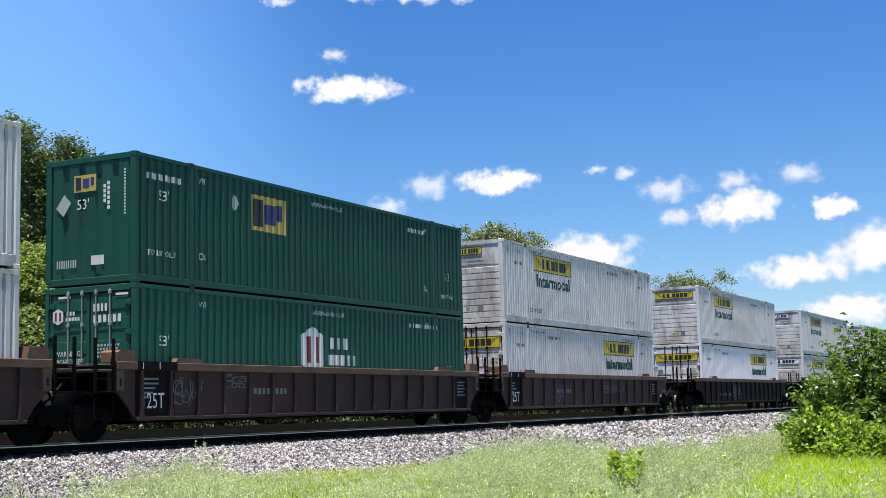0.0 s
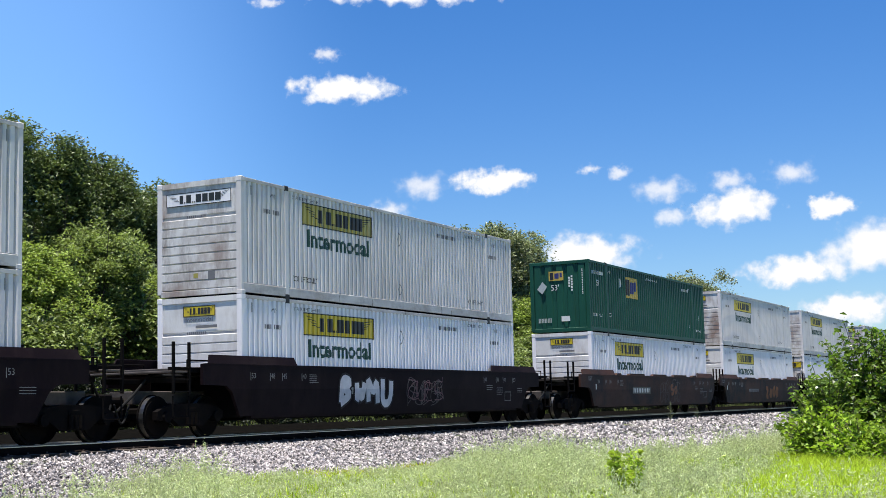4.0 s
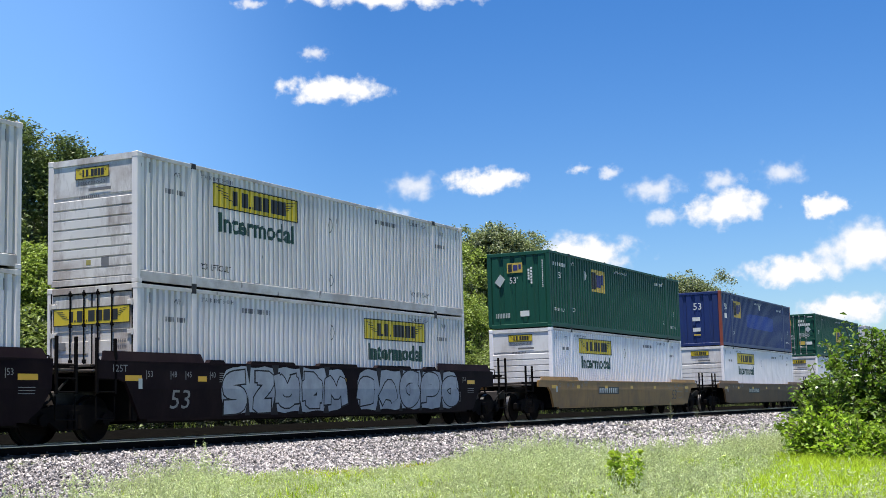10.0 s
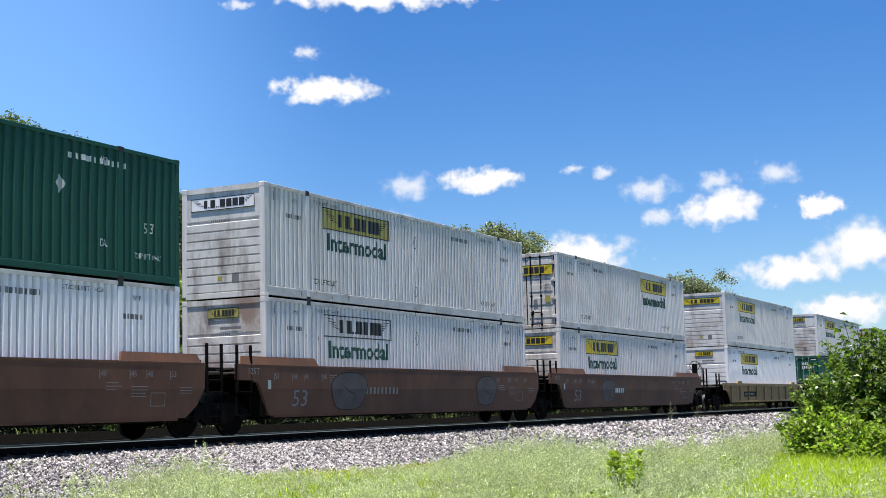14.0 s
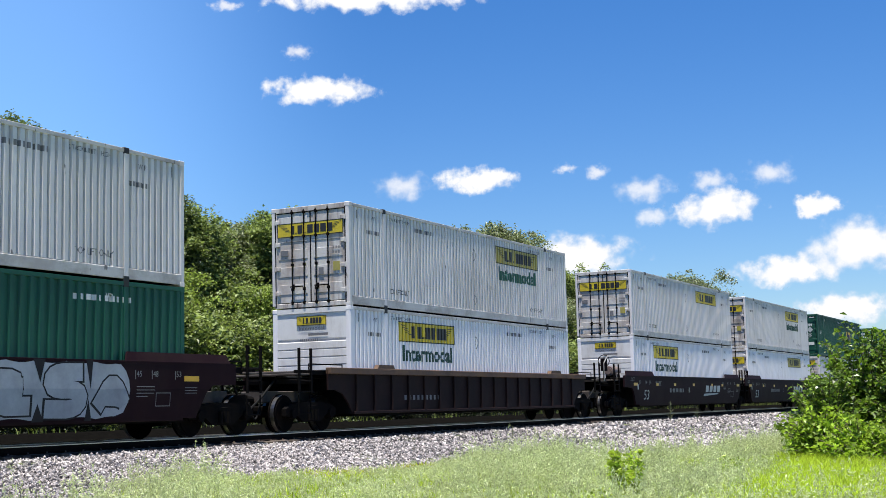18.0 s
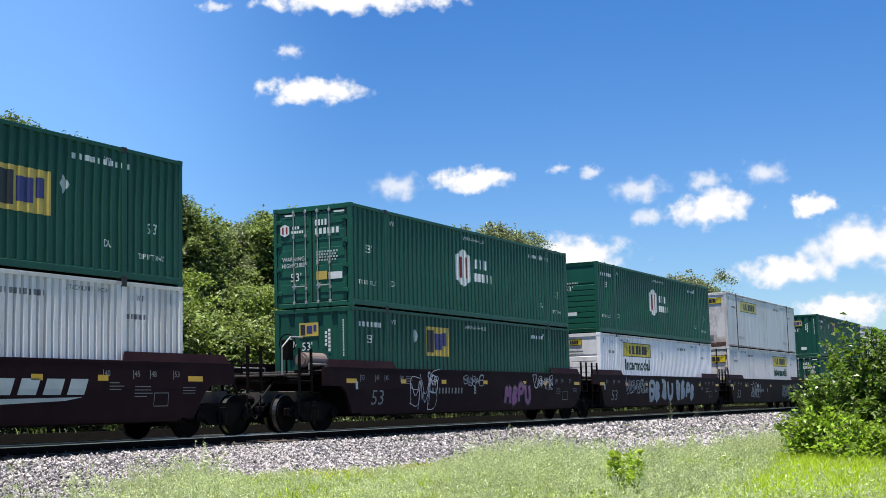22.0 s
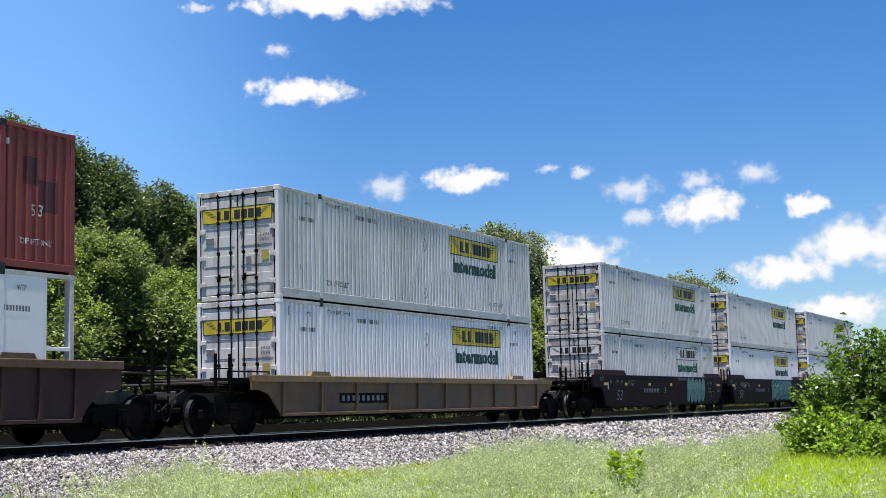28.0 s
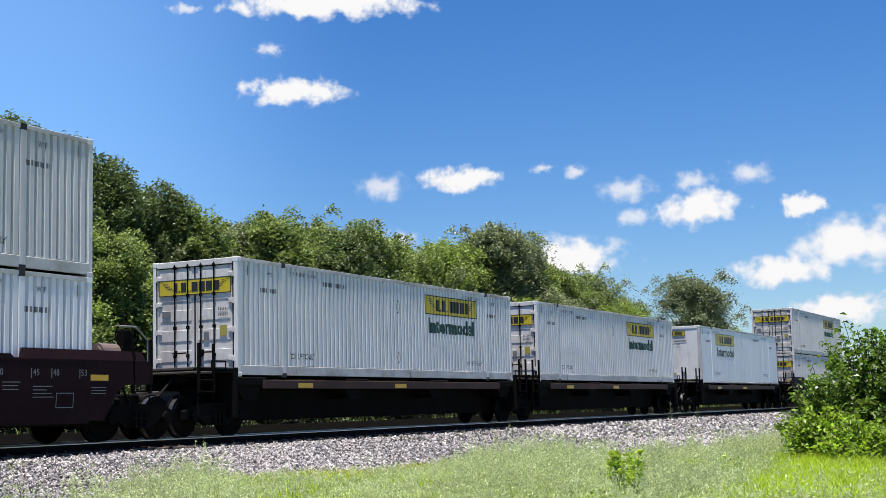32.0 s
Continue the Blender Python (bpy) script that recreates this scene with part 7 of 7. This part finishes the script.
def leafy_weed(x, y, tall, seed, stems):
    """A single upright plant with broad leaves round its stems."""
    rng = np.random.default_rng(seed)
    root = new("leafy_plant")
    bm = bmesh.new()
    pts = []
    for k in range(stems):
        a = rng.random() * math.tau
        foot = np.array((math.cos(a) * .08, math.sin(a) * .08, 0))
        top = np.array((math.cos(a) * .22 * rng.random(), math.sin(a) * .22, tall * (.4 + .6 * rng.random())))
        cyl(bm, foot, top, .008, 5, .003)
        u = 0.15 + 0.85 * rng.random((56, 1))
        pts.append(foot + (top - foot) * u + rng.standard_normal((56, 3)) * (.05, .05, .02))
    part("stem", bm, M["weed_stem"], root)
    v, f = slivers(np.concatenate(pts), .12, .045, seed, .8)
    part("leaves", sheet("leaves", v.tolist(), f, M["plant_leaf"]), None, root)
    root.matrix_basis = pose(x, y, height(x, y))
    tagged(root, "upright leafy green plant among the pale weeds", "plant")


leafy_weed(19.2, -13.7, .86, 71, 10)
leafy_weed(20.3, -13.2, .74, 72, 8)
leafy_weed(21.2, -11.6, .40, 73, 3)
leafy_weed(26.5, -13.3, .35, 74, 3)
leafy_weed(24.8, -13.7, .40, 75, 3)
leafy_weed(17.9, -13.6, .30, 76, 3)


def bare_weed(x, y, tall, seed):
    rng = np.random.default_rng(seed)
    root = new("dry_weed")
    bm = cyl(bmesh.new(), (0, 0, 0), (.04, 0, tall), .014, 5, .006)
    for k in range(12):
        u = .25 + .06 * k
        a = k * 2.4
        ln = .30 * tall * (1.1 - u)
        cyl(bm, (.04 * u, 0, tall * u), (.04 * u + math.cos(a) * ln, math.sin(a) * ln, tall * u + ln * .7), .009, 4, .004)
    part("stem", bm, M["weed_stem"], root)
    root.matrix_basis = pose(x, y, height(x, y))
    tagged(root, "thin dry weed standing in the ballast", "weed")


bare_weed(55.5, -2.9, 1.0, 81)
bare_weed(59.7, -2.8, .75, 82)
bare_weed(38.0, -3.4, .45, 83)
bare_weed(39.5, -3.6, .35, 84)

# ---- clouds, far off ----
def cloud_mat(soft, seed):
    m = bpy.data.materials.new("cloud")
    m.use_nodes = True
    n, l = m.node_tree.nodes, m.node_tree.links
    n.remove(n["Principled BSDF"])
    tc, oi = n.new("ShaderNodeTexCoord"), n.new("ShaderNodeObjectInfo")
    add = n.new("ShaderNodeVectorMath")
    add.operation = 'MULTIPLY_ADD'
    l.new(oi.outputs["Random"], add.inputs[0])
    add.inputs[1].default_value = (31, 17, 9)
    l.new(tc.outputs["Object"], add.inputs[2])
    warp = n.new("ShaderNodeTexNoise")
    warp.inputs["Scale"].default_value, warp.inputs["Detail"].default_value, warp.inputs["Roughness"].default_value = 1.25, 6.0, 0.52
    l.new(add.outputs[0], warp.inputs["Vector"])
    ln = n.new("ShaderNodeVectorMath")
    ln.operation = 'LENGTH'
    uv = n.new("ShaderNodeVectorMath")
    uv.operation = 'MULTIPLY_ADD'
    l.new(tc.outputs["UV"], uv.inputs[0])
    uv.inputs[1].default_value, uv.inputs[2].default_value = (2, 2, 0), (-1, -1, 0)
    l.new(uv.outputs[0], ln.inputs[0])
    # thick where the noise outweighs the distance from the middle
    sub = n.new("ShaderNodeMath")
    sub.operation = 'MULTIPLY_ADD'
    l.new(ln.outputs["Value"], sub.inputs[0])
    sub.inputs[1].default_value = -0.52
    mild = n.new("ShaderNodeMath")
    mild.operation = 'MULTIPLY_ADD'
    l.new(warp.outputs[0], mild.inputs[0])
    mild.inputs[1].default_value, mild.inputs[2].default_value = 0.72, 0.15
    l.new(mild.outputs[0], sub.inputs[2])
    mr = n.new("ShaderNodeMapRange")
    mr.interpolation_type = 'SMOOTHSTEP'
    mr.inputs["From Min"].default_value, mr.inputs["From Max"].default_value = 0.10, 0.10 + soft
    mr.inputs["To Max"].default_value = 1.0 if soft < 0.4 else 0.75
    l.new(sub.outputs[0], mr.inputs["Value"])
    em, tr, mix = n.new("ShaderNodeEmission"), n.new("ShaderNodeBsdfTransparent"), n.new("ShaderNodeMixShader")
    col = n.new("ShaderNodeMix")
    col.data_type = 'RGBA'
    col.inputs["A"].default_value, col.inputs["B"].default_value = (0.66, 0.76, 0.92, 1), (1.0, 0.99, 0.99, 1)
    sh = n.new("ShaderNodeMapRange")
    sh.inputs["From Min"].default_value, sh.inputs["From Max"].default_value = 0.08, 0.34
    l.new(sub.outputs[0], sh.inputs["Value"])
    l.new(sh.outputs[0], col.inputs["Factor"])
    l.new(col.outputs["Result"], em.inputs["Color"])
    em.inputs["Strength"].default_value = 0.56
    l.new(mr.outputs[0], mix.inputs[0])
    l.new(tr.outputs[0], mix.inputs[1])
    l.new(em.outputs[0], mix.inputs[2])
    l.new(mix.outputs[0], n["Material Output"].inputs["Surface"])
    return m


PUFF, WISP = cloud_mat(0.22, 1), cloud_mat(0.42, 2)
CLOUDS = []


def heading(turn, rise):
    t, r = radians(turn), radians(rise)
    return Vector((math.sin(t) * math.cos(r), math.cos(t) * math.cos(r), math.sin(r)))


def cloud(turn, rise, wide, tall, drift, sink, wispy):
    """A cloud 3.5 km off: its heading, its height over the horizon and its size in degrees, and how far it drifts."""
    far = 3500.0
    w, h = far * radians(wide) / 2, far * radians(tall) / 2
    verts, faces, n = [], [], 12
    for i in range(n + 1):
        for j in range(n + 1):
            u, v = 2 * i / n - 1, 2 * j / n - 1
            verts.append((u * w / h, v, 0.25 * (1 - u * u) * (1 - v * v)))
    for i in range(n):
        for j in range(n):
            a = i * (n + 1) + j
            faces.append((a, a + n + 1, a + n + 2, a + 1))
    me = sheet("cloud", verts, faces, WISP if wispy else PUFF, True)
    layer = me.uv_layers.new(name="spread")
    for lp in me.loops:
        co = me.vertices[lp.vertex_index].co
        layer.data[lp.index].uv = (co.x * h / w / 2 + .5, co.y / 2 + .5)
    ob = new("cloud", me)
    ob.visible_shadow = False
    ob.scale = (h * 1.42, h * 1.42, h)
    tagged(ob, "small thin wispy cloud in the blue sky" if wispy else "white fair-weather cumulus cloud in the sky", "cloud", "clouds in the sky", "structure")
    e = Vector(EYE)
    rows = []
    for t in (0.0, 32.0):
        p = e + heading(turn + drift * t / 32, rise + sink * t / 32) * far
        rows.append((t, look(p, p * 2 - e)))
    CLOUDS.append((ob, rows))


cloud(59.30, 13.62, 4.45, 1.25, -2.37, -0.10, False)
cloud(62.61, 9.42, 2.29, 1.25, -2.00, -0.01, True)
cloud(65.41, 9.53, 3.13, 1.16, -1.60, 0.14, False)
cloud(69.72, 9.89, 1.01, 0.48, -2.34, 0.15, True)
cloud(70.96, 9.69, 1.06, 0.67, -2.14, 0.14, True)
cloud(72.78, 8.89, 2.53, 1.16, -1.71, 0.08, True)
cloud(75.72, 7.95, 3.85, 1.49, -1.68, 0.09, False)
cloud(75.43, 9.16, 1.93, 0.96, -1.75, 0.10, True)
cloud(78.09, 9.23, 2.05, 1.16, -1.99, 0.13, True)
cloud(79.54, 7.78, 2.12, 0.96, -1.23, 0.17, False)
cloud(72.97, 7.69, 1.59, 0.87, -1.78, 0.08, True)
cloud(81.42, 5.96, 5.06, 2.29, -1.30, 0.31, False)
cloud(77.82, 5.28, 4.09, 1.40, -0.68, 0.03, False)
cloud(79.74, 3.57, 4.57, 1.44, -0.44, 0.02, False)
cloud(69.46, 6.32, 4.57, 1.81, -0.72, -0.09, False)
cloud(62.87, 17.80, 8.67, 1.32, -4.59, -0.64, False)
cloud(58.49, 15.00, 1.44, 0.67, -2.80, 0.23, True)
cloud(60.81, 8.61, 1.93, 0.96, 0.45, -1.45, True)
cloud(56.08, 17.21, 1.44, 0.53, -3.99, -0.36, True)


# ---- what moves ----
def motions():
    for ob, x, z, axles in RIDERS:
        walk(ob, [(t, pose(x - d, 0, z)) for t, d in TRAVEL])
        for ax in axles:
            home = ax.matrix_basis.translation.copy()
            # the wheels turn while they pass before the camera
            t0 = min(max((x + home.x - 62.0) / SPEED, 0.0), 31.0)
            t1 = min(max((x + home.x - 10.0) / SPEED, t0 + 0.5), 32.0)
            rows = []
            a, b = round(t0 * FPS), round(t1 * FPS)
            for k in range(a, b + 1):
                rows.append((k / FPS, pose(*home, 0, -math.degrees((k - a) / FPS * SPEED / R_WHEEL), 0)))
            if a > 0:
                rows.insert(0, (0.0, pose(*home)))
            if b < 960:
                rows.append((32.0, rows[-1][1]))
            walk(ax, rows)
    for ob, rows in CLOUDS:
        walk(ob, rows)


motions()
